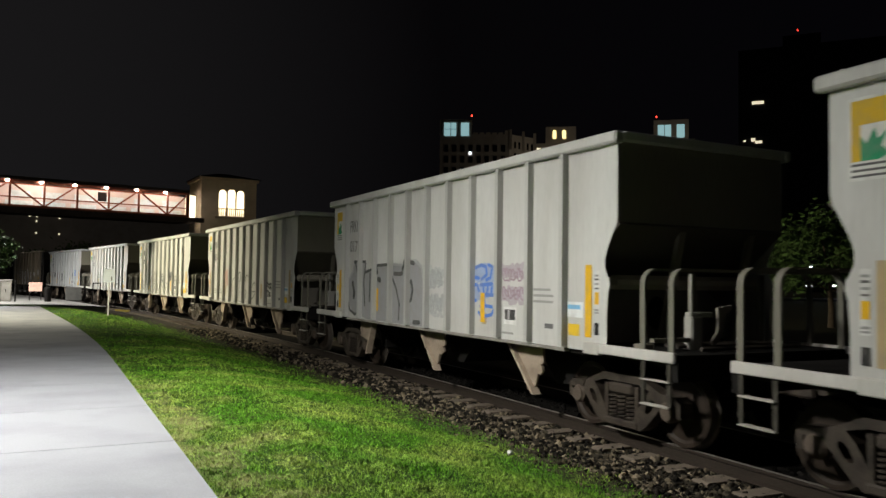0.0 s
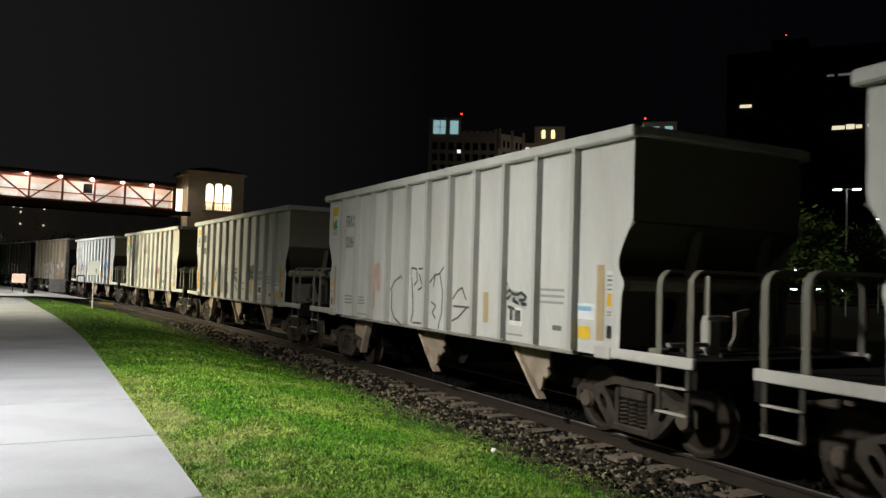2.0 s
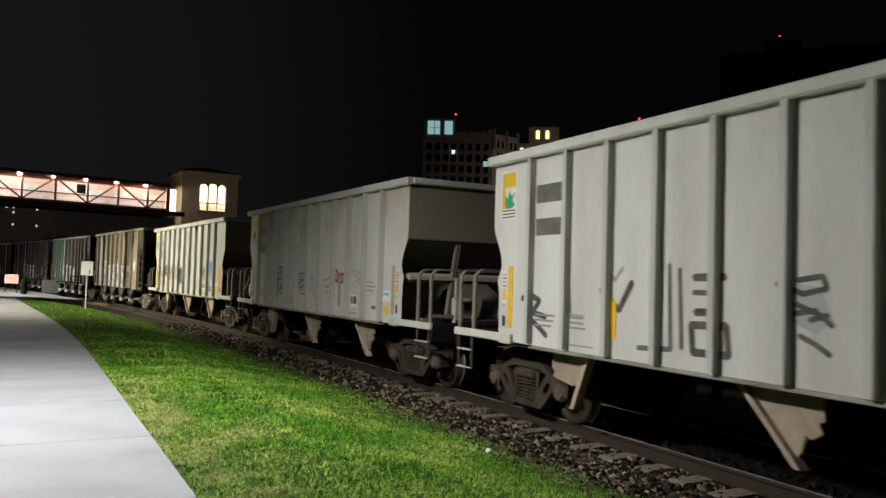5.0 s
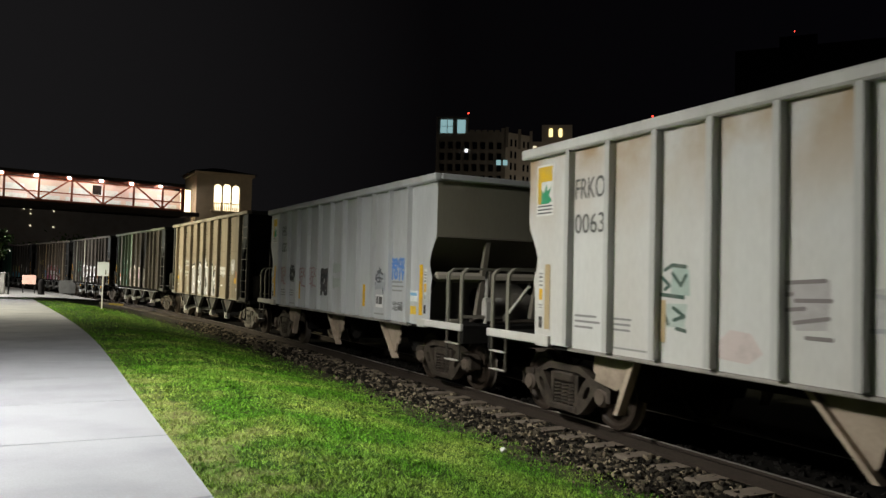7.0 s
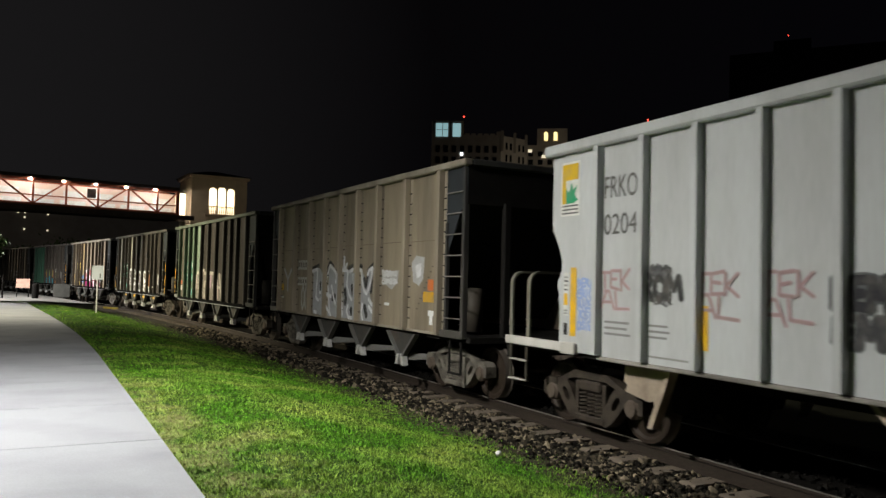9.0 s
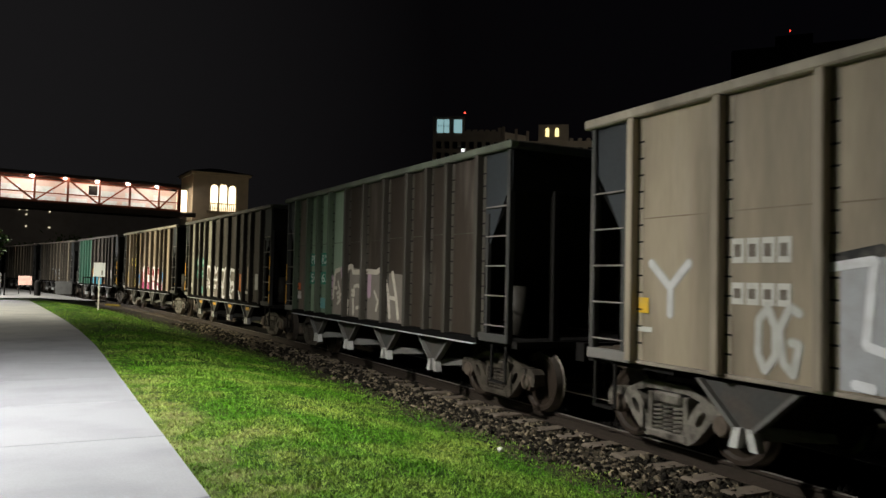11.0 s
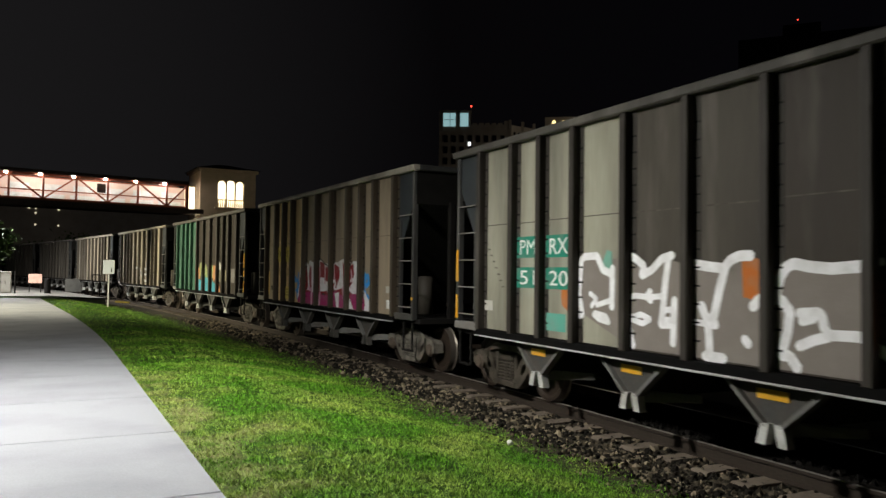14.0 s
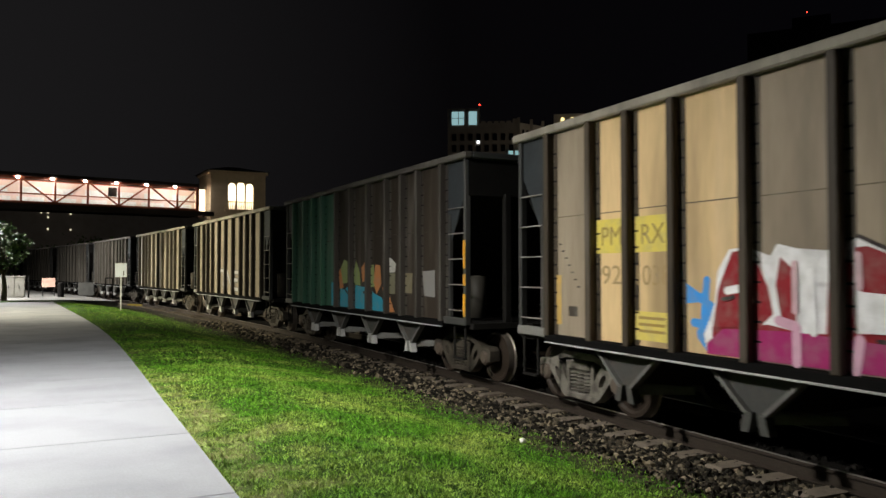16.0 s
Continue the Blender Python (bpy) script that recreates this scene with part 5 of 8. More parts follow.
GLYPH = {
    "L": [[(0.1, 1), (0.12, 0.1), (0.9, 0.08)]], "A": [[(0.05, 0), (0.42, 0.98), (0.58, 0.98), (0.95, 0)], [(0.25, 0.38), (0.75, 0.38)]],
    "T": [[(0.02, 0.92), (0.98, 0.95)], [(0.5, 0.95), (0.48, 0.0)]], "E": [[(0.9, 0.95), (0.15, 0.92), (0.12, 0.05), (0.9, 0.03)], [(0.15, 0.5), (0.7, 0.52)]],
    "X": [[(0.05, 0), (0.95, 1)], [(0.05, 1), (0.5, 0.5), (0.95, 0)]], "S": [[(0.9, 0.85), (0.6, 1), (0.2, 0.85), (0.25, 0.58), (0.75, 0.42), (0.8, 0.15), (0.45, 0), (0.1, 0.12)]],
    "R": [[(0.12, 0), (0.15, 0.96), (0.7, 0.96), (0.85, 0.72), (0.65, 0.5), (0.2, 0.48)], [(0.5, 0.48), (0.92, 0)]], "K": [[(0.12, 0), (0.14, 1)], [(0.9, 1), (0.2, 0.45), (0.92, 0.02)]],
    "U": [[(0.1, 1), (0.12, 0.2), (0.4, 0), (0.7, 0.08), (0.86, 0.3), (0.88, 1)]], "I": [[(0.5, 0), (0.52, 1)]], "Y": [[(0.05, 1), (0.5, 0.5), (0.95, 1)], [(0.5, 0.5), (0.46, 0)]],
    "B": [[(0.15, 0), (0.12, 1), (0.6, 0.96), (0.75, 0.75), (0.5, 0.52), (0.85, 0.3), (0.65, 0.02), (0.15, 0)], [(0.15, 0.52), (0.5, 0.52)]],
    "O": [[(0.5, 1), (0.15, 0.75), (0.12, 0.3), (0.45, 0), (0.82, 0.25), (0.85, 0.7), (0.5, 1)]], "C": [[(0.9, 0.8), (0.5, 1), (0.15, 0.7), (0.15, 0.3), (0.5, 0), (0.9, 0.2)]],
    "D": [[(0.15, 0), (0.15, 1), (0.65, 0.85), (0.85, 0.45), (0.6, 0.08), (0.15, 0)]], "N": [[(0.1, 0), (0.12, 1), (0.85, 0.05), (0.88, 1)]], "M": [[(0.05, 0), (0.15, 1), (0.5, 0.4), (0.85, 1), (0.95, 0)]],
    "P": [[(0.12, 0), (0.15, 0.97), (0.7, 0.95), (0.85, 0.7), (0.6, 0.48), (0.2, 0.5)]], "G": [[(0.9, 0.85), (0.5, 1), (0.12, 0.6), (0.25, 0.1), (0.7, 0), (0.88, 0.4), (0.55, 0.42)]],
    "Z": [[(0.1, 0.95), (0.9, 0.97), (0.12, 0.05), (0.92, 0.03)]], "-": [[(0.1, 0.5), (0.9, 0.55)]],
}


def word_lines(word, y0, z0, y1, z1, seed, jig=0.05, overlap=1.08):
    rng = random.Random(seed)
    n = len(word)
    out = []
    for i, ch in enumerate(word):
        a = y0 + (y1 - y0) * i / n
        w = (y1 - y0) / n * overlap
        dz = rng.uniform(-0.06, 0.06) * (z0 - z1)
        for ln in GLYPH.get(ch, GLYPH["I"]):
            out.append([(a + w * (u + rng.uniform(-jig, jig)), z1 + dz + (z0 - z1) * (v + rng.uniform(-jig, jig))) for u, v in ln])
    return out


def shifted(lines, dy, dz):
    return [[(p[0] + dy, p[1] + dz) for p in ln] for ln in lines]


def throw_up(car, word, box_, seed, width, fill, edge, shine=None, grow=1.5, off=0.004):
    """Sprayed letters: a wider dark or light edge, the fill over it and thin highlights."""
    ls = word_lines(word, *box_, seed)
    strokes_part(car, ls, width * grow, edge, off)
    strokes_part(car, ls, width, fill, off + 0.005)
    if shine:
        strokes_part(car, shifted(ls, width * 0.22, width * 0.2), width * 0.16, shine, off + 0.010)


def scrawl(car, box_, seed, width, color, turns=9, off=0.004):
    """A loose tag: two rows of looping, uneven line inside its box."""
    rng = random.Random(seed)
    y0, z0, y1, z1 = box_
    lines = []
    for row in range(2):
        top, low = z0 + (z1 - z0) * row * 0.52, z0 + (z1 - z0) * (row * 0.52 + 0.44)
        mid, amp, loop = (top + low) / 2, (top - low) / 2, 0.6 * (y1 - y0) / turns
        ln = []
        for i in range(turns):
            h, lean = amp * rng.uniform(0.35, 1.0), rng.uniform(-0.5, 0.5)
            for k in range(6):
                a = k / 6 * math.tau
                ln.append((y0 + (y1 - y0) * (i + 0.5 + k / 8) / (turns + 0.6) + loop * (math.cos(a) + lean * math.sin(a)), mid + h * math.sin(a)))
            if rng.random() < 0.3:
                lines.append(ln)
                ln = []
        if len(ln) > 1:
            lines.append(ln)
    strokes_part(car, lines, width * 0.7, color, off)


BLACK_P, GREY_P, WHITE_P = (0.02, 0.02, 0.02), (0.27, 0.27, 0.26), (0.75, 0.75, 0.74)
YELLOW_P, TAN_P, BLUE_P = (0.72, 0.42, 0.01), (0.42, 0.32, 0.17), (0.10, 0.22, 0.62)


def bars(car, y0, z0, y1, z1, rows, color, seed):
    """Small stencilled lines too fine to read, as plain bars."""
    rng = random.Random(seed)
    for r in range(rows):
        h = (z0 - z1) / rows
        zt = z0 - r * h
        e = y0 + (y1 - y0) * rng.uniform(0.7, 1.0)
        decal_rect(car, y0, zt, e, zt - h * 0.4, tuple(c * 1.35 for c in color), 0.0035)


def logo(car):
    """A plain emblem: a yellow field over a green leaf shape on white, with dark bars below."""
    decal_rect(car, 5.22, 3.69, 4.79, 2.95, (0.66, 0.66, 0.62), 0.003, "emblem")
    decal_rect(car, 5.19, 3.66, 4.82, 3.44, (0.62, 0.40, 0.02), 0.006, "emblem")
    decal_rect(car, 5.19, 3.44, 5.10, 3.12, (0.62, 0.40, 0.02), 0.006, "emblem")
    bm = bmn()
    x = face_x(0.0065)
    bm.faces.new([bm.verts.new((x, y, z)) for y, z in ((5.10, 3.12), (5.10, 3.34), (5.04, 3.27), (4.97, 3.40), (4.93, 3.30), (4.84, 3.37), (4.90, 3.24), (4.82, 3.16), (4.92, 3.12))])
    part("emblem", bm, M_MARK, car, color=(0.02, 0.28, 0.13))
    for z in (3.10, 3.05, 3.00):
        decal_rect(car, 5.19, z, 4.82, z - 0.022, (0.10, 0.10, 0.10), 0.006, "emblem")


def mark_car_a(car, number, strip=YELLOW_P, seed=0):
    logo(car)
    ink = (0.10, 0.10, 0.095)
    if number:
        decal_text(car, "FRKO", 4.25, 3.40, 3.62, 3.12, ink)
        decal_text(car, number, 4.25, 2.92, 3.62, 2.66, ink)
    else:
        decal_rect(car, 4.25, 3.40, 3.62, 3.14, ink)
        decal_rect(car, 4.25, 2.92, 3.62, 2.68, ink)
    bars(car, 4.22, 1.58, 3.66, 1.36, 3, (0.16, 0.16, 0.155), seed)
    bars(car, 3.40, 1.58, 2.98, 1.38, 3, (0.16, 0.16, 0.155), seed + 1)
    bars(car, 3.40, 1.22, 2.70, 1.16, 1, (0.20, 0.20, 0.19), seed + 2)
    decal_rect(car, 4.96, 2.25, 4.83, 1.33, strip, 0.006, "reflective_strip")
    decal_rect(car, -4.78, 2.26, -4.92, 1.30, strip, 0.006, "reflective_strip")
    for y0 in (5.12, -4.97):
        decal_rect(car, y0, 2.18, y0 - 0.11, 1.60, (0.60, 0.60, 0.57), 0.003)
        for z, h, c in ((2.13, 0.025, GREY_P), (2.08, 0.025, ink), (2.02, 0.025, GREY_P), (1.96, 0.02, ink), (1.90, 0.16, YELLOW_P), (1.68, 0.025, GREY_P), (1.64, 0.02, GREY_P), (1.50, 0.16, BLACK_P)):
            decal_rect(car, y0 - 0.012, z, y0 - 0.098, z - h, c, 0.006)
    decal_rect(car, -4.37, 1.76, -4.74, 1.55, (0.72, 0.74, 0.74), 0.004, "sticker")
    decal_rect(car, -4.40, 1.72, -4.68, 1.66, (0.20, 0.45, 0.68), 0.007, "sticker")
    decal_rect(car, -4.41, 1.46, -4.66, 1.30, (0.72, 0.48, 0.03), 0.004, "sticker")
    bars(car, -3.54, 1.93, -4.10, 1.67, 3, (0.22, 0.22, 0.21), seed + 3)
    decal_rect(car, -3.84, 1.43, -4.05, 1.36, (0.12, 0.12, 0.12), 0.004)
    decal_rect(car, -2.72, 1.63, -3.08, 1.36, (0.72, 0.72, 0.70), 0.0035)
    decal_rect(car, -2.75, 1.59, -3.05, 1.43, (0.05, 0.05, 0.05), 0.0065)
    decal_rect(car, -2.84, 1.585, -2.90, 1.435, (0.40, 0.40, 0.39), 0.009)
    bars(car, -2.56, 1.24, -3.16, 1.16, 1, (0.22, 0.22, 0.21), seed + 4)
    for y0 in (2.60, -1.98):
        decal_rect(car, y0, 1.83, y0 - 0.14, 1.35, strip, 0.0062, "reflective_strip")


NUM = [None, "0172", "0060", None, "0063", "0204"]
for i, (c, s) in enumerate(CARS[:6]):
    mark_car_a(c, NUM[i], YELLOW_P if i in (1, 3, 5) else TAN_P, 10 * i)
c1, c2, c3, c4, c5 = (CARS[i][0] for i in range(1, 6))
# silver letters with smoky edges
BLOB1 = [(4.42, 1.58), (4.34, 1.97), (4.01, 2.17), (3.82, 2.17), (3.9, 2.39), (3.18, 2.4), (3.22, 2.2), (2.68, 2.23), (2.57, 2.31), (1.89, 2.33), (1.71, 2.12), (1.22, 2.12), (1.17, 2.29), (0.94, 2.38), (0.6, 2.38), (0.34, 2.25), (0.19, 1.86), (0.25, 1.135), (1.01, 1.135), (1.97, 1.135), (3.1, 1.14), (4.04, 1.27)]
MIST1 = [(y + (0.06 if y > 2.3 else -0.06), z + (0.05 if z > 1.8 else 0)) for y, z in BLOB1]
fill_part(c1, MIST1, (0.385, 0.39, 0.385), 0.003)
fill_part(c1, BLOB1, (0.30, 0.30, 0.305), 0.005)
strokes_part(c1, [[(3.94, 2.43), (3.22, 2.42)], [(3.86, 2.4), (3.74, 2.18)], [(3.22, 2.39), (3.32, 1.98), (3.24, 1.44)], [(3.25, 2.18), (2.8, 2.25)], [(2.94, 2.16), (2.96, 1.54)], [(2.57, 2.33), (1.98, 2.34), (1.86, 2.2)], [(4.3, 2.07), (4.38, 1.58), (4.2, 1.3), (3.84, 1.21), (3.5, 1.34)], [(1.74, 2.11), (1.49, 1.84), (1.32, 1.53), (1.35, 1.22)]], 0.065, (0.07, 0.075, 0.072), 0.009)
strokes_part(c1, [[(1.61, 2.15), (1.27, 2.14), (1.19, 2.17)], [(1.19, 2.23), (1.11, 2.34), (0.89, 2.39), (0.64, 2.35)], [(0.99, 1.96), (1.04, 1.77), (0.96, 1.59), (0.76, 1.63), (0.69, 1.82), (0.76, 2.0), (0.96, 1.98)], [(0.64, 1.2), (0.36, 1.21)], [(3.69, 1.28), (3.61, 1.15)]], 0.085, (0.06, 0.065, 0.062), 0.009)
strokes_part(c1, [[(4.02, 1.95), (3.9, 1.7), (3.94, 1.6)], [(2.6, 2.29), (2.52, 2.18)], [(2.47, 2.03), (2.34, 2.01)], [(1.11, 2.4), (1.01, 2.34)], [(0.98, 1.25), (0.93, 1.14)], [(1.9, 1.88), (1.92, 1.8)], [(1.9, 1.5), (1.93, 1.42)]], 0.12, (0.04, 0.045, 0.042), 0.013)
scrawl(c1, (0.08, 2.32, -0.66, 1.30), 5, 0.09, (0.43, 0.44, 0.43), 7)
scrawl(c1, (0.02, 2.25, -0.60, 1.35), 15, 0.05, (0.37, 0.38, 0.375), 9, 0.0075)
fill_part(c1, [(-1.70, 2.05), (-1.78, 2.27), (-2.1, 2.33), (-2.4, 2.28), (-2.44, 2.02), (-2.2, 1.98), (-1.9, 2.0)], (0.30, 0.37, 0.53), 0.003)
fill_part(c1, [(-1.70, 1.68), (-1.72, 1.97), (-2.40, 1.99), (-2.44, 1.82), (-2.12, 1.72)], (0.30, 0.37, 0.53), 0.003)
strokes_part(c1, [[(-1.74, 2.09), (-1.93, 2.07)], [(-1.77, 2.24), (-2.0, 2.29), (-2.15, 2.26), (-2.18, 2.13), (-2.0, 2.05)], [(-2.22, 2.29), (-2.35, 2.26), (-2.3, 2.08), (-2.15, 2.04)], [(-1.74, 1.81), (-1.75, 1.95), (-1.86, 1.97), (-1.93, 1.85)], [(-1.97, 1.96), (-2.37, 1.98)], [(-2.0, 1.8), (-2.42, 1.8)], [(-2.07, 1.94), (-2.11, 1.69), (-2.09, 1.47)], [(-2.22, 1.94), (-2.19, 1.78)], [(-2.35, 1.94), (-2.33, 1.82)], [(-1.97, 1.6), (-2.13, 1.62), (-2.37, 1.61)], [(-1.92, 1.51), (-2.06, 1.44), (-2.33, 1.48), (-2.42, 1.57)], [(-1.74, 1.7), (-1.85, 1.7)]], 0.06, (0.09, 0.20, 0.56), 0.006)
decal_rect(c1, -2.04, 1.50, -2.18, 1.32, TAN_P, 0.0045, "reflective_strip")
scrawl(c1, (-2.62, 2.35, -3.35, 1.62), 7, 0.10, (0.42, 0.37, 0.40), 7)
scrawl(c1, (-2.66, 2.25, -3.30, 1.70), 77, 0.04, (0.33, 0.24, 0.29), 7, 0.0075)
throw_up(c2, "M", (2.60, 2.26, 2.28, 1.80), 8, 0.16, (0.50, 0.34, 0.30), (0.49, 0.41, 0.385))
strokes_part(c2, [[(1.66, 1.75), (1.47, 1.94), (1.18, 2.05), (1.13, 2.0)], [(1.58, 1.74), (1.6, 1.4), (1.44, 1.22), (1.15, 1.12)], [(0.72, 2.09), (0.7, 2.21), (0.49, 2.19), (0.44, 1.97), (0.57, 1.88)], [(0.4, 2.19), (0.07, 2.21)], [(0.37, 2.09), (0.21, 1.86), (0.4, 1.8)], [(0.69, 2.03), (0.63, 1.72), (0.59, 1.36), (0.67, 1.2)], [(0.59, 1.18), (0.23, 1.19)]], 0.038, (0.08, 0.08, 0.08), 0.004)
strokes_part(c2, [[(-0.04, 1.93), (-0.18, 2.02), (-0.28, 2.1), (-0.22, 1.88)], [(-0.29, 2.08), (-0.45, 2.11), (-0.58, 2.22)], [(-0.45, 2.11), (-0.58, 1.79), (-0.56, 1.42), (-0.44, 1.14)], [(-0.16, 1.6), (-0.33, 1.53), (-0.2, 1.41), (-0.33, 1.31)], [(-0.95, 1.68), (-1.11, 1.82), (-1.27, 1.88), (-1.41, 1.69)], [(-0.98, 1.56), (-1.53, 1.56)], [(-0.95, 1.31), (-1.17, 1.38), (-1.43, 1.55)]], 0.038, (0.08, 0.08, 0.08), 0.004)
fill_part(c2, [(-2.5, 1.92), (-2.67, 1.98), (-2.78, 1.89), (-3.11, 1.85), (-3.19, 1.76), (-3.17, 1.61), (-3.01, 1.65), (-2.73, 1.72), (-2.53, 1.75)], (0.36, 0.37, 0.355), 0.003)
strokes_part(c2, [[(-2.5, 1.94), (-2.67, 1.98)], [(-2.5, 1.84), (-2.62, 1.82), (-2.73, 1.88), (-2.81, 1.83)], [(-2.52, 1.77), (-2.68, 1.75), (-2.76, 1.8)], [(-2.79, 1.83), (-2.95, 1.82), (-3.06, 1.85), (-3.18, 1.79)], [(-3.01, 1.74), (-3.11, 1.74), (-3.18, 1.78)], [(-2.87, 1.77), (-2.84, 1.73), (-2.98, 1.69)], [(-3.06, 1.69), (-3.19, 1.68)], [(-2.71, 1.63), (-2.88, 1.6)]], 0.05, (0.03, 0.035, 0.03), 0.006)
INK3 = (0.05, 0.05, 0.05)
strokes_part(c3, [[(4.57, 1.77), (4.38, 1.85), (4.11, 1.76), (4.29, 1.59), (3.96, 1.54)], [(4.41, 1.53), (4.07, 1.36), (3.94, 1.28)], [(2.76, 1.95), (2.41, 1.71), (2.18, 2.05)], [(1.18, 2.12), (0.76, 2.13)], [(1.16, 1.75), (0.87, 1.76)], [(1.19, 1.32), (0.7, 1.33), (0.73, 1.63), (1.22, 1.61), (1.19, 1.32)]], 0.085, INK3, 0.004)
strokes_part(c3, [[(3.48, 2.31), (3.38, 1.57)], [(1.56, 2.26), (1.53, 1.32), (2.06, 1.29)], [(1.40, 2.21), (1.36, 1.35)], [(1.19, 1.96), (0.88, 1.96)]], 0.06, (0.10, 0.10, 0.10), 0.004)
strokes_part(c3, [[(2.61, 2.18), (2.49, 2.07), (2.35, 2.22)], [(4.5, 2.0), (4.3, 1.9)], [(3.4, 1.6), (3.1, 1.58)], [(-1.0, 1.7), (-1.3, 1.68)], [(-1.05, 1.5), (-1.25, 1.48)]], 0.05, (0.26, 0.26, 0.25), 0.004)
strokes_part(c3, [[(0.13, 2.07), (-0.19, 1.98)], [(-0.1, 2.11), (-0.37, 2.15), (-0.41, 2.04), (-0.15, 1.98)], [(-0.08, 1.89), (-0.35, 1.8), (-0.47, 1.71)], [(-0.01, 1.79), (-0.31, 1.84)], [(-0.13, 1.6), (-0.29, 1.54), (-0.45, 1.45)], [(-0.24, 1.75), (-0.43, 1.8)]], 0.055, (0.06, 0.065, 0.06), 0.004)
fill_part(c3, [(0.10, 1.95), (-0.1, 2.08), (-0.35, 2.05), (-0.48, 1.75), (-0.30, 1.62), (-0.05, 1.72)], (0.34, 0.355, 0.35), 0.003)
fill_part(c3, [(-1.70, 2.25), (-2.28, 2.26), (-2.30, 1.95), (-2.15, 1.80), (-1.80, 1.78), (-1.56, 1.90)], (0.22, 0.23, 0.23), 0.003)
strokes_part(c3, [[(-1.72, 2.26), (-1.85, 2.01), (-1.93, 2.18), (-2.06, 1.98), (-2.17, 2.22), (-2.25, 2.26)], [(-1.79, 2.01), (-2.26, 2.04)], [(-1.52, 1.92), (-1.81, 1.96), (-1.96, 1.89), (-2.15, 1.94), (-2.21, 1.79), (-2.32, 1.94)], [(-1.74, 1.8), (-1.92, 1.85)]], 0.065, (0.05, 0.055, 0.055), 0.006)
strokes_part(c3, [[(-2.0, 1.79), (-2.0, 1.6), (-2.03, 1.36)]], 0.10, (0.55, 0.34, 0.13), 0.0075)
scrawl(c3, (-2.70, 2.1, -3.30, 1.78), 18, 0.025, (0.22, 0.22, 0.22))
fill_part(c4, [(2.36, 2.21), (2.1, 2.18), (2.08, 1.89), (2.39, 1.9)], (0.36, 0.45, 0.4), 0.003)
fill_part(c4, [(2.57, 1.79), (2.12, 1.8), (2.16, 1.54), (2.55, 1.52)], (0.4, 0.46, 0.42), 0.003)
strokes_part(c4, [[(2.49, 2.17), (2.36, 2.23), (2.14, 2.21)], [(2.53, 2.09), (2.4, 2.0), (2.48, 1.95)], [(2.67, 1.9), (2.17, 1.87)], [(2.36, 2.14), (2.22, 2.0), (2.14, 2.12)], [(2.52, 1.76), (2.42, 1.56)], [(2.34, 1.75), (2.16, 1.66), (2.33, 1.61)], [(2.29, 1.52), (2.14, 1.5)], [(2.53, 1.65), (2.5, 1.35)]], 0.045, (0.06, 0.1, 0.08), 0.006)
fill_part(c4, [(1.77, 1.35), (1.5, 1.56), (1.23, 1.54), (1.08, 1.35), (1.26, 1.23), (1.65, 1.25)], (0.53, 0.455, 0.43), 0.003)
fill_part(c4, [(0.89, 2.06), (0.34, 2.09), (0.34, 1.93), (0.37, 1.63), (0.7, 1.61), (0.81, 1.82)], (0.41, 0.39, 0.38), 0.003)
strokes_part(c4, [[(0.96, 2.05), (0.38, 2.08)], [(0.97, 1.93), (0.74, 1.95)], [(0.71, 1.89), (0.32, 1.9)], [(0.81, 1.8), (0.6, 1.82)], [(0.73, 1.68), (0.34, 1.74)], [(0.59, 1.55), (0.31, 1.55)]], 0.04, (0.19, 0.17, 0.165), 0.006)
fill_part(c4, [(0.0, 2.0), (-0.35, 2.05), (-0.43, 1.67), (-0.6, 1.5), (-0.53, 1.37), (-0.25, 1.58), (-0.04, 1.73)], (0.475, 0.47, 0.46), 0.003)
strokes_part(c4, [[(-0.04, 1.66), (-0.24, 1.67), (-0.39, 1.61)], [(-0.09, 1.96), (-0.3, 1.93)]], 0.04, (0.36, 0.36, 0.37), 0.006)
strokes_part(c4, [[(-0.89, 1.92), (-1.19, 1.92), (-1.45, 1.99)], [(-1.02, 1.81), (-1.19, 1.76), (-1.47, 1.81)], [(-1.14, 1.76), (-1.38, 1.75)], [(-1.2, 1.63), (-1.5, 1.65)], [(-1.27, 1.48), (-1.46, 1.48)]], 0.045, (0.37, 0.375, 0.385), 0.005)
fill_part(c4, [(-1.71, 2.17), (-1.94, 2.11), (-2.31, 2.1), (-2.29, 1.92), (-2.07, 1.86), (-1.72, 1.86)], (0.43, 0.25, 0.31), 0.003)
strokes_part(c4, [[(-1.71, 2.12), (-1.82, 2.16), (-1.92, 2.12)], [(-2.03, 2.04), (-2.3, 2.08)], [(-1.68, 1.93), (-1.95, 1.91)], [(-2.07, 1.86), (-2.27, 1.9)], [(-1.73, 2.06), (-1.79, 1.9)], [(-1.95, 2.03), (-1.97, 1.92)]], 0.055, (0.24, 0.05, 0.11), 0.006)
strokes_part(c4, [[(-2.65, 2.1), (-2.8, 2.15), (-3.0, 2.16), (-3.16, 2.09), (-3.22, 1.95), (-3.08, 1.83)], [(-2.85, 2.05), (-3.0, 2.06), (-3.14, 1.97), (-3.0, 1.91)], [(-2.75, 1.87), (-2.91, 1.82)]], 0.07, (0.4, 0.39, 0.385), 0.005)
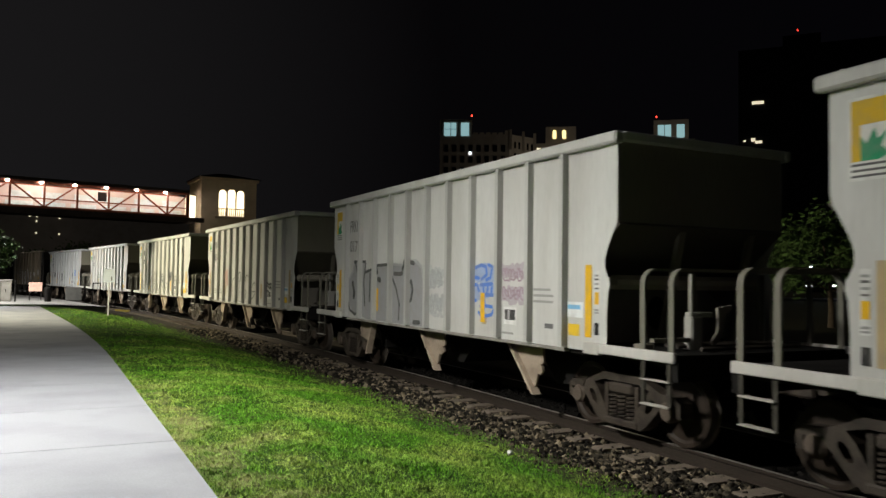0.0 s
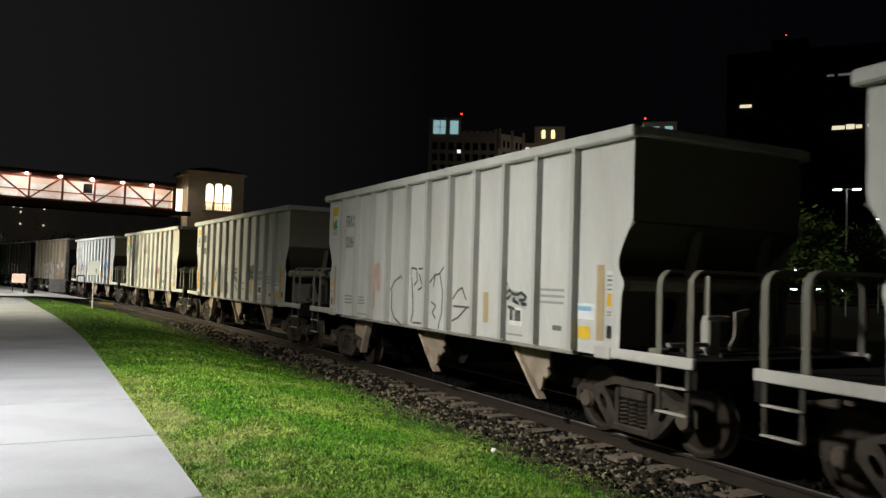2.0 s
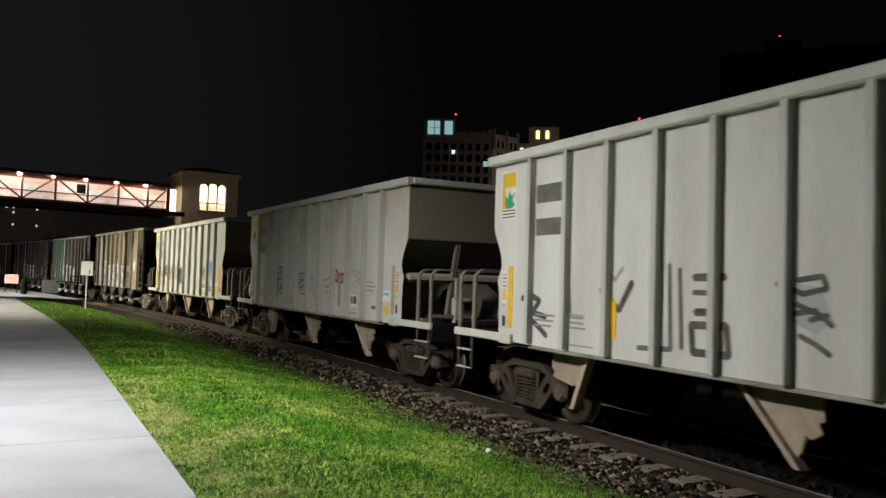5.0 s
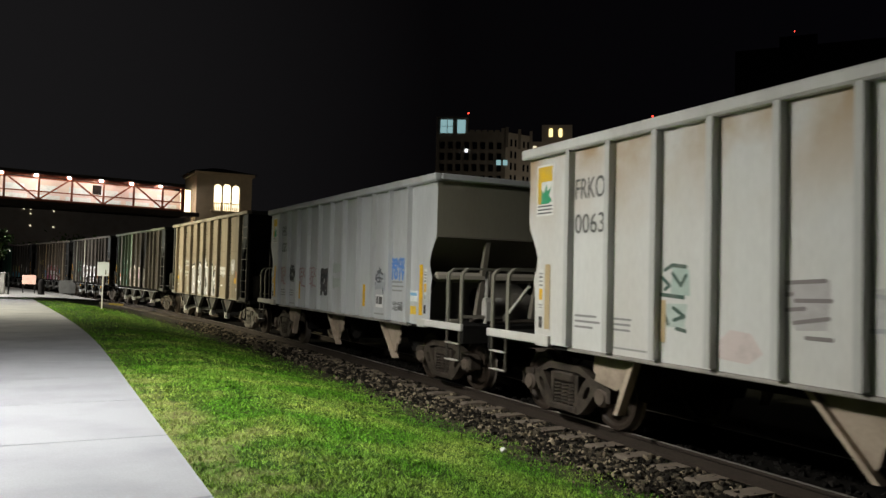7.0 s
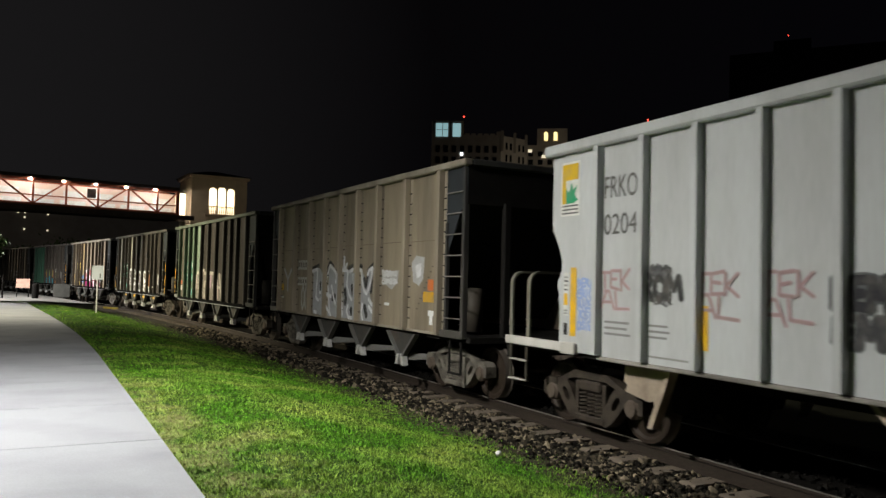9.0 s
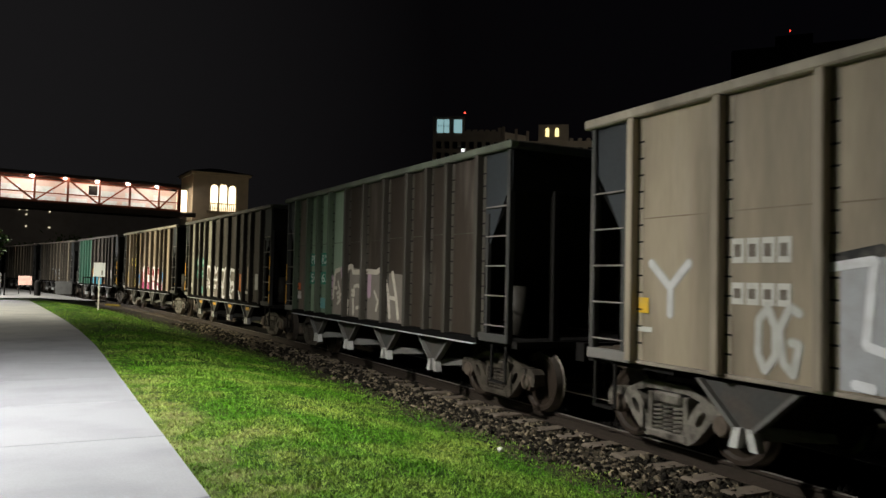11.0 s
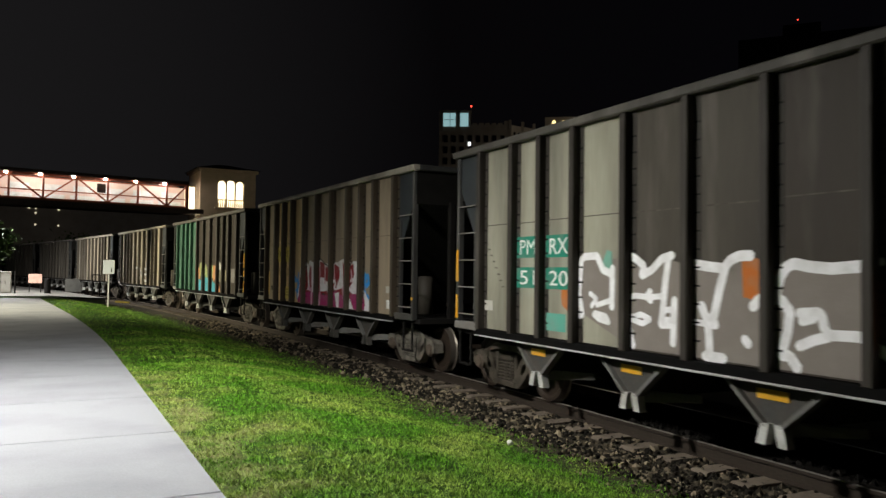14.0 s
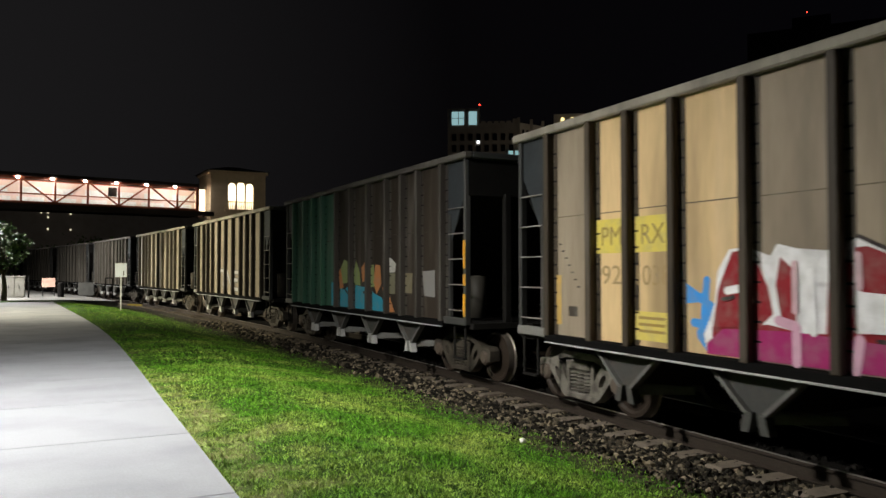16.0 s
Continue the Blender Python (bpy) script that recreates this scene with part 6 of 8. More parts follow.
for a, b, z0, col, sd in ((4.32, 3.74, 2.22, (0.38, 0.26, 0.26), 31), (2.66, 2.04, 2.2, (0.36, 0.25, 0.25), 32), (1.80, 1.16, 2.2, (0.37, 0.25, 0.255), 33)):
    throw_up(c5, "TEK", (a, z0, b, z0 - 0.25), sd, 0.032, col, tuple(min(1, v + 0.12) for v in col))
    throw_up(c5, "AL", (a, z0 - 0.26, b, z0 - 0.5), sd + 10, 0.032, col, tuple(min(1, v + 0.14) for v in col))
throw_up(c5, "ROM", (3.56, 2.15, 2.88, 1.88), 34, 0.06, (0.04, 0.04, 0.04), (0.16, 0.17, 0.17))
scrawl(c5, (3.40, 2.30, 3.0, 1.75), 35, 0.03, (0.08, 0.08, 0.08))
throw_up(c5, "NEMS", (0.98, 2.13, 0.28, 1.86), 36, 0.09, (0.03, 0.03, 0.035), (0.10, 0.11, 0.11))
throw_up(c5, "EMB", (0.98, 1.80, 0.28, 1.54), 37, 0.08, (0.05, 0.05, 0.055), (0.14, 0.15, 0.15))
scrawl(c5, (0.02, 2.35, -0.70, 1.66), 38, 0.09, (0.40, 0.44, 0.40))
strokes_part(c5, [[(-2.52, 1.94), (-2.82, 1.99), (-3.05, 1.96)], [(-2.7, 2.02), (-2.87, 2.12), (-3.05, 2.06)], [(-2.87, 2.21), (-2.88, 1.86)], [(-2.75, 2.11), (-2.96, 2.16)], [(-2.49, 1.83), (-2.73, 1.87)], [(-2.94, 1.93), (-3.06, 1.78), (-3.09, 1.66)], [(-2.67, 1.98), (-2.79, 1.9), (-2.97, 1.88), (-2.82, 1.82)]], 0.045, (0.10, 0.11, 0.12), 0.004)
scrawl(c5, (-2.60, 2.10, -3.20, 1.72), 39, 0.10, (0.36, 0.38, 0.40), 6, 0.0028)
throw_up(c5, "SENOZ", (-3.46, 2.38, -4.12, 2.20), 40, 0.05, (0.12, 0.26, 0.62), (0.24, 0.37, 0.62))
throw_up(c5, "JOIY", (-3.46, 2.16, -4.12, 1.98), 41, 0.05, (0.12, 0.26, 0.62), (0.24, 0.37, 0.62))
scrawl(c5, (-3.55, 1.52, -4.08, 1.32), 42, 0.02, (0.12, 0.12, 0.12))
for k in range(5):
    strokes_part(c5, word_lines("NERIO"[k:] + "SHEN"[:k], 4.80, 2.10 - 0.14 * k, 4.40, 1.99 - 0.14 * k, 43 + k, 0.12), 0.035, (0.27, 0.35, 0.58), 0.004)
fill_part(c5, [(4.82, 2.12), (4.60, 2.06), (4.38, 2.10), (4.40, 1.40), (4.62, 1.44), (4.80, 1.38)], (0.46, 0.50, 0.57), 0.0025)
c6, c7, c8, c9, c10, c11, c12 = (CARS[i][0] for i in range(6, 13))
# tan car: silver letters with black edges
BLOB6 = [(2.29, 2.21), (1.68, 2.29), (1.14, 2.1), (0.86, 2.35), (0.38, 2.16), (-0.34, 2.24), (-1.14, 2.27), (-1.43, 1.89), (-1.54, 2.24), (-1.8, 2.3), (-1.76, 1.98), (-1.6, 1.71), (-1.89, 1.33), (-1.92, 1.12), (-1.23, 1.115), (2.05, 1.115)]
fill_part(c6, BLOB6, (0.38, 0.39, 0.41), 0.004)
CHROME = (0.74, 0.75, 0.77)
strokes_part(c6, [[(2.25, 2.19), (2.26, 1.6), (2.24, 1.18)], [(2.17, 2.25), (1.64, 2.34)], [(1.07, 2.21), (0.86, 2.41), (0.6, 2.3)], [(0.44, 2.21), (0.09, 2.31)], [(-0.36, 2.27), (-0.79, 2.34), (-1.16, 2.3)], [(-1.3, 2.04), (-1.40, 1.86), (-1.49, 2.1)], [(-1.49, 2.21), (-1.82, 2.35)], [(-1.80, 2.05), (-1.68, 1.75)]], 0.11, (0.02, 0.02, 0.02), 0.008)
strokes_part(c6, [[(-0.17, 1.78), (-0.24, 1.57), (-0.19, 1.45)], [(-0.59, 1.87), (-0.67, 1.67)], [(-0.78, 1.72), (-1.0, 1.66), (-0.79, 1.58)], [(-1.36, 1.44), (-1.47, 1.23)], [(-0.57, 1.35), (-0.63, 1.19)], [(1.5, 1.9), (1.38, 1.55)], [(0.65, 1.55), (0.42, 1.6)]], 0.15, (0.02, 0.022, 0.022), 0.008)
strokes_part(c6, [[(2.17, 2.19), (1.72, 2.25), (1.76, 1.9), (1.8, 1.52), (1.6, 1.47)], [(1.09, 1.83), (1.06, 2.01), (0.89, 2.28), (0.83, 2.34), (0.51, 2.21), (0.37, 2.11), (0.43, 1.93)], [(0.94, 1.83), (0.86, 1.47), (0.77, 1.15)], [(0.7, 1.85), (0.55, 1.58), (0.41, 1.41)], [(0.36, 2.17), (0.09, 2.21), (-0.22, 2.23), (-0.34, 2.19), (-0.31, 2.03), (-0.29, 1.86)], [(0.04, 1.85), (0.0, 1.52), (-0.06, 1.15)]], 0.085, CHROME, 0.013)
strokes_part(c6, [[(-0.44, 2.19), (-0.65, 2.24), (-1.14, 2.22), (-1.2, 1.96), (-1.3, 1.78), (-1.46, 1.71), (-1.57, 1.82), (-1.69, 2.05), (-1.75, 2.27), (-1.56, 2.21), (-1.49, 2.12)], [(-0.66, 2.11), (-0.75, 1.88), (-0.72, 1.64)], [(-0.32, 1.86), (-0.44, 1.66), (-0.62, 1.55)], [(-0.4, 1.42), (-0.31, 1.29), (-0.43, 1.15), (-0.78, 1.14)], [(-0.76, 1.5), (-0.85, 1.33), (-0.96, 1.27)], [(-1.24, 1.49), (-1.19, 1.28), (-1.28, 1.15)]], 0.085, CHROME, 0.013)
strokes_part(c6, [[(-1.58, 1.6), (-1.82, 1.47), (-1.90, 1.37)], [(-1.6, 1.45), (-1.85, 1.3)], [(1.53, 1.67), (1.08, 1.64), (0.69, 1.59)], [(1.39, 1.93), (1.27, 1.73)], [(1.45, 1.52), (1.03, 1.33), (0.7, 1.15)], [(1.2, 1.58), (1.1, 1.2)], [(1.91, 1.18), (1.72, 1.16)], [(0.13, 2.43), (0.0, 2.24)], [(-0.12, 2.53), (-0.1, 2.26)], [(-0.3, 2.37), (-0.13, 2.24)]], 0.09, CHROME, 0.0185)
fill_part(c6, [(-2.18, 2.24), (-2.6, 2.20), (-3.05, 2.22), (-3.0, 1.98), (-2.72, 1.82), (-2.40, 1.94), (-2.24, 2.04)], (0.44, 0.43, 0.41), 0.004)
scrawl(c6, (-2.25, 2.22, -3.0, 1.92), 52, 0.07, (0.66, 0.66, 0.66), 8, 0.007)
fill_part(c6, [(-3.62, 2.36), (-3.8, 2.50), (-4.16, 2.46), (-4.12, 2.06), (-3.95, 1.92), (-3.70, 2.0)], (0.46, 0.46, 0.455), 0.004)
fill_part(c6, [(-3.78, 2.30), (-4.02, 2.36), (-4.04, 2.12), (-3.86, 2.06)], (0.70, 0.70, 0.71), 0.0065)
for y in (-0.98, 0.06, 1.09):
    bm = bmn()
    box(bm, -HW - 0.1275, -HW - 0.1258, y - 0.04, y + 0.04, 1.12, 2.16)
    part("graffiti", bm, M_MARK, c6, color=(0.40, 0.41, 0.42))
throw_up(c6, "Y", (4.55, 2.22, 3.92, 1.60), 54, 0.08, (0.5, 0.5, 0.5), (0.35, 0.34, 0.32))
throw_up(c6, "OG", (3.0, 1.85, 2.46, 1.20), 55, 0.07, (0.45, 0.45, 0.42), (0.32, 0.3, 0.26))
for b_, col in (((-4.33, 2.05, -4.55, 1.84), (0.62, 0.16, 0.04)), ((-4.15, 1.82, -4.57, 1.63), (0.62, 0.35, 0.02)), ((-4.36, 1.48, -4.58, 1.38), WHITE_P), ((-4.42, 1.38, -4.54, 1.22), WHITE_P), ((-2.40, 1.56, -2.64, 1.50), WHITE_P), ((4.82, 1.84, 4.56, 1.66), (0.62, 0.38, 0.02)), ((4.80, 1.50, 4.50, 1.44), (0.5, 0.5, 0.46))):
    decal_rect(c6, *b_, col, 0.012, "plate")
for z0, z1 in ((2.49, 2.24), (2.04, 1.82)):
    for k in range(4):
        decal_rect(c6, 3.30 - 0.19 * k, z0, 3.30 - 0.19 * k - 0.16, z1, (0.50, 0.49, 0.45), 0.006)
        decal_rect(c6, 3.27 - 0.19 * k, z0 - 0.06, 3.27 - 0.19 * k - 0.09, z1 + 0.06, (0.12, 0.10, 0.08), 0.009)
for k in range(9):
    decal_rect(c6, -4.45 + 0.075 * k, 2.30 - 0.10 * k, -4.50 + 0.075 * k - 0.03, 2.28 - 0.10 * k, (0.10, 0.08, 0.06), 0.005, "grab_mark")
# green and brown car
for body, y0, z0, y1, z1 in (("PM", 3.70, 2.56, 3.09, 2.24), ("RX", 2.90, 2.56, 2.27, 2.24), ("50", 3.70, 2.10, 3.09, 1.79), ("65", 2.90, 2.10, 2.27, 1.79)):
    for car, num in ((c7, body), (c8, {"50": "51", "65": "20"}.get(body, body))):
        decal_rect(car, y0, z0, y1, z1, (0.014, 0.20, 0.135), 0.004, "number_panel")
        decal_text(car, num, y0 - 0.09, z0 - 0.05, y1 + 0.09, z1 + 0.05, (0.70, 0.74, 0.70), 0.007)
CREAM7 = (0.54, 0.49, 0.41)
fill_part(c7, [(2.2, 1.11), (2.02, 1.6), (1.92, 2.1), (1.4, 2.15), (1.14, 2.05), (1.0, 2.2), (0.7, 2.16), (0.1, 2.06), (-0.3, 2.14), (-2.0, 2.05), (-1.9, 1.11)], (0.19, 0.165, 0.14), 0.003)
strokes_part(c7, [[(2.08, 1.49), (2.07, 1.74), (2.06, 1.96)], [(2.41, 1.6), (2.41, 1.34), (2.36, 1.15)], [(1.46, 2.14), (1.34, 2.09), (1.38, 1.98)], [(1.3, 2.01), (1.29, 1.84)], [(-0.22, 2.03), (-0.2, 1.61)]], 0.20, (0.44, 0.30, 0.38), 0.005)
strokes_part(c7, [[(1.96, 1.5), (1.93, 1.75), (1.89, 2.0), (1.82, 2.12), (1.69, 2.14), (1.56, 2.16)], [(1.09, 2.01), (1.04, 2.18), (0.89, 2.23), (0.77, 2.22), (0.73, 2.1), (0.5, 2.1), (0.21, 2.1), (0.13, 2.03)], [(0.01, 2.08), (-0.06, 2.12), (-0.6, 2.1), (-0.9, 2.2), (-1.0, 1.9)], [(1.02, 1.47), (1.04, 1.16)], [(0.69, 1.49), (0.66, 1.17)], [(-1.3, 1.2), (-1.2, 1.7), (-1.0, 2.1)], [(-1.4, 2.1), (-1.6, 1.6), (-1.7, 1.2)]], 0.11, CREAM7, 0.009)
strokes_part(c7, [[(2.15, 1.43), (2.18, 1.15)], [(1.67, 1.88), (1.59, 1.76), (1.53, 1.65), (1.72, 1.59)], [(1.9, 1.73), (1.72, 1.72)], [(1.67, 1.5), (1.53, 1.52), (1.49, 1.45), (1.67, 1.36)], [(1.53, 1.57), (1.37, 1.59)], [(0.62, 1.6), (0.64, 1.78), (0.44, 1.81), (0.31, 1.77), (0.3, 1.6)], [(0.78, 1.69), (0.62, 1.67)], [(0.78, 1.59), (0.61, 1.59)], [(0.31, 1.62), (0.19, 1.6)], [(0.5, 1.31), (0.29, 1.34)], [(-0.5, 1.7), (-0.7, 1.5), (-0.6, 1.3)], [(-1.3, 1.6), (-1.55, 1.58)]], 0.08, CREAM7, 0.009)
decal_rect(c7, 4.70, 1.79, 4.46, 1.62, (0.55, 0.12, 0.03), 0.006, "plate")
decal_rect(c7, 4.70, 1.58, 4.40, 1.38, (0.6, 0.58, 0.55), 0.006, "plate")
decal_rect(c7, 2.88, 1.46, 2.30, 1.20, (0.12, 0.30, 0.30), 0.004)
# white outlined letters
ORANGE8 = (0.45, 0.13, 0.02)
fill_part(c8, [(2.52, 1.72), (2.46, 1.92), (2.30, 2.14), (2.0, 2.14), (2.0, 1.50), (2.36, 1.50), (2.50, 1.58)], ORANGE8, 0.004)
fill_part(c8, [(-0.72, 1.80), (-0.70, 2.16), (-0.86, 2.20), (-1.12, 2.12), (-1.16, 1.84), (-0.95, 1.76)], ORANGE8, 0.0085)
fill_part(c8, [(-2.05, 1.45), (-2.05, 2.0), (-2.5, 1.98), (-2.86, 1.85), (-2.86, 1.52), (-2.5, 1.40)], ORANGE8, 0.004)
fill_part(c8, [(1.62, 2.10), (1.50, 2.32), (1.40, 2.30), (1.38, 2.05)], (0.16, 0.36, 0.28), 0.0085)
fill_part(c8, [(2.05, 1.5), (2.05, 2.2), (1.7, 2.22), (1.4, 2.05), (1.18, 2.2), (0.8, 2.08), (0.35, 2.2), (0.1, 2.12), (-0.5, 2.1), (-0.8, 2.2), (-0.95, 1.8), (-1.2, 2.1), (-2.05, 2.08), (-2.05, 1.12), (1.0, 1.12)], (0.20, 0.175, 0.155), 0.0065)
WHITE8 = (0.80, 0.80, 0.82)
strokes_part(c8, [[(2.32, 1.45), (2.01, 1.47), (2.09, 1.75), (2.04, 2.19), (1.97, 2.24), (1.7, 2.25)], [(1.7, 2.25), (1.58, 2.07), (1.38, 2.01)], [(1.38, 2.1), (1.39, 1.59)], [(1.19, 2.25), (0.97, 2.22), (0.79, 2.12), (0.83, 2.0), (0.65, 2.07), (0.48, 2.2), (0.3, 2.24)], [(0.37, 2.2), (0.42, 1.93), (0.46, 1.57), (0.49, 1.44), (0.27, 1.46)], [(0.27, 1.74), (0.29, 1.23)], [(1.19, 1.55), (1.07, 1.4), (0.98, 1.15)]], 0.10, WHITE8, 0.010)
strokes_part(c8, [[(0.08, 2.15), (-0.24, 2.11), (-0.47, 2.09), (-0.56, 2.18), (-0.68, 2.22), (-0.83, 2.22)], [(-0.49, 2.12), (-0.41, 1.89), (-0.33, 1.59), (-0.25, 1.46), (-0.27, 1.16)], [(-0.14, 1.7), (-0.2, 1.58), (-0.36, 1.49)], [(-0.19, 1.15), (-0.47, 1.15)], [(-1.13, 1.85), (-1.18, 2.01), (-1.24, 2.1), (-1.34, 2.14), (-1.49, 2.11), (-1.73, 2.09), (-2.02, 2.11), (-2.2, 2.15)], [(-0.84, 1.7), (-0.92, 1.78), (-1.03, 1.81), (-1.19, 1.79), (-1.29, 1.68), (-1.26, 1.48), (-1.2, 1.3)], [(-1.18, 1.26), (-1.29, 1.26), (-1.38, 1.15)]], 0.11, WHITE8, 0.010)
strokes_part(c8, [[(-1.39, 1.67), (-1.61, 1.69), (-1.64, 1.65), (-1.67, 1.54), (-1.72, 1.49), (-2.02, 1.5)], [(-1.39, 1.36), (-1.55, 1.43), (-1.72, 1.48)], [(-1.42, 1.6), (-1.56, 1.64)], [(-0.74, 1.38), (-0.8, 1.32)], [(-2.02, 1.5), (-2.3, 1.35), (-2.45, 1.15)]], 0.10, WHITE8, 0.0135)
strokes_part(c8, [[(1.84, 1.76), (1.7, 1.69), (1.81, 1.59)], [(1.7, 1.61), (1.42, 1.68)], [(1.77, 1.49), (1.65, 1.43), (1.44, 1.4), (1.51, 1.48), (1.74, 1.51)], [(1.2, 1.68), (0.95, 1.76), (0.75, 1.75), (0.67, 1.83), (0.65, 1.7), (0.75, 1.75)], [(0.65, 1.75), (0.46, 1.77)], [(1.01, 1.49), (0.84, 1.54), (0.67, 1.49), (0.8, 1.43), (1.01, 1.47)], [(0.4, 1.61), (0.26, 1.63), (0.26, 1.5), (0.4, 1.5)], [(0.13, 1.51), (-0.16, 1.5), (-0.36, 1.48)]], 0.07, WHITE8, 0.0135)
for b_, col in (((-4.06, 2.0, -4.62, 1.5), (0.42, 0.42, 0.41)), ((-4.40, 1.46, -4.62, 1.28), (0.45, 0.08, 0.05)), ((-3.22, 2.22, -3.40, 1.52), (0.34, 0.27, 0.20)), ((-2.98, 1.42, -3.62, 1.34), (0.45, 0.43, 0.40)), ((4.70, 1.56, 4.44, 1.40), (0.5, 0.48, 0.44)), ((2.88, 1.45, 2.40, 1.20), (0.10, 0.34, 0.27))):
    decal_rect(c8, *b_, col, 0.005, "plate")
# red piece on the tan and yellow car
strokes_part(c9, [[(2.08, 2.05), (2.15, 1.83), (1.95, 1.7)], [(2.24, 1.67), (1.69, 1.73)], [(2.03, 1.83), (1.61, 1.62), (1.81, 1.31), (1.64, 1.15)], [(1.91, 1.44), (1.53, 1.41)], [(1.69, 1.92), (1.74, 1.49)]], 0.1, (0.05, 0.28, 0.7), 0.004)
strokes_part(c9, [[(-3.01, 1.88), (-3.14, 1.93), (-3.13, 1.75), (-3.07, 1.61), (-3.22, 1.42)], [(-3.17, 1.86), (-3.31, 1.9), (-3.37, 1.75), (-3.22, 1.67)], [(-3.12, 1.42), (-3.35, 1.42)]], 0.13, (0.04, 0.30, 0.72), 0.004)
fill_part(c9, [(1.58, 1.65), (1.53, 2.01), (1.36, 2.24), (1.11, 2.26), (0.92, 2.12), (0.82, 2.16), (0.73, 2.28), (0.52, 2.23), (0.27, 2.07), (0.16, 2.2), (-0.15, 2.31), (-0.39, 2.2), (-0.79, 2.1), (-0.91, 2.15), (-1.25, 2.22), (-1.5, 2.13), (-1.63, 2.04), (-1.66, 2.27), (-1.78, 2.29), (-1.99, 2.2), (-2.05, 2.09), (-2.16, 2.16), (-2.44, 2.23), (-2.73, 2.23), (-2.73, 1.96), (-2.61, 1.73), (-2.53, 1.62), (-2.71, 1.56), (-2.83, 1.65), (-2.94, 1.59), (-3.15, 1.54), (-3.39, 1.33), (-3.39, 1.115), (1.69, 1.115), (1.74, 1.31)], (0.78, 0.77, 0.78), 0.005)
fill_part(c9, [(1.32, 2.21), (1.14, 2.23), (0.96, 2.05), (0.85, 1.85), (0.79, 1.59), (1.07, 1.35), (1.61, 1.35), (1.51, 1.84)], (0.25, 0.012, 0.02), 0.009)
fill_part(c9, [(0.7, 2.15), (0.56, 2.04), (0.51, 1.48), (0.68, 1.52), (0.76, 1.85)], (0.25, 0.012, 0.02), 0.009)
fill_part(c9, [(-0.12, 2.22), (-0.24, 2.23), (-0.56, 2.11), (-0.91, 2.04), (-0.95, 1.72), (-0.62, 1.73), (-0.15, 1.84)], (0.25, 0.012, 0.02), 0.009)
fill_part(c9, [(0.15, 2.09), (-0.08, 2.09), (-0.11, 1.42), (0.19, 1.4)], (0.25, 0.012, 0.02), 0.009)
fill_part(c9, [(-0.91, 2.1), (-1.25, 2.16), (-1.5, 2.09), (-1.57, 1.95), (-1.51, 1.75), (-1.33, 1.58), (-0.91, 1.54)], (0.25, 0.012, 0.02), 0.009)
fill_part(c9, [(-1.75, 2.22), (-1.83, 2.13), (-1.9, 1.89), (-1.93, 1.61), (-1.79, 1.66)], (0.25, 0.012, 0.02), 0.009)
fill_part(c9, [(-2.14, 2.08), (-2.44, 2.18), (-2.5, 1.9), (-2.41, 1.72), (-2.21, 1.6), (-2.07, 1.6)], (0.25, 0.012, 0.02), 0.009)
fill_part(c9, [(1.61, 1.41), (0.85, 1.48), (0.43, 1.42), (-0.15, 1.42), (-0.89, 1.51), (-1.35, 1.53), (-1.68, 1.58), (-2.12, 1.57), (-2.4, 1.51), (-2.65, 1.49), (-2.85, 1.55), (-3.12, 1.37), (-3.18, 1.23), (-3.01, 1.115), (-2.27, 1.115), (-2.11, 1.28), (-1.49, 1.16), (1.61, 1.115)], (0.25, 0.012, 0.02), 0.009)
fill_part(c9, [(1.69, 1.23), (1.45, 1.4), (0.56, 1.43), (-0.15, 1.38), (-0.5, 1.38), (-0.89, 1.39), (-1.1, 1.47), (-1.3, 1.51), (-1.72, 1.41), (-1.99, 1.33), (-2.07, 1.115), (-0.67, 1.115), (1.69, 1.115)], (0.34, 0.02, 0.13), 0.0125)
fill_part(c9, [(-2.21, 1.41), (-2.51, 1.48), (-2.84, 1.45), (-3.14, 1.36), (-3.12, 1.14), (-2.94, 1.115), (-2.51, 1.115), (-2.4, 1.24)], (0.34, 0.02, 0.13), 0.0125)
fill_part(c9, [(-0.17, 1.83), (-0.47, 1.81), (-0.48, 1.47), (-0.17, 1.47)], (0.8, 0.79, 0.8), 0.016)
fill_part(c9, [(-0.65, 1.73), (-0.85, 1.72), (-0.87, 1.37), (-0.74, 1.38)], (0.8, 0.79, 0.8), 0.016)
fill_part(c9, [(-1.23, 1.44), (-1.54, 1.49), (-1.52, 1.23), (-1.53, 1.115), (-1.37, 1.115), (-1.3, 1.31)], (0.8, 0.79, 0.8), 0.016)
fill_part(c9, [(-2.18, 1.33), (-2.28, 1.35), (-2.4, 1.21), (-2.49, 1.115), (-2.16, 1.115)], (0.8, 0.79, 0.8), 0.016)
fill_part(c9, [(-2.54, 2.16), (-2.73, 2.21), (-2.71, 1.95), (-2.55, 1.74), (-2.38, 1.63), (-2.18, 1.59), (-2.44, 1.75), (-2.52, 1.96)], (0.8, 0.79, 0.8), 0.016)
strokes_part(c9, [[(0.87, 2.09), (0.79, 1.85), (0.73, 1.53)], [(0.35, 2.01), (0.32, 1.43)], [(1.4, 1.8), (1.17, 1.84), (1.05, 1.72), (1.11, 1.61)], [(-1.15, 1.73), (-1.22, 1.76), (-1.3, 1.69), (-1.2, 1.58)], [(-1.61, 2.02), (-1.61, 1.81), (-1.4, 1.6)], [(-1.97, 2.02), (-1.96, 1.59)], [(-2.3, 1.78), (-2.44, 1.8)], [(-2.21, 1.58), (-2.44, 1.51), (-2.66, 1.52), (-2.81, 1.62)]], 0.085, (0.8, 0.79, 0.8), 0.016)
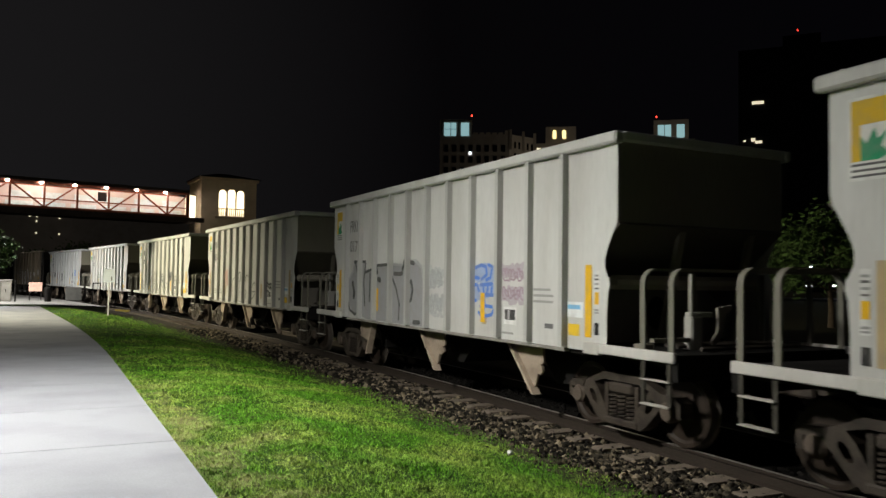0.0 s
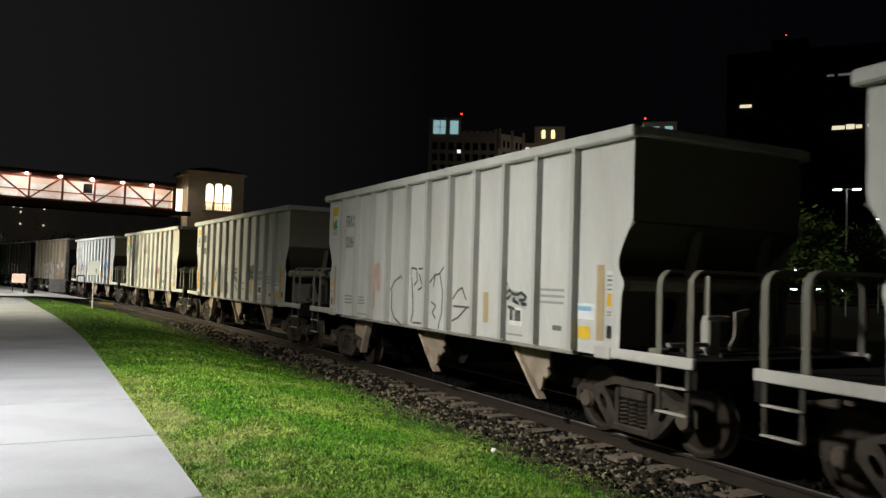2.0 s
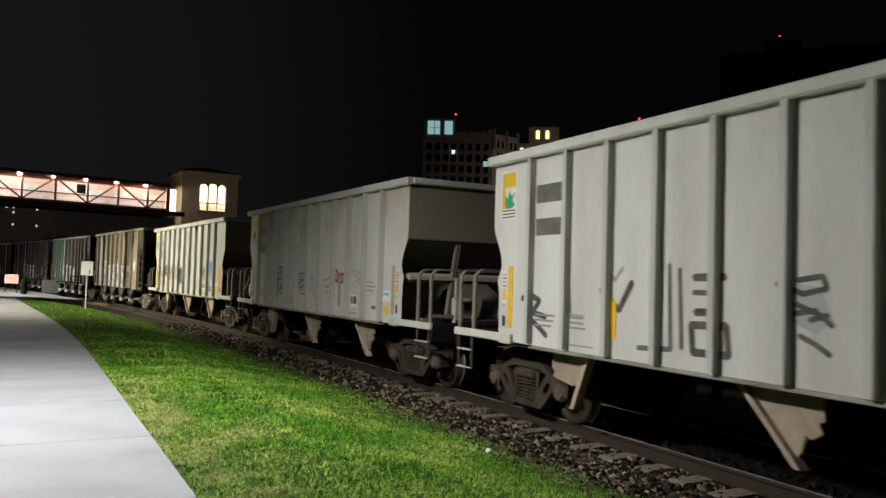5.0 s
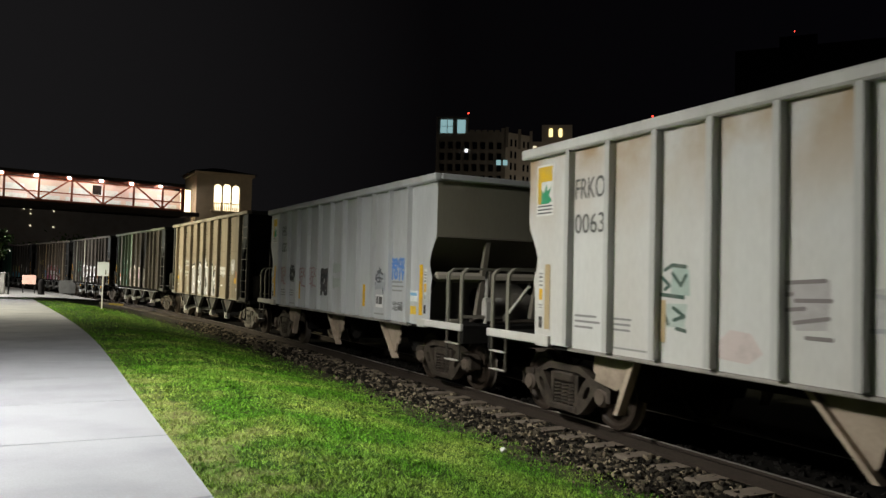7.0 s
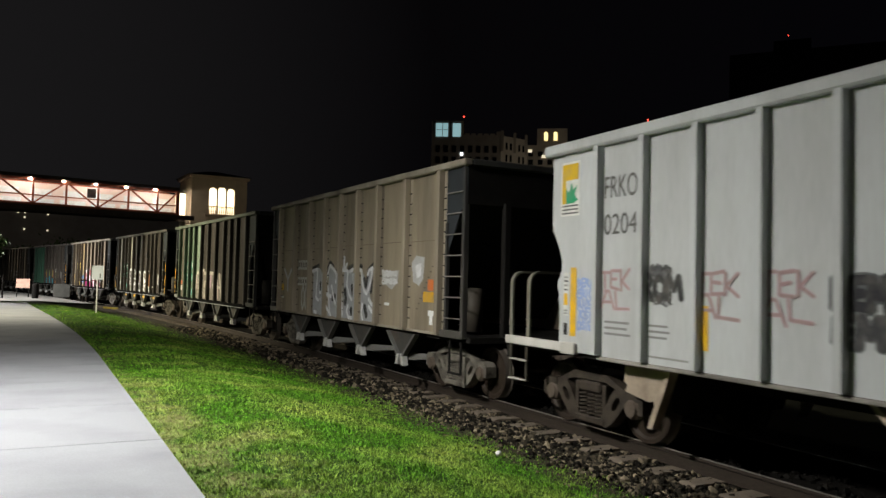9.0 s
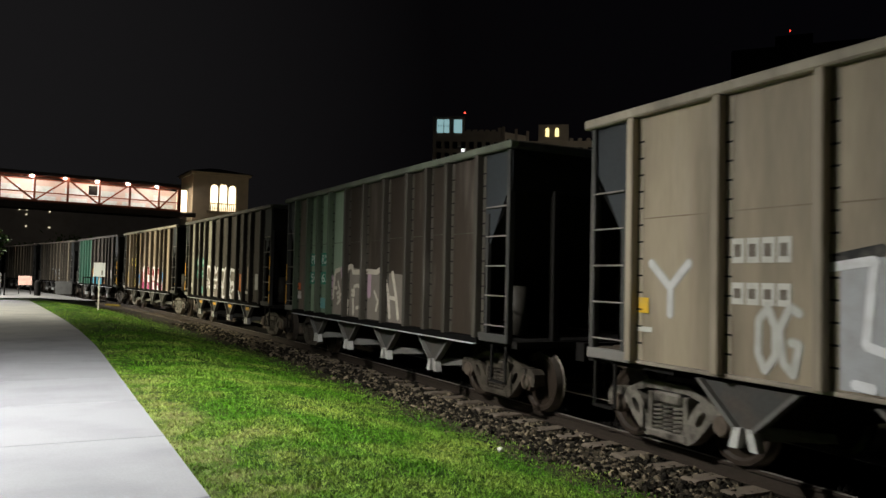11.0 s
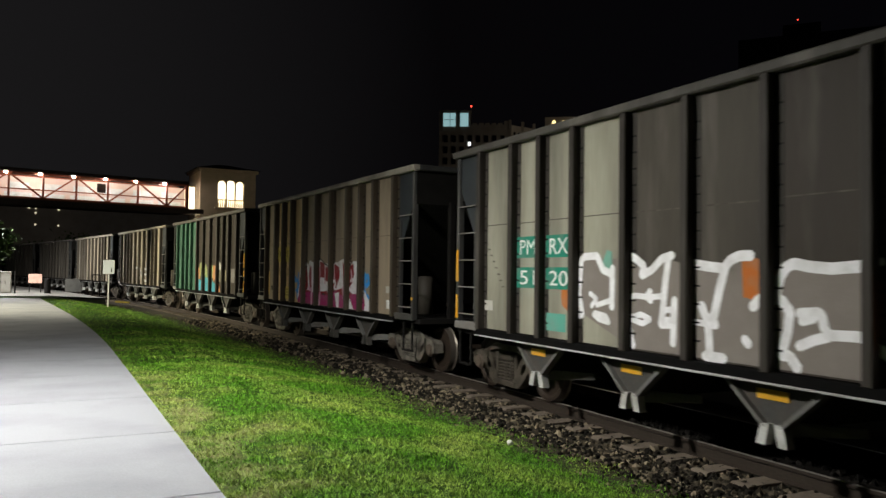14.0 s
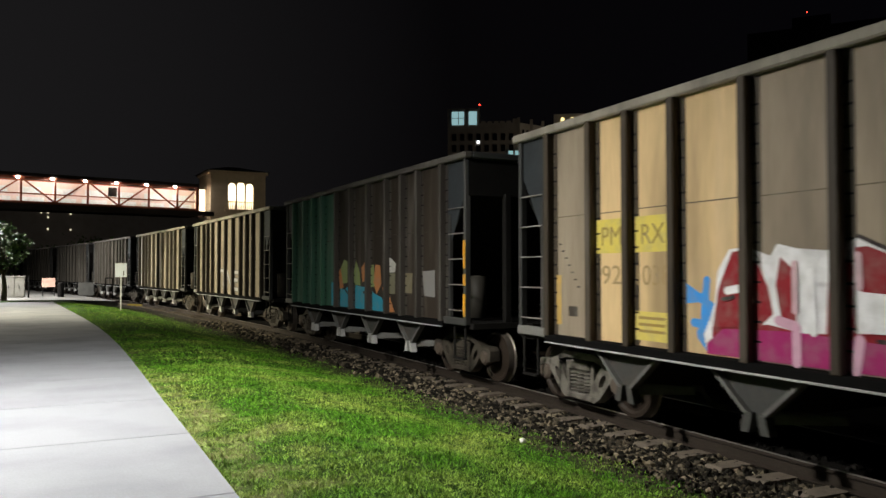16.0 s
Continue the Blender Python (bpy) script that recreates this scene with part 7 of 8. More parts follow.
strokes_part(c9, [[(0.73, 1.53), (0.51, 1.48), (0.51, 1.115)], [(-0.16, 1.42), (-0.11, 1.115)], [(-0.89, 1.37), (-0.91, 1.115)], [(-1.81, 1.6), (-1.85, 1.38), (-2.01, 1.115)]], 0.1, (0.62, 0.36, 0.47), 0.0185)
strokes_part(c9, [[(0.52, 2.09), (0.52, 1.62)], [(-0.15, 2.16), (-0.16, 1.86)], [(-0.54, 2.1), (-0.54, 1.69)], [(-1.2, 2.14), (-1.22, 1.8)], [(-1.88, 2.17), (-1.9, 2.05)], [(-2.33, 2.02), (-2.38, 1.78)]], 0.07, (0.62, 0.42, 0.46), 0.021)
strokes_part(c9, [[(-0.16, 2.32), (-0.45, 2.19), (-0.79, 2.11)], [(-2.19, 2.13), (-2.4, 2.21)], [(-0.33, 1.41), (-0.54, 1.4)], [(1.45, 1.71), (1.29, 1.74)]], 0.04, (0.03, 0.02, 0.02), 0.0225)
for body, y0, z0, y1, z1 in (("PM", 3.70, 2.68, 3.05, 2.24), ("RX", 2.90, 2.68, 2.24, 2.24)):
    decal_rect(c9, y0, z0, y1, z1, (0.62, 0.50, 0.10), 0.004, "number_panel")
    decal_text(c9, body, y0 - 0.12, z0 - 0.1, y1 + 0.12, z1 + 0.1, (0.30, 0.22, 0.06), 0.007)
decal_text(c9, "92", 3.58, 2.08, 3.18, 1.84, (0.34, 0.24, 0.11), 0.006)
decal_text(c9, "1038", 2.88, 2.08, 2.26, 1.84, (0.34, 0.24, 0.11), 0.006)
decal_rect(c9, 2.90, 1.52, 2.26, 1.17, (0.62, 0.50, 0.12), 0.004, "number_panel")
for z in (1.46, 1.38, 1.30):
    decal_rect(c9, 2.84, z, 2.36, z - 0.035, (0.32, 0.22, 0.06), 0.007)
for b_, col in (((-4.29, 1.69, -4.47, 1.55), (0.5, 0.48, 0.42)), ((-4.32, 1.40, -4.48, 1.22), WHITE_P), ((4.66, 1.95, 4.54, 1.25), (0.50, 0.32, 0.08)), ((4.36, 1.52, 4.14, 1.38), (0.05, 0.04, 0.03))):
    decal_rect(c9, *b_, col, 0.005, "plate")
for car in (c8, c9):
    for k in range(8):
        decal_rect(car, 4.68 - 0.075 * k, 2.50 - 0.10 * k, 4.62 - 0.075 * k - 0.02, 2.48 - 0.10 * k, (0.06, 0.05, 0.04), 0.005, "grab_mark")
# orange, green and blue letters on the darkest car
fill_part(c10, [(1.61, 1.71), (0.89, 1.69), (0.75, 1.53), (0.09, 1.68), (-0.66, 1.63), (-0.9, 1.68), (-1.35, 1.49), (-1.74, 1.42), (-2.06, 1.22), (-2.11, 1.115), (1.6, 1.115)], (0.03, 0.3, 0.42), 0.004)
fill_part(c10, [(0.87, 2.1), (0.62, 2.29), (0.41, 2.23), (0.4, 1.72), (0.86, 1.67)], (0.24, 0.3, 0.11), 0.0065)
fill_part(c10, [(-0.04, 2.0), (-0.19, 2.25), (-0.44, 1.96), (-0.48, 1.66), (-0.04, 1.68)], (0.24, 0.3, 0.11), 0.0065)
fill_part(c10, [(-1.06, 2.13), (-1.31, 2.15), (-1.35, 1.65), (-1.01, 1.63)], (0.24, 0.3, 0.11), 0.0065)
fill_part(c10, [(1.03, 1.98), (0.9, 2.07), (0.67, 1.59), (0.95, 1.55)], (0.5, 0.2, 0.07), 0.0085)
fill_part(c10, [(-0.54, 2.07), (-0.82, 2.27), (-1.1, 2.22), (-0.89, 1.83), (-0.61, 1.73)], (0.5, 0.2, 0.07), 0.0085)
fill_part(c10, [(-1.41, 2.15), (-1.68, 2.13), (-1.75, 1.71), (-1.47, 1.48), (-1.3, 1.75)], (0.5, 0.2, 0.07), 0.0085)
fill_part(c10, [(-1.79, 1.65), (-2.07, 1.61), (-2.48, 1.13), (-2.09, 1.115)], (0.5, 0.2, 0.07), 0.0085)
strokes_part(c10, [[(0.62, 1.58), (0.15, 1.32)], [(-0.66, 1.52), (-0.96, 1.4)], [(0.22, 1.91), (0.09, 1.68)]], 0.05, (0.02, 0.03, 0.03), 0.0105)
fill_part(c10, [(-1.95, 2.24), (-2.19, 2.31), (-2.55, 2.17), (-2.51, 1.98), (-2.07, 1.96)], (0.52, 0.5, 0.46), 0.0085)
fill_part(c10, [(-2.17, 1.95), (-2.51, 1.96), (-2.51, 1.52), (-2.17, 1.51)], (0.17, 0.16, 0.1), 0.006)
fill_part(c10, [(-2.86, 1.96), (-3.38, 1.96), (-3.35, 1.55), (-2.86, 1.56)], (0.19, 0.165, 0.1), 0.006)
fill_part(c10, [(-3.85, 2.0), (-4.39, 2.02), (-4.39, 1.5), (-3.91, 1.52)], (0.22, 0.21, 0.2), 0.006)
throw_up(c11, "TNE", (1.0, 2.0, -1.8, 1.3), 95, 0.12, (0.42, 0.42, 0.42), (0.10, 0.10, 0.10))
# weld seams half way up the riveted panels, reflective strips on the corner posts
for car, tint in ((c6, (0.16, 0.12, 0.08)), (c7, (0.045, 0.05, 0.04)), (c8, (0.05, 0.04, 0.032)), (c9, (0.13, 0.10, 0.06)), (c10, (0.03, 0.025, 0.02))):
    edges = WIDE_RIBS if car is c6 else B_RIBS
    rng = random.Random(len(car.name))
    for a, b in zip(edges, edges[1:]):
        z = 2.78 + rng.uniform(-0.01, 0.01)
        decal_rect(car, b - 0.07, z, a + 0.07, z - 0.014, tint, 0.003, "weld_seam")


def post_strip(car, d, z0, z1):
    bm = bmn()
    y = d * (B_HALF - 0.05)
    box(bm, -HW - 0.0555, -HW - 0.052, y - 0.042, y + 0.042, z1, z0)
    part("reflective_strip", bm, M_MARK, car, color=(0.62, 0.30, 0.02))


for car, d, zs in ((c7, 1, ((2.30, 1.85), (1.72, 1.20))), (c8, -1, ((2.55, 2.15), (1.95, 1.50), (1.40, 1.12))), (c8, 1, ((2.40, 1.85), (1.62, 1.22))), (c10, -1, ((2.55, 2.05), (1.95, 1.75), (1.60, 1.20))), (c9, -1, ((1.5, 1.45),))):
    for z0, z1 in zs:
        post_strip(car, d, z0, z1)

for y in (-3.15, -1.06, 1.06, 3.15):
    bm = bmn()
    box(bm, -1.446, -1.4425, y - 0.16, y + 0.22, 0.80, 0.90)
    part("outlet_label", bm, M_MARK, c8, color=(0.62, 0.32, 0.02))


# ---- towers of the town behind ----
M_CYAN = glowing("cool_lit_glazing", (0.46, 0.78, 0.82), 0.5)
M_YELLOW = glowing("warm_lit_window", (1.0, 0.80, 0.35), 1.6)
M_RED = glowing("red_beacon", (1.0, 0.05, 0.03), 4.0)
M_PALE = glowing("pale_lit_window", (1.0, 0.88, 0.62), 0.9)
M_LED = glowing("white_lot_light", (0.85, 1.0, 0.95), 14.0)


def facing(az, dist):
    p = ray_point(az, dist)
    return pose(p.x, p.y, 0, 0, 0, -az)


def block(root, x0, x1, y0, y1, z0, z1, mat, name="wall"):
    bm = bmn()
    box(bm, x0, x1, y0, y1, z0, z1)
    return part(name, bm, mat, root)


def window_grid(root, x0, x1, z0, z1, nx, nz, y, share=0.5):
    me = mesh_of("window", lambda bm: box(bm, -(x1 - x0) / nx * share / 2, (x1 - x0) / nx * share / 2, -0.12, 0.1, -(z1 - z0) / nz * 0.3, (z1 - z0) / nz * 0.3), M_GLASS)
    for i in range(nx):
        for j in range(nz):
            piece("window", me, root, (x0 + (i + 0.5) * (x1 - x0) / nx, y, z0 + (j + 0.5) * (z1 - z0) / nz))


def glow_pane(root, x, y, z, w, h, mat, name="lit_window"):
    bm = bmn()
    box(bm, x - w / 2, x + w / 2, y - 0.25, y, z - h / 2, z + h / 2)
    return part(name, bm, mat, root)


def build_town():
    D = 300.0
    def X(az):
        return D * math.tan(radians(az - 31.0))
    def Z(sl, az):
        return EYE_Z + sl * D / math.cos(radians(az - 31.0))
    r = thing("apartment_tower", "pale crenellated apartment tower with glazed corner lantern", "building", m=facing(31.0, D))
    xl, xm = X(26.6), X(28.95)
    zt, zb = Z(0.2085, 27.5), Z(0.190, 31)
    block(r, xl, X(31.75), 0, 40, -1, zb, M_FACADE)
    block(r, xl, xm, 0.02, 11, zb, zt, M_FACADE, "corner_lantern")
    for k in range(6):
        x = xm + 1.5 + (X(31.75) - xm - 2.4) * k / 5
        block(r, x - 0.9, x + 0.9, 0, 1.2, zb, zb + (1.5 if k == 5 else 0.7), M_FACADE, "merlon")
    # the side street face, turned away, with its three stout piers
    length = 14.0
    turn = math.acos(min(1.0, (X(33.55) - X(31.75)) / length * 1.12))
    ux, uy = math.cos(turn), math.sin(turn)
    bm = bmn()
    prism(bm, [(X(31.75), -0.02), (X(31.75) + length * ux, length * uy), (X(31.75) + length * ux - 3, length * uy + 3), (X(31.75) - 1, 3)], "z", -1, zb)
    part("side_face", bm, M_FACADE, r)
    for q in (0.0, 0.52, 1.0):
        cx, cy = X(31.75) + q * (length - 1.2) * ux, q * (length - 1.2) * uy
        block(r, cx - 0.1, cx + 1.0, cy - 0.15, cy + 1.2, zb - 6, zb + 1.9, M_FACADE, "pier")
    for q in (0.2, 0.36, 0.68, 0.84):
        for k in range(4):
            cx, cy = X(31.75) + q * length * ux, q * length * uy
            block(r, cx - 0.5, cx + 0.5, cy - 0.25, cy + 0.6, zb - 5.2 - 4.6 * k, zb - 2.6 - 4.6 * k, M_GLASS, "window")
    zc = Z(0.196, 27.5)
    glow_pane(r, X(27.35), 0, zc, X(27.85) - X(26.95), 5.2, M_CYAN)
    glow_pane(r, X(28.45), 0, zc, X(28.75) - X(28.15), 5.2, M_CYAN)
    block(r, X(27.4) - 0.12, X(27.4) + 0.12, -0.32, -0.26, zc - 2.6, zc + 2.6, M_FACADE, "mullion")
    block(r, X(26.95), X(27.85), -0.32, -0.26, zc - 0.1, zc + 0.1, M_FACADE, "transom")
    window_grid(r, xl + 1, X(31.6), zb - 38, zb - 3.4, 8, 8, 0)
    glow_pane(r, X(28.85), -0.1, Z(0.165, 28.85), 1.0, 1.2, glowing("white_room_light", (0.9, 0.95, 1.0), 2.0))
    glow_pane(r, X(31.25), -0.1, Z(0.1500, 31.2), 1.7, 2.0, M_CYAN)
    glow_pane(r, X(31.75), -0.1, Z(0.1500, 31.7), 1.7, 2.0, M_CYAN)
    bm = bmn()
    bmesh.ops.create_icosphere(bm, subdivisions=1, radius=0.42, matrix=Matrix.Translation((xm, 0.5, zt + 1.6)))
    part("beacon", bm, M_RED, r, "red warning light")
    block(r, xm - 0.1, xm + 0.1, 0.4, 0.6, zt, zt + 1.3, M_FACADE, "mast")
    # middle block
    r2 = thing("apartment_block", "dim apartment block with two lit lantern windows", "building", m=facing(37.0, D + 25))
    D2 = D + 25
    def X2(az):
        return D2 * math.tan(radians(az - 37.0))
    def Z2(sl, az):
        return EYE_Z + sl * D2 / math.cos(radians(az - 37.0))
    block(r2, X2(33.3), X2(45.0), 0, 30, -1, Z2(0.178, 37), M_FACADE)
    block(r2, X2(34.4), X2(36.6), -0.5, 12, Z2(0.178, 35), Z2(0.199, 35.5), M_FACADE, "roof_pavilion")
    for az in (35.05, 35.75):
        bm = bmn()
        prism(bm, [(X2(az) + px, Z2(0.1835, az) + pz) for px, pz in arch_outline(1.5, 3.6)], "y", -0.75, -0.5)
        part("lit_window", bm, M_YELLOW, r2)
    window_grid(r2, X2(33.6), X2(44.8), Z2(0.178, 37) - 30, Z2(0.178, 37) - 2, 16, 8, 0)
    for az, sl in ((33.9, 0.170), (34.9, 0.163), (36.1, 0.159), (36.5, 0.158)):
        glow_pane(r2, X2(az), -0.15, Z2(sl, az), 1.6, 1.2, M_PALE)
    for k in range(14):
        x = X2(36.8) + k * (X2(44.8) - X2(36.8)) / 13
        block(r2, x - 0.8, x + 0.8, 0, 1.2, Z2(0.178, 37), Z2(0.178, 37) + 1.2, M_FACADE, "merlon")
    # twin lantern
    r3 = thing("apartment_tower", "pale apartment tower top with glazed lantern", "building", m=facing(43.2, D2))
    def X3(az):
        return D2 * math.tan(radians(az - 43.2))
    block(r3, X3(42.1), X3(44.5), -1, 11, -1, EYE_Z + 0.2035 * D2, M_FACADE)
    glow_pane(r3, X3(42.85), -1, EYE_Z + 0.189 * D2, X3(43.3) - X3(42.4), 5.4, M_CYAN)
    glow_pane(r3, X3(43.95), -1, EYE_Z + 0.189 * D2, 3.0, 5.4, M_CYAN)
    block(r3, X3(42.85) - 0.12, X3(42.85) + 0.12, -1.32, -1.27, EYE_Z + 0.189 * D2 - 2.7, EYE_Z + 0.189 * D2 + 2.7, M_FACADE, "mullion")
    bm = bmn()
    bmesh.ops.create_icosphere(bm, subdivisions=1, radius=0.42, matrix=Matrix.Translation((X3(42.3), 0, EYE_Z + 0.2085 * D2)))
    part("beacon", bm, M_RED, r3, "red warning light")
    # dark high-rise
    D4 = 260.0
    r4 = thing("high_rise", "unlit dark high-rise with a few lit rooms and a red beacon", "building", m=facing(52.0, D4))
    def X4(az):
        return D4 * math.tan(radians(az - 52.0))
    def Z4(sl, az):
        return EYE_Z + sl * D4 / math.cos(radians(az - 52.0))
    block(r4, X4(47.8), X4(60), 0, 40, -1, Z4(0.285, 52), M_DARKFAC)
    block(r4, X4(50.6), X4(53), 5, 20, Z4(0.285, 52), Z4(0.303, 52), M_DARKFAC, "penthouse")
    for az, sl, w, h in ((49.05, 0.2193, 3.4, 0.9), (48.2, 0.1735, 0.7, 0.5), (48.75, 0.1745, 1.2, 1.0), (49.1, 0.1715, 2.0, 0.8), (54.8, 0.1880, 3.4, 1.1), (55.5, 0.1884, 2.2, 1.4), (56.0, 0.1882, 1.6, 1.0), (56.7, 0.1890, 1.8, 0.9)):
        glow_pane(r4, X4(az), 0, Z4(sl, az), w, h, M_PALE)
    for az, w in ((54.3, 2.0), (55.1, 3.2)):
        glow_pane(r4, X4(az), 0, Z4(0.2497, az), w, 0.6, glowing("dim_lit_window", (0.85, 0.8, 0.8), 0.10))
    bm = bmn()
    bmesh.ops.create_icosphere(bm, subdivisions=1, radius=0.22, matrix=Matrix.Translation((X4(51.55), 6, Z4(0.3093, 51.55))))
    part("beacon", bm, M_RED, r4, "red warning light")
    # distant block under the bridge
    r5 = thing("distant_building", "dark distant building with a few lit windows", "building", m=facing(0, 380))
    block(r5, -45, 9, 0, 20, -1, EYE_Z + 0.073 * 380, M_FACADE)
    block(r5, 9, 62, 4, 24, -1, EYE_Z + 0.078 * 380, M_FACADE, "low_wing")
    for az, sl in ((-1.15, 0.0665), (-0.75, 0.0665), (-0.75, 0.061), (0.6, 0.0655), (-0.75, 0.0475), (0.6, 0.047)):
        glow_pane(r5, 380 * math.tan(radians(az)), 0, EYE_Z + sl * 380, 0.6, 0.6, M_PALE)


build_town()


# ---- things by the crossing ----
def build_sign():
    x, y = 2.78, 42.6
    r = thing("sign", "small white sign board on a thin white post", "sign", m=pose(x, y, 0, 0, 0, -3.5))
    bm = bmn()
    box(bm, -0.03, 0.03, -0.03, 0.03, -0.4, 2.12, 0.005)
    part("post", bm, M_WHITE, r)
    bm = bmn()
    box(bm, -0.27, 0.27, -0.05, -0.034, 1.40, 2.10, 0.004)
    board = part("board", bm, material("reflective_white_sheet", (0.74, 0.80, 0.88), 0.45, 0, 0.04, 3, 30, 0.02, (0.62, 0.66, 0.72)), r, "white sign board")
    bm = bmn()
    box(bm, 0.10, 0.14, -0.053, -0.0505, 1.48, 1.70)
    part("printed_bar", bm, M_BLACK, board)
    return r


build_sign()


def simple_box_thing(name, label, cat, x, y, w, d, z0, z1, mat, rz=0.0, lid=None):
    r = thing(name, label, cat, m=pose(x, y, 0, 0, 0, rz))
    bm = bmn()
    box(bm, -w / 2, w / 2, -d / 2, d / 2, z0, z1, 0.02)
    part("body", bm, mat, r)
    if lid:
        bm = bmn()
        box(bm, -w / 2 - 0.03, w / 2 + 0.03, -d / 2 - 0.03, d / 2 + 0.03, z1, z1 + 0.05, 0.012)
        part("lid", bm, lid, r)
    return r


def build_cabinets():
    for k, (x, w, h) in enumerate(((-2.55, 1.15, 1.34), (-3.85, 1.3, 1.38), (-5.25, 1.3, 1.36))):
        r = simple_box_thing("utility_cabinet", "pale grey metal utility cabinet beside the road", "cabinet", x, 55.9, w, 0.8, -0.1, h, M_CABINET, 0, M_CABINET)
        r["group"] = "utility cabinets"
        for i, dx in enumerate((-w / 4, w / 4)):
            bm = bmn()
            box(bm, dx - w / 4 + 0.03, dx + w / 4 - 0.03, -0.425, -0.402, 0.12, h - 0.08, 0.006)
            door = part("door", bm, M_CABINET, r)
            bm = bmn()
            box(bm, dx - 0.05, dx - 0.02, -0.45, -0.426, 0.62, 0.80)
            part("handle", bm, M_BLACK, door)
    bm = bmn()
    rod(bm, [(-1.75, 55.2, -0.1), (-1.75, 55.2, 1.40)], 0.05, 10)
    tagged(link_mesh("gate_post", bm, M_BLACK), "dark steel gate post by the cabinets", "post")


def build_barricade():
    r = thing("barricade", "orange-white barricade board on dark legs", "barricade", m=pose(-0.68, 58.5, 0))
    bm = bmn()
    box(bm, -0.40, 0.40, -0.02, 0.02, 0.62, 1.22, 0.006)
    part("board", bm, material("pale_orange_board", (0.80, 0.50, 0.40), 0.6, 0, 0.08, 4, 30, 0.05), r)
    for x in (-0.34, 0.34):
        bm = bmn()
        box(bm, x - 0.03, x + 0.03, 0.022, 0.07, -0.1, 1.2)
        part("leg", bm, M_BLACK, r)
    bm = bmn()
    lathe(bm, [(-0.1, 0.19), (0.86, 0.19), (0.95, 0.15), (1.0, 0.06)], "z", 18, (0.06, 55.9, 0))
    tagged(link_mesh("bollard", bm, M_BLACK), "dark thick bollard at the crossing", "bollard")


def build_crossing():
    bm = bmn()
    grid = []
    for i in range(25):
        y = 50.2 + 38.0 * i / 24
        reach = CX + math.sqrt((R_TRACK - 2.4) ** 2 - (y - CY) ** 2)
        xs = [-14 + (reach + 14) * k / 24 for k in range(25)]
        grid.append([bm.verts.new((x, y, 0.3 * ground_z(x, y) + 0.04)) for x in xs])
    for a, b in zip(grid, grid[1:]):
        for k in range(24):
            bm.faces.new((a[k], a[k + 1], b[k + 1], b[k]))
    ext = bmesh.ops.extrude_face_region(bm, geom=bm.faces[:])
    for q in ext["geom"]:
        if isinstance(q, bmesh.types.BMVert):
            q.co.z -= 0.45
    tagged(link_mesh("road", bm, M_ROADC), "pale worn concrete crossing apron", "road", kind="structure")
    # near-black strip drawing the apron's edge together with its shadow line
    bm = bmn()
    seg_box(bm, (-1.6, 50.15, 0.0), (3.7, 49.75, -0.13), 0.22, 0.07)
    tagged(link_mesh("kerb", bm, M_BLACK), "dark edge strip along the crossing", "kerb", kind="structure")
    for a, b in (((3.45, 46.9, -0.17), (4.15, 46.75, -0.22)),):
        bm = bmn()
        seg_box(bm, a, b, 0.5, 0.08)
        tagged(link_mesh("tactile_strip", bm, M_YELSTRIP), "yellow tactile warning strip beside the track", "paving strip")
    simple_box_thing("equipment_cabinet", "small dark grey signal equipment cabinet near the crossing", "cabinet", 1.75, 63.0, 1.1, 0.5, -0.1, 0.85, M_DARKBOX)
    r = thing("pipe_gate", "low dark pipe gate frame at the crossing", "gate", m=pose(3.0, 53.6, 0))
    for x in (-0.42, 0.0):
        bm = bmn()
        rod(bm, [(x, 0, -0.25), (x, 0, 1.25)], 0.035, 8)
        part("post", bm, M_BLACK, r)
    bm = bmn()
    rod(bm, [(-0.42, 0, 1.25), (0.0, 0, 1.25)], 0.035, 8)
    part("rail", bm, M_BLACK, r)


M_ROADC = material("worn_pale_concrete", (0.24, 0.235, 0.225), 0.9, 0, 0.15, 0.6, 30, 0.2, (0.14, 0.135, 0.13))
M_YELSTRIP = material("yellow_paving", (0.40, 0.31, 0.06), 0.8, 0, 0.1, 4, 40, 0.2)
M_CABINET = material("weathered_cabinet_paint", (0.36, 0.345, 0.31), 0.7, 0, 0.15, 2.5, 25, 0.1, (0.19, 0.175, 0.15))
M_DARKBOX = material("dark_box_paint", (0.11, 0.108, 0.10), 0.7)
M_GREYBOX = material("grey_box_paint", (0.34, 0.34, 0.33), 0.6)
build_cabinets()
build_barricade()
build_crossing()


def build_litter():
    rng = random.Random(2)
    bm = bmn()
    bmesh.ops.create_icosphere(bm, subdivisions=2, radius=0.045)
    for v in bm.verts:
        v.co *= rng.uniform(0.75, 1.2)
        v.co.z *= 0.75
    x, y = 5.16, 8.24
    ob = link_mesh("litter", bm, M_WHITE)
    ob.matrix_world = pose(x, y, ground_z(x, y) + 0.035)
    tagged(ob, "small crumpled white paper lying on the verge", "litter")


build_litter()


# ---- trees ----
M_BARK = material("bark", (0.10, 0.075, 0.055), 0.95, 0, 0.3, 6, 40, 0.5, (0.05, 0.038, 0.03))
M_LEAF = material("green_leaves", (0.09, 0.15, 0.045), 0.55, 0, 0.3, 1.2, 9, 0.0, (0.06, 0.12, 0.025), islands=0.6)


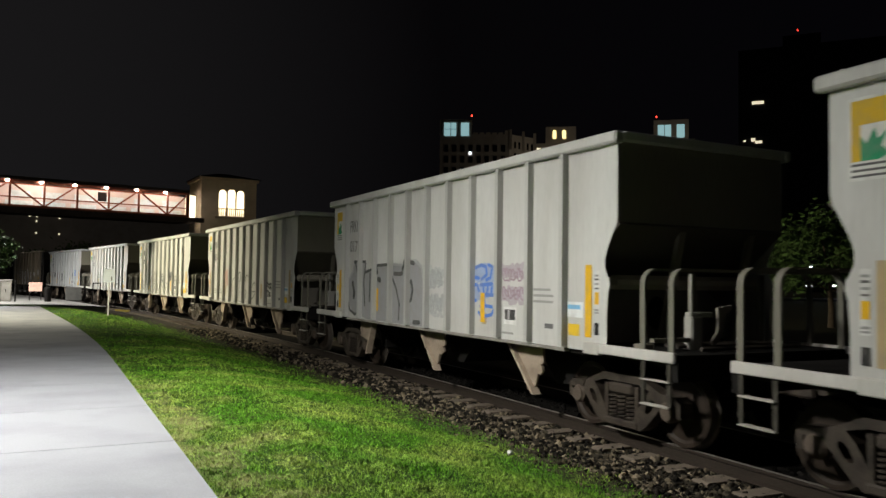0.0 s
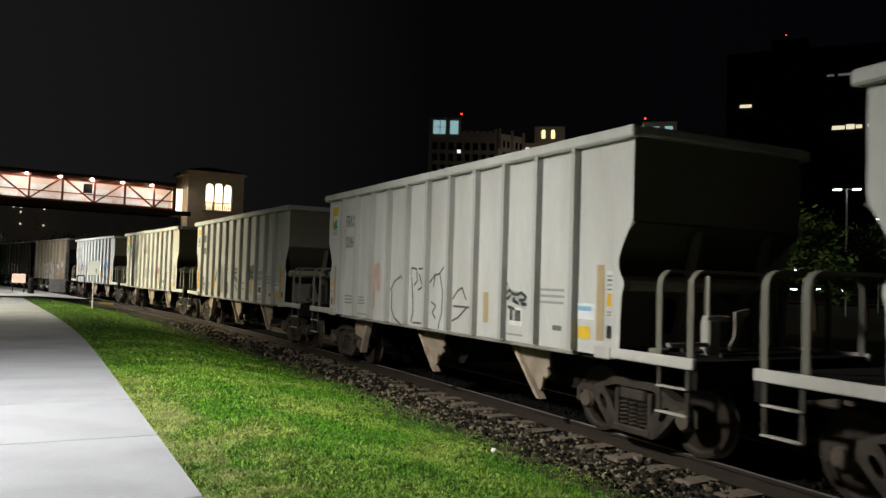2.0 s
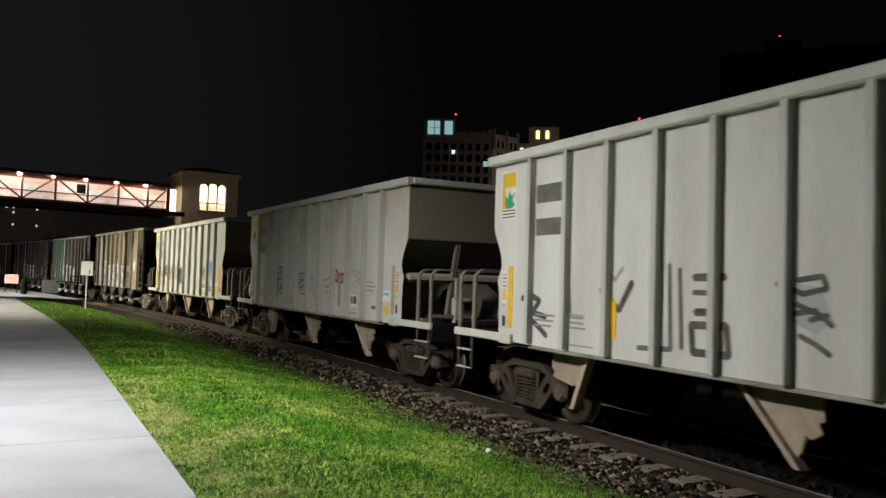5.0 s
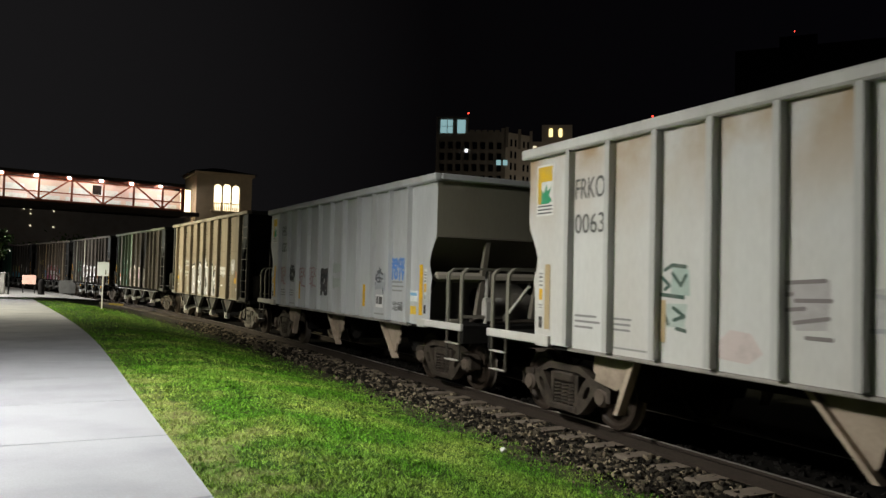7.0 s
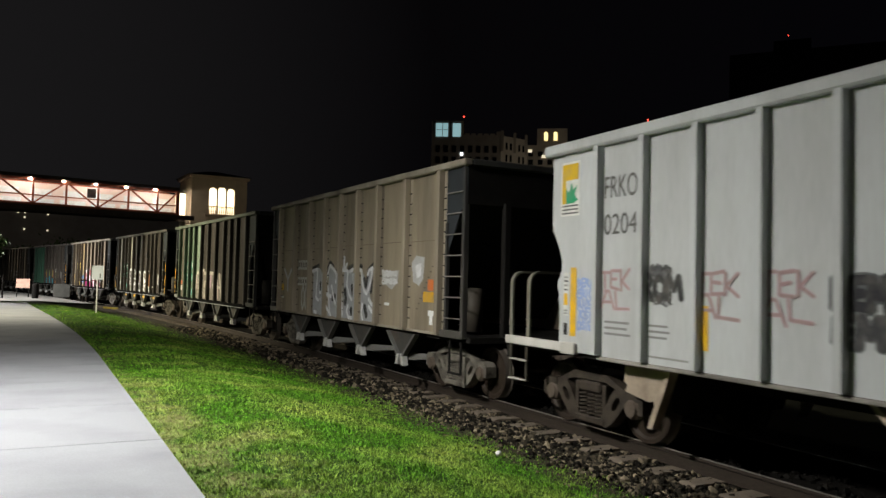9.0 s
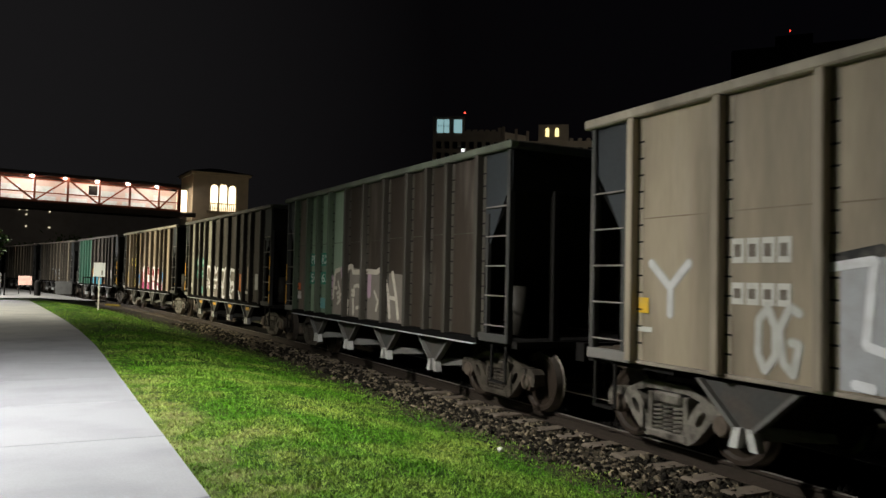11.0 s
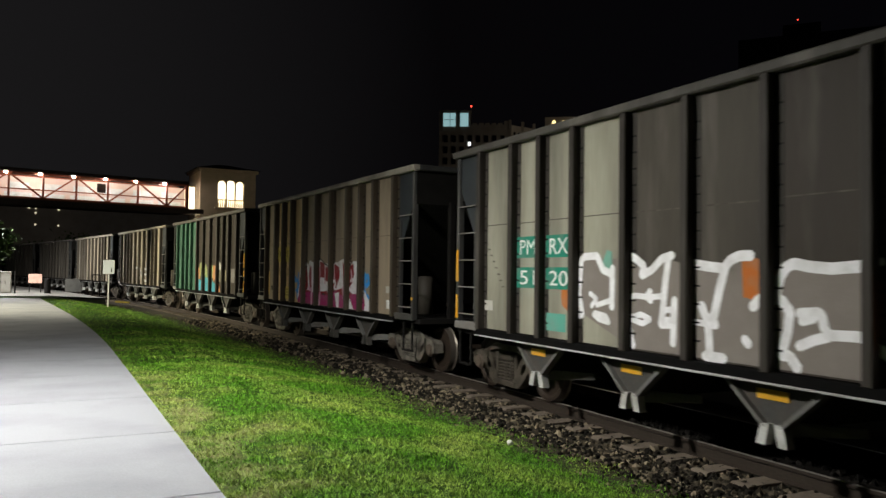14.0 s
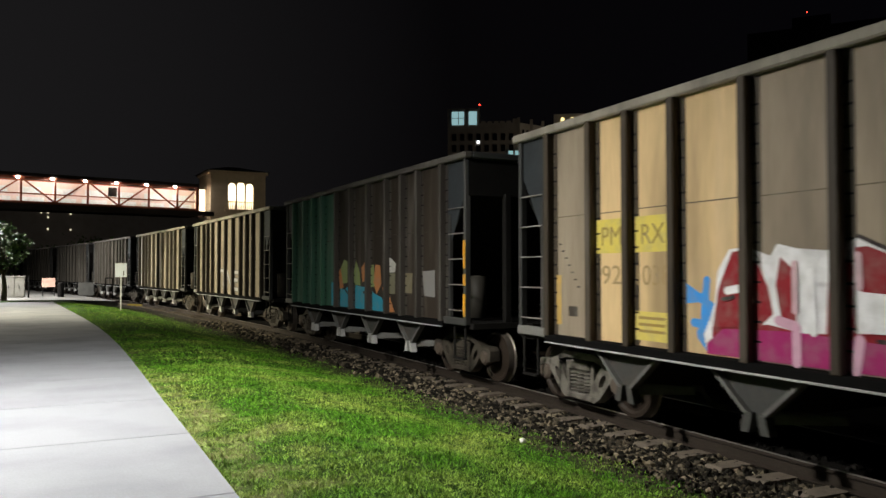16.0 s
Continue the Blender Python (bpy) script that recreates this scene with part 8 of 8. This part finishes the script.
def build_tree(label, x, y, trunk_h, crown, count, leaf, seed, trunk_r=0.14):
    """A tapered trunk with limbs; the crown is many small leaves gathered in clumps, with gaps between them."""
    rng = random.Random(seed)
    r = thing("tree", label, "tree", m=pose(x, y, ground_z(x, y) - 0.05))
    bm = bmn()
    rx, rz, cz = crown
    pts = [(0, 0, 0), (0.04, 0.02, trunk_h * 0.5), (-0.03, 0.05, trunk_h)]
    rings, seg = [], 10
    for i, p in enumerate(pts):
        rr = trunk_r * (1.25, 0.95, 0.7)[i]
        rings.append([bm.verts.new((p[0] + rr * math.cos(k * math.tau / seg), p[1] + rr * math.sin(k * math.tau / seg), p[2])) for k in range(seg)])
    for a, b in zip(rings, rings[1:]):
        for k in range(seg):
            bm.faces.new((a[k], a[(k + 1) % seg], b[(k + 1) % seg], b[k]))
    clumps = []
    for k in range(26):
        a, q = rng.uniform(0, math.tau), rng.random() ** 0.6
        c = Vector((rx * q * math.cos(a), rx * q * math.sin(a), cz + rz * rng.uniform(-1, 1) * (1 - 0.5 * q)))
        clumps.append((c, rng.uniform(0.22, 0.42) * rx))
    for c, _ in clumps[:9]:
        m = Vector((c.x * 0.4, c.y * 0.4, (trunk_h + c.z) / 2))
        rod(bm, [(pts[2][0], pts[2][1], trunk_h - 0.1), tuple(m), tuple(c)], trunk_r * 0.25, 5)
    part("trunk", bm, M_BARK, r)
    verts, faces = [], []
    for i in range(count):
        c, cr = clumps[rng.randrange(len(clumps))]
        d = Vector((rng.gauss(0, 1), rng.gauss(0, 1), rng.gauss(0, 0.8)))
        p = c + d * cr * 0.5
        u = Vector((rng.gauss(0, 1), rng.gauss(0, 1), rng.gauss(0, 0.6))).normalized()
        w = u.orthogonal().normalized()
        s = leaf * rng.uniform(0.6, 1.3)
        b = len(verts)
        verts += [tuple(p - u * s), tuple(p + w * s * 0.45), tuple(p + u * s), tuple(p - w * s * 0.45 - Vector((0, 0, s * 0.2)))]
        faces.append((b, b + 1, b + 2, b + 3))
    me = bpy.data.meshes.new("crown")
    me.from_pydata(verts, [], faces)
    me.materials.append(M_LEAF)
    ob = new("crown", me)
    ob.parent = r
    return r


build_tree("small leafy green tree lit by a lamp", -2.85, 50.5, 1.6, (1.2, 1.25, 3.1), 1400, 0.15, 21)
build_tree("tall dim leafy tree by the path", -5.6, 40.0, 4.5, (2.4, 3.2, 9.0), 5200, 0.17, 22, 0.2)
for k, (s, lat, h, rx) in enumerate(((84, 7, 4.2, 2.6), (95, 7, 4.8, 3.0), (108, 8, 4.4, 3.2), (122, 7, 5.0, 3.4), (138, 9, 4.6, 3.4))):
    p = arc(s, lat)
    build_tree("dark unlit tree beside the railway", p.x, p.y, 1.8, (rx, 1.5, h - 0.8), 2200, 0.26, 30 + k, 0.16)
for k, (az, d, h) in enumerate(((53.5, 46, 5.2), (56.5, 50, 5.8), (49.5, 58, 5.0))):
    p = ray_point(az, d)
    build_tree("dark bushy tree behind the railway", p.x, p.y, 2.0, (2.6, 2.2, h - 1.2), 3200, 0.2, 40 + k, 0.16)


# ---- car park beyond the track ----
def build_lot_lamp(az, d, z):
    p = ray_point(az, d)
    r = thing("car_park_lamp", "tall car park lamp with two white heads", "street lamp", "car park lamps", m=pose(p.x, p.y, 0, 0, 0, -az))
    bm = bmn()
    rod(bm, [(0, 0, -0.5), (0, 0, z)], 0.08, 8)
    part("pole", bm, M_GREYBOX, r)
    for x in (-0.75, 0.75):
        bm = bmn()
        box(bm, x - 0.38, x + 0.38, -0.18, 0.18, z - 0.02, z + 0.12, 0.03)
        head = part("lamp_head", bm, M_GREYBOX, r)
        bm = bmn()
        box(bm, x - 0.30, x + 0.30, -0.19, 0.14, z - 0.09, z - 0.025)
        part("lens", bm, M_LED, head, "glowing white lens")
    bm = bmn()
    rod(bm, [(-0.75, 0, z), (0.75, 0, z)], 0.04, 6)
    part("arm", bm, M_GREYBOX, r)


for az, d, sl in ((55.35, 75, 0.1165), (57.2, 92, 0.060), (58.6, 84, 0.085), (57.6, 110, 0.082)):
    build_lot_lamp(az, d, EYE_Z + sl * d)


def build_garage():
    D5 = 120.0
    r = thing("parking_garage", "dark open parking deck with rows of small white lights", "building", m=facing(56.5, D5))
    for k in range(3):
        block(r, -14, 26, 0, 12, -0.4 + 2.6 * k, -0.1 + 2.6 * k, M_DARKFAC, "deck")
    for x in (-14, -4, 6, 16, 26):
        block(r, x - 0.3, x + 0.3, 0.02, 0.6, -0.5, 5.1, M_DARKFAC, "column")
    rng = random.Random(12)
    for k in range(2):
        for i in range(13):
            if rng.random() < 0.75:
                glow_pane(r, -12 + 2.9 * i + rng.uniform(-0.5, 0.5), 3.0, 1.75 + 2.6 * k + rng.uniform(-0.1, 0.2), rng.uniform(0.25, 1.0), 0.14, M_LED, "strip_light")
    return r


build_garage()


# ---- what moves ----
TRAIN_S = [(0.0, 0.0), (0.5, 3.58), (1.0, 7.17), (1.5, 10.79), (2.0, 14.39), (2.5, 17.98), (3.0, 21.5), (3.5, 25.15), (4.0, 28.8), (6.5, 46.98), (7.0, 50.59), (7.5, 54.26), (8.0, 57.9), (8.5, 61.57), (9.0, 65.23), (9.5, 68.9), (10.0, 72.54), (12.5, 91.23), (13.0, 94.93), (13.5, 98.66), (14.0, 102.4), (14.5, 106.05), (15.0, 109.74), (15.5, 113.5), (16.0, 117.28)]


def gone(t):
    return float(np.interp(t, [r[0] for r in TRAIN_S], [r[1] for r in TRAIN_S]))


def motions():
    for car, s in CARS:
        walk(car, [(t, arc_pose(s - d, 0, RAIL_Z)) for t, d in TRAIN_S])
    times = [k / 15 for k in range(241)]
    for car, s in CARS[:14]:
        for truck in car.children:
            if truck.name.startswith("truck"):
                for w in truck.children:
                    if w.name.startswith("wheelset"):
                        loc = w.matrix_basis.translation.copy()
                        walk(w, [(t, Matrix.Translation(loc) @ Matrix.Rotation(gone(t) / 0.457, 4, "X")) for t in times])


motions()
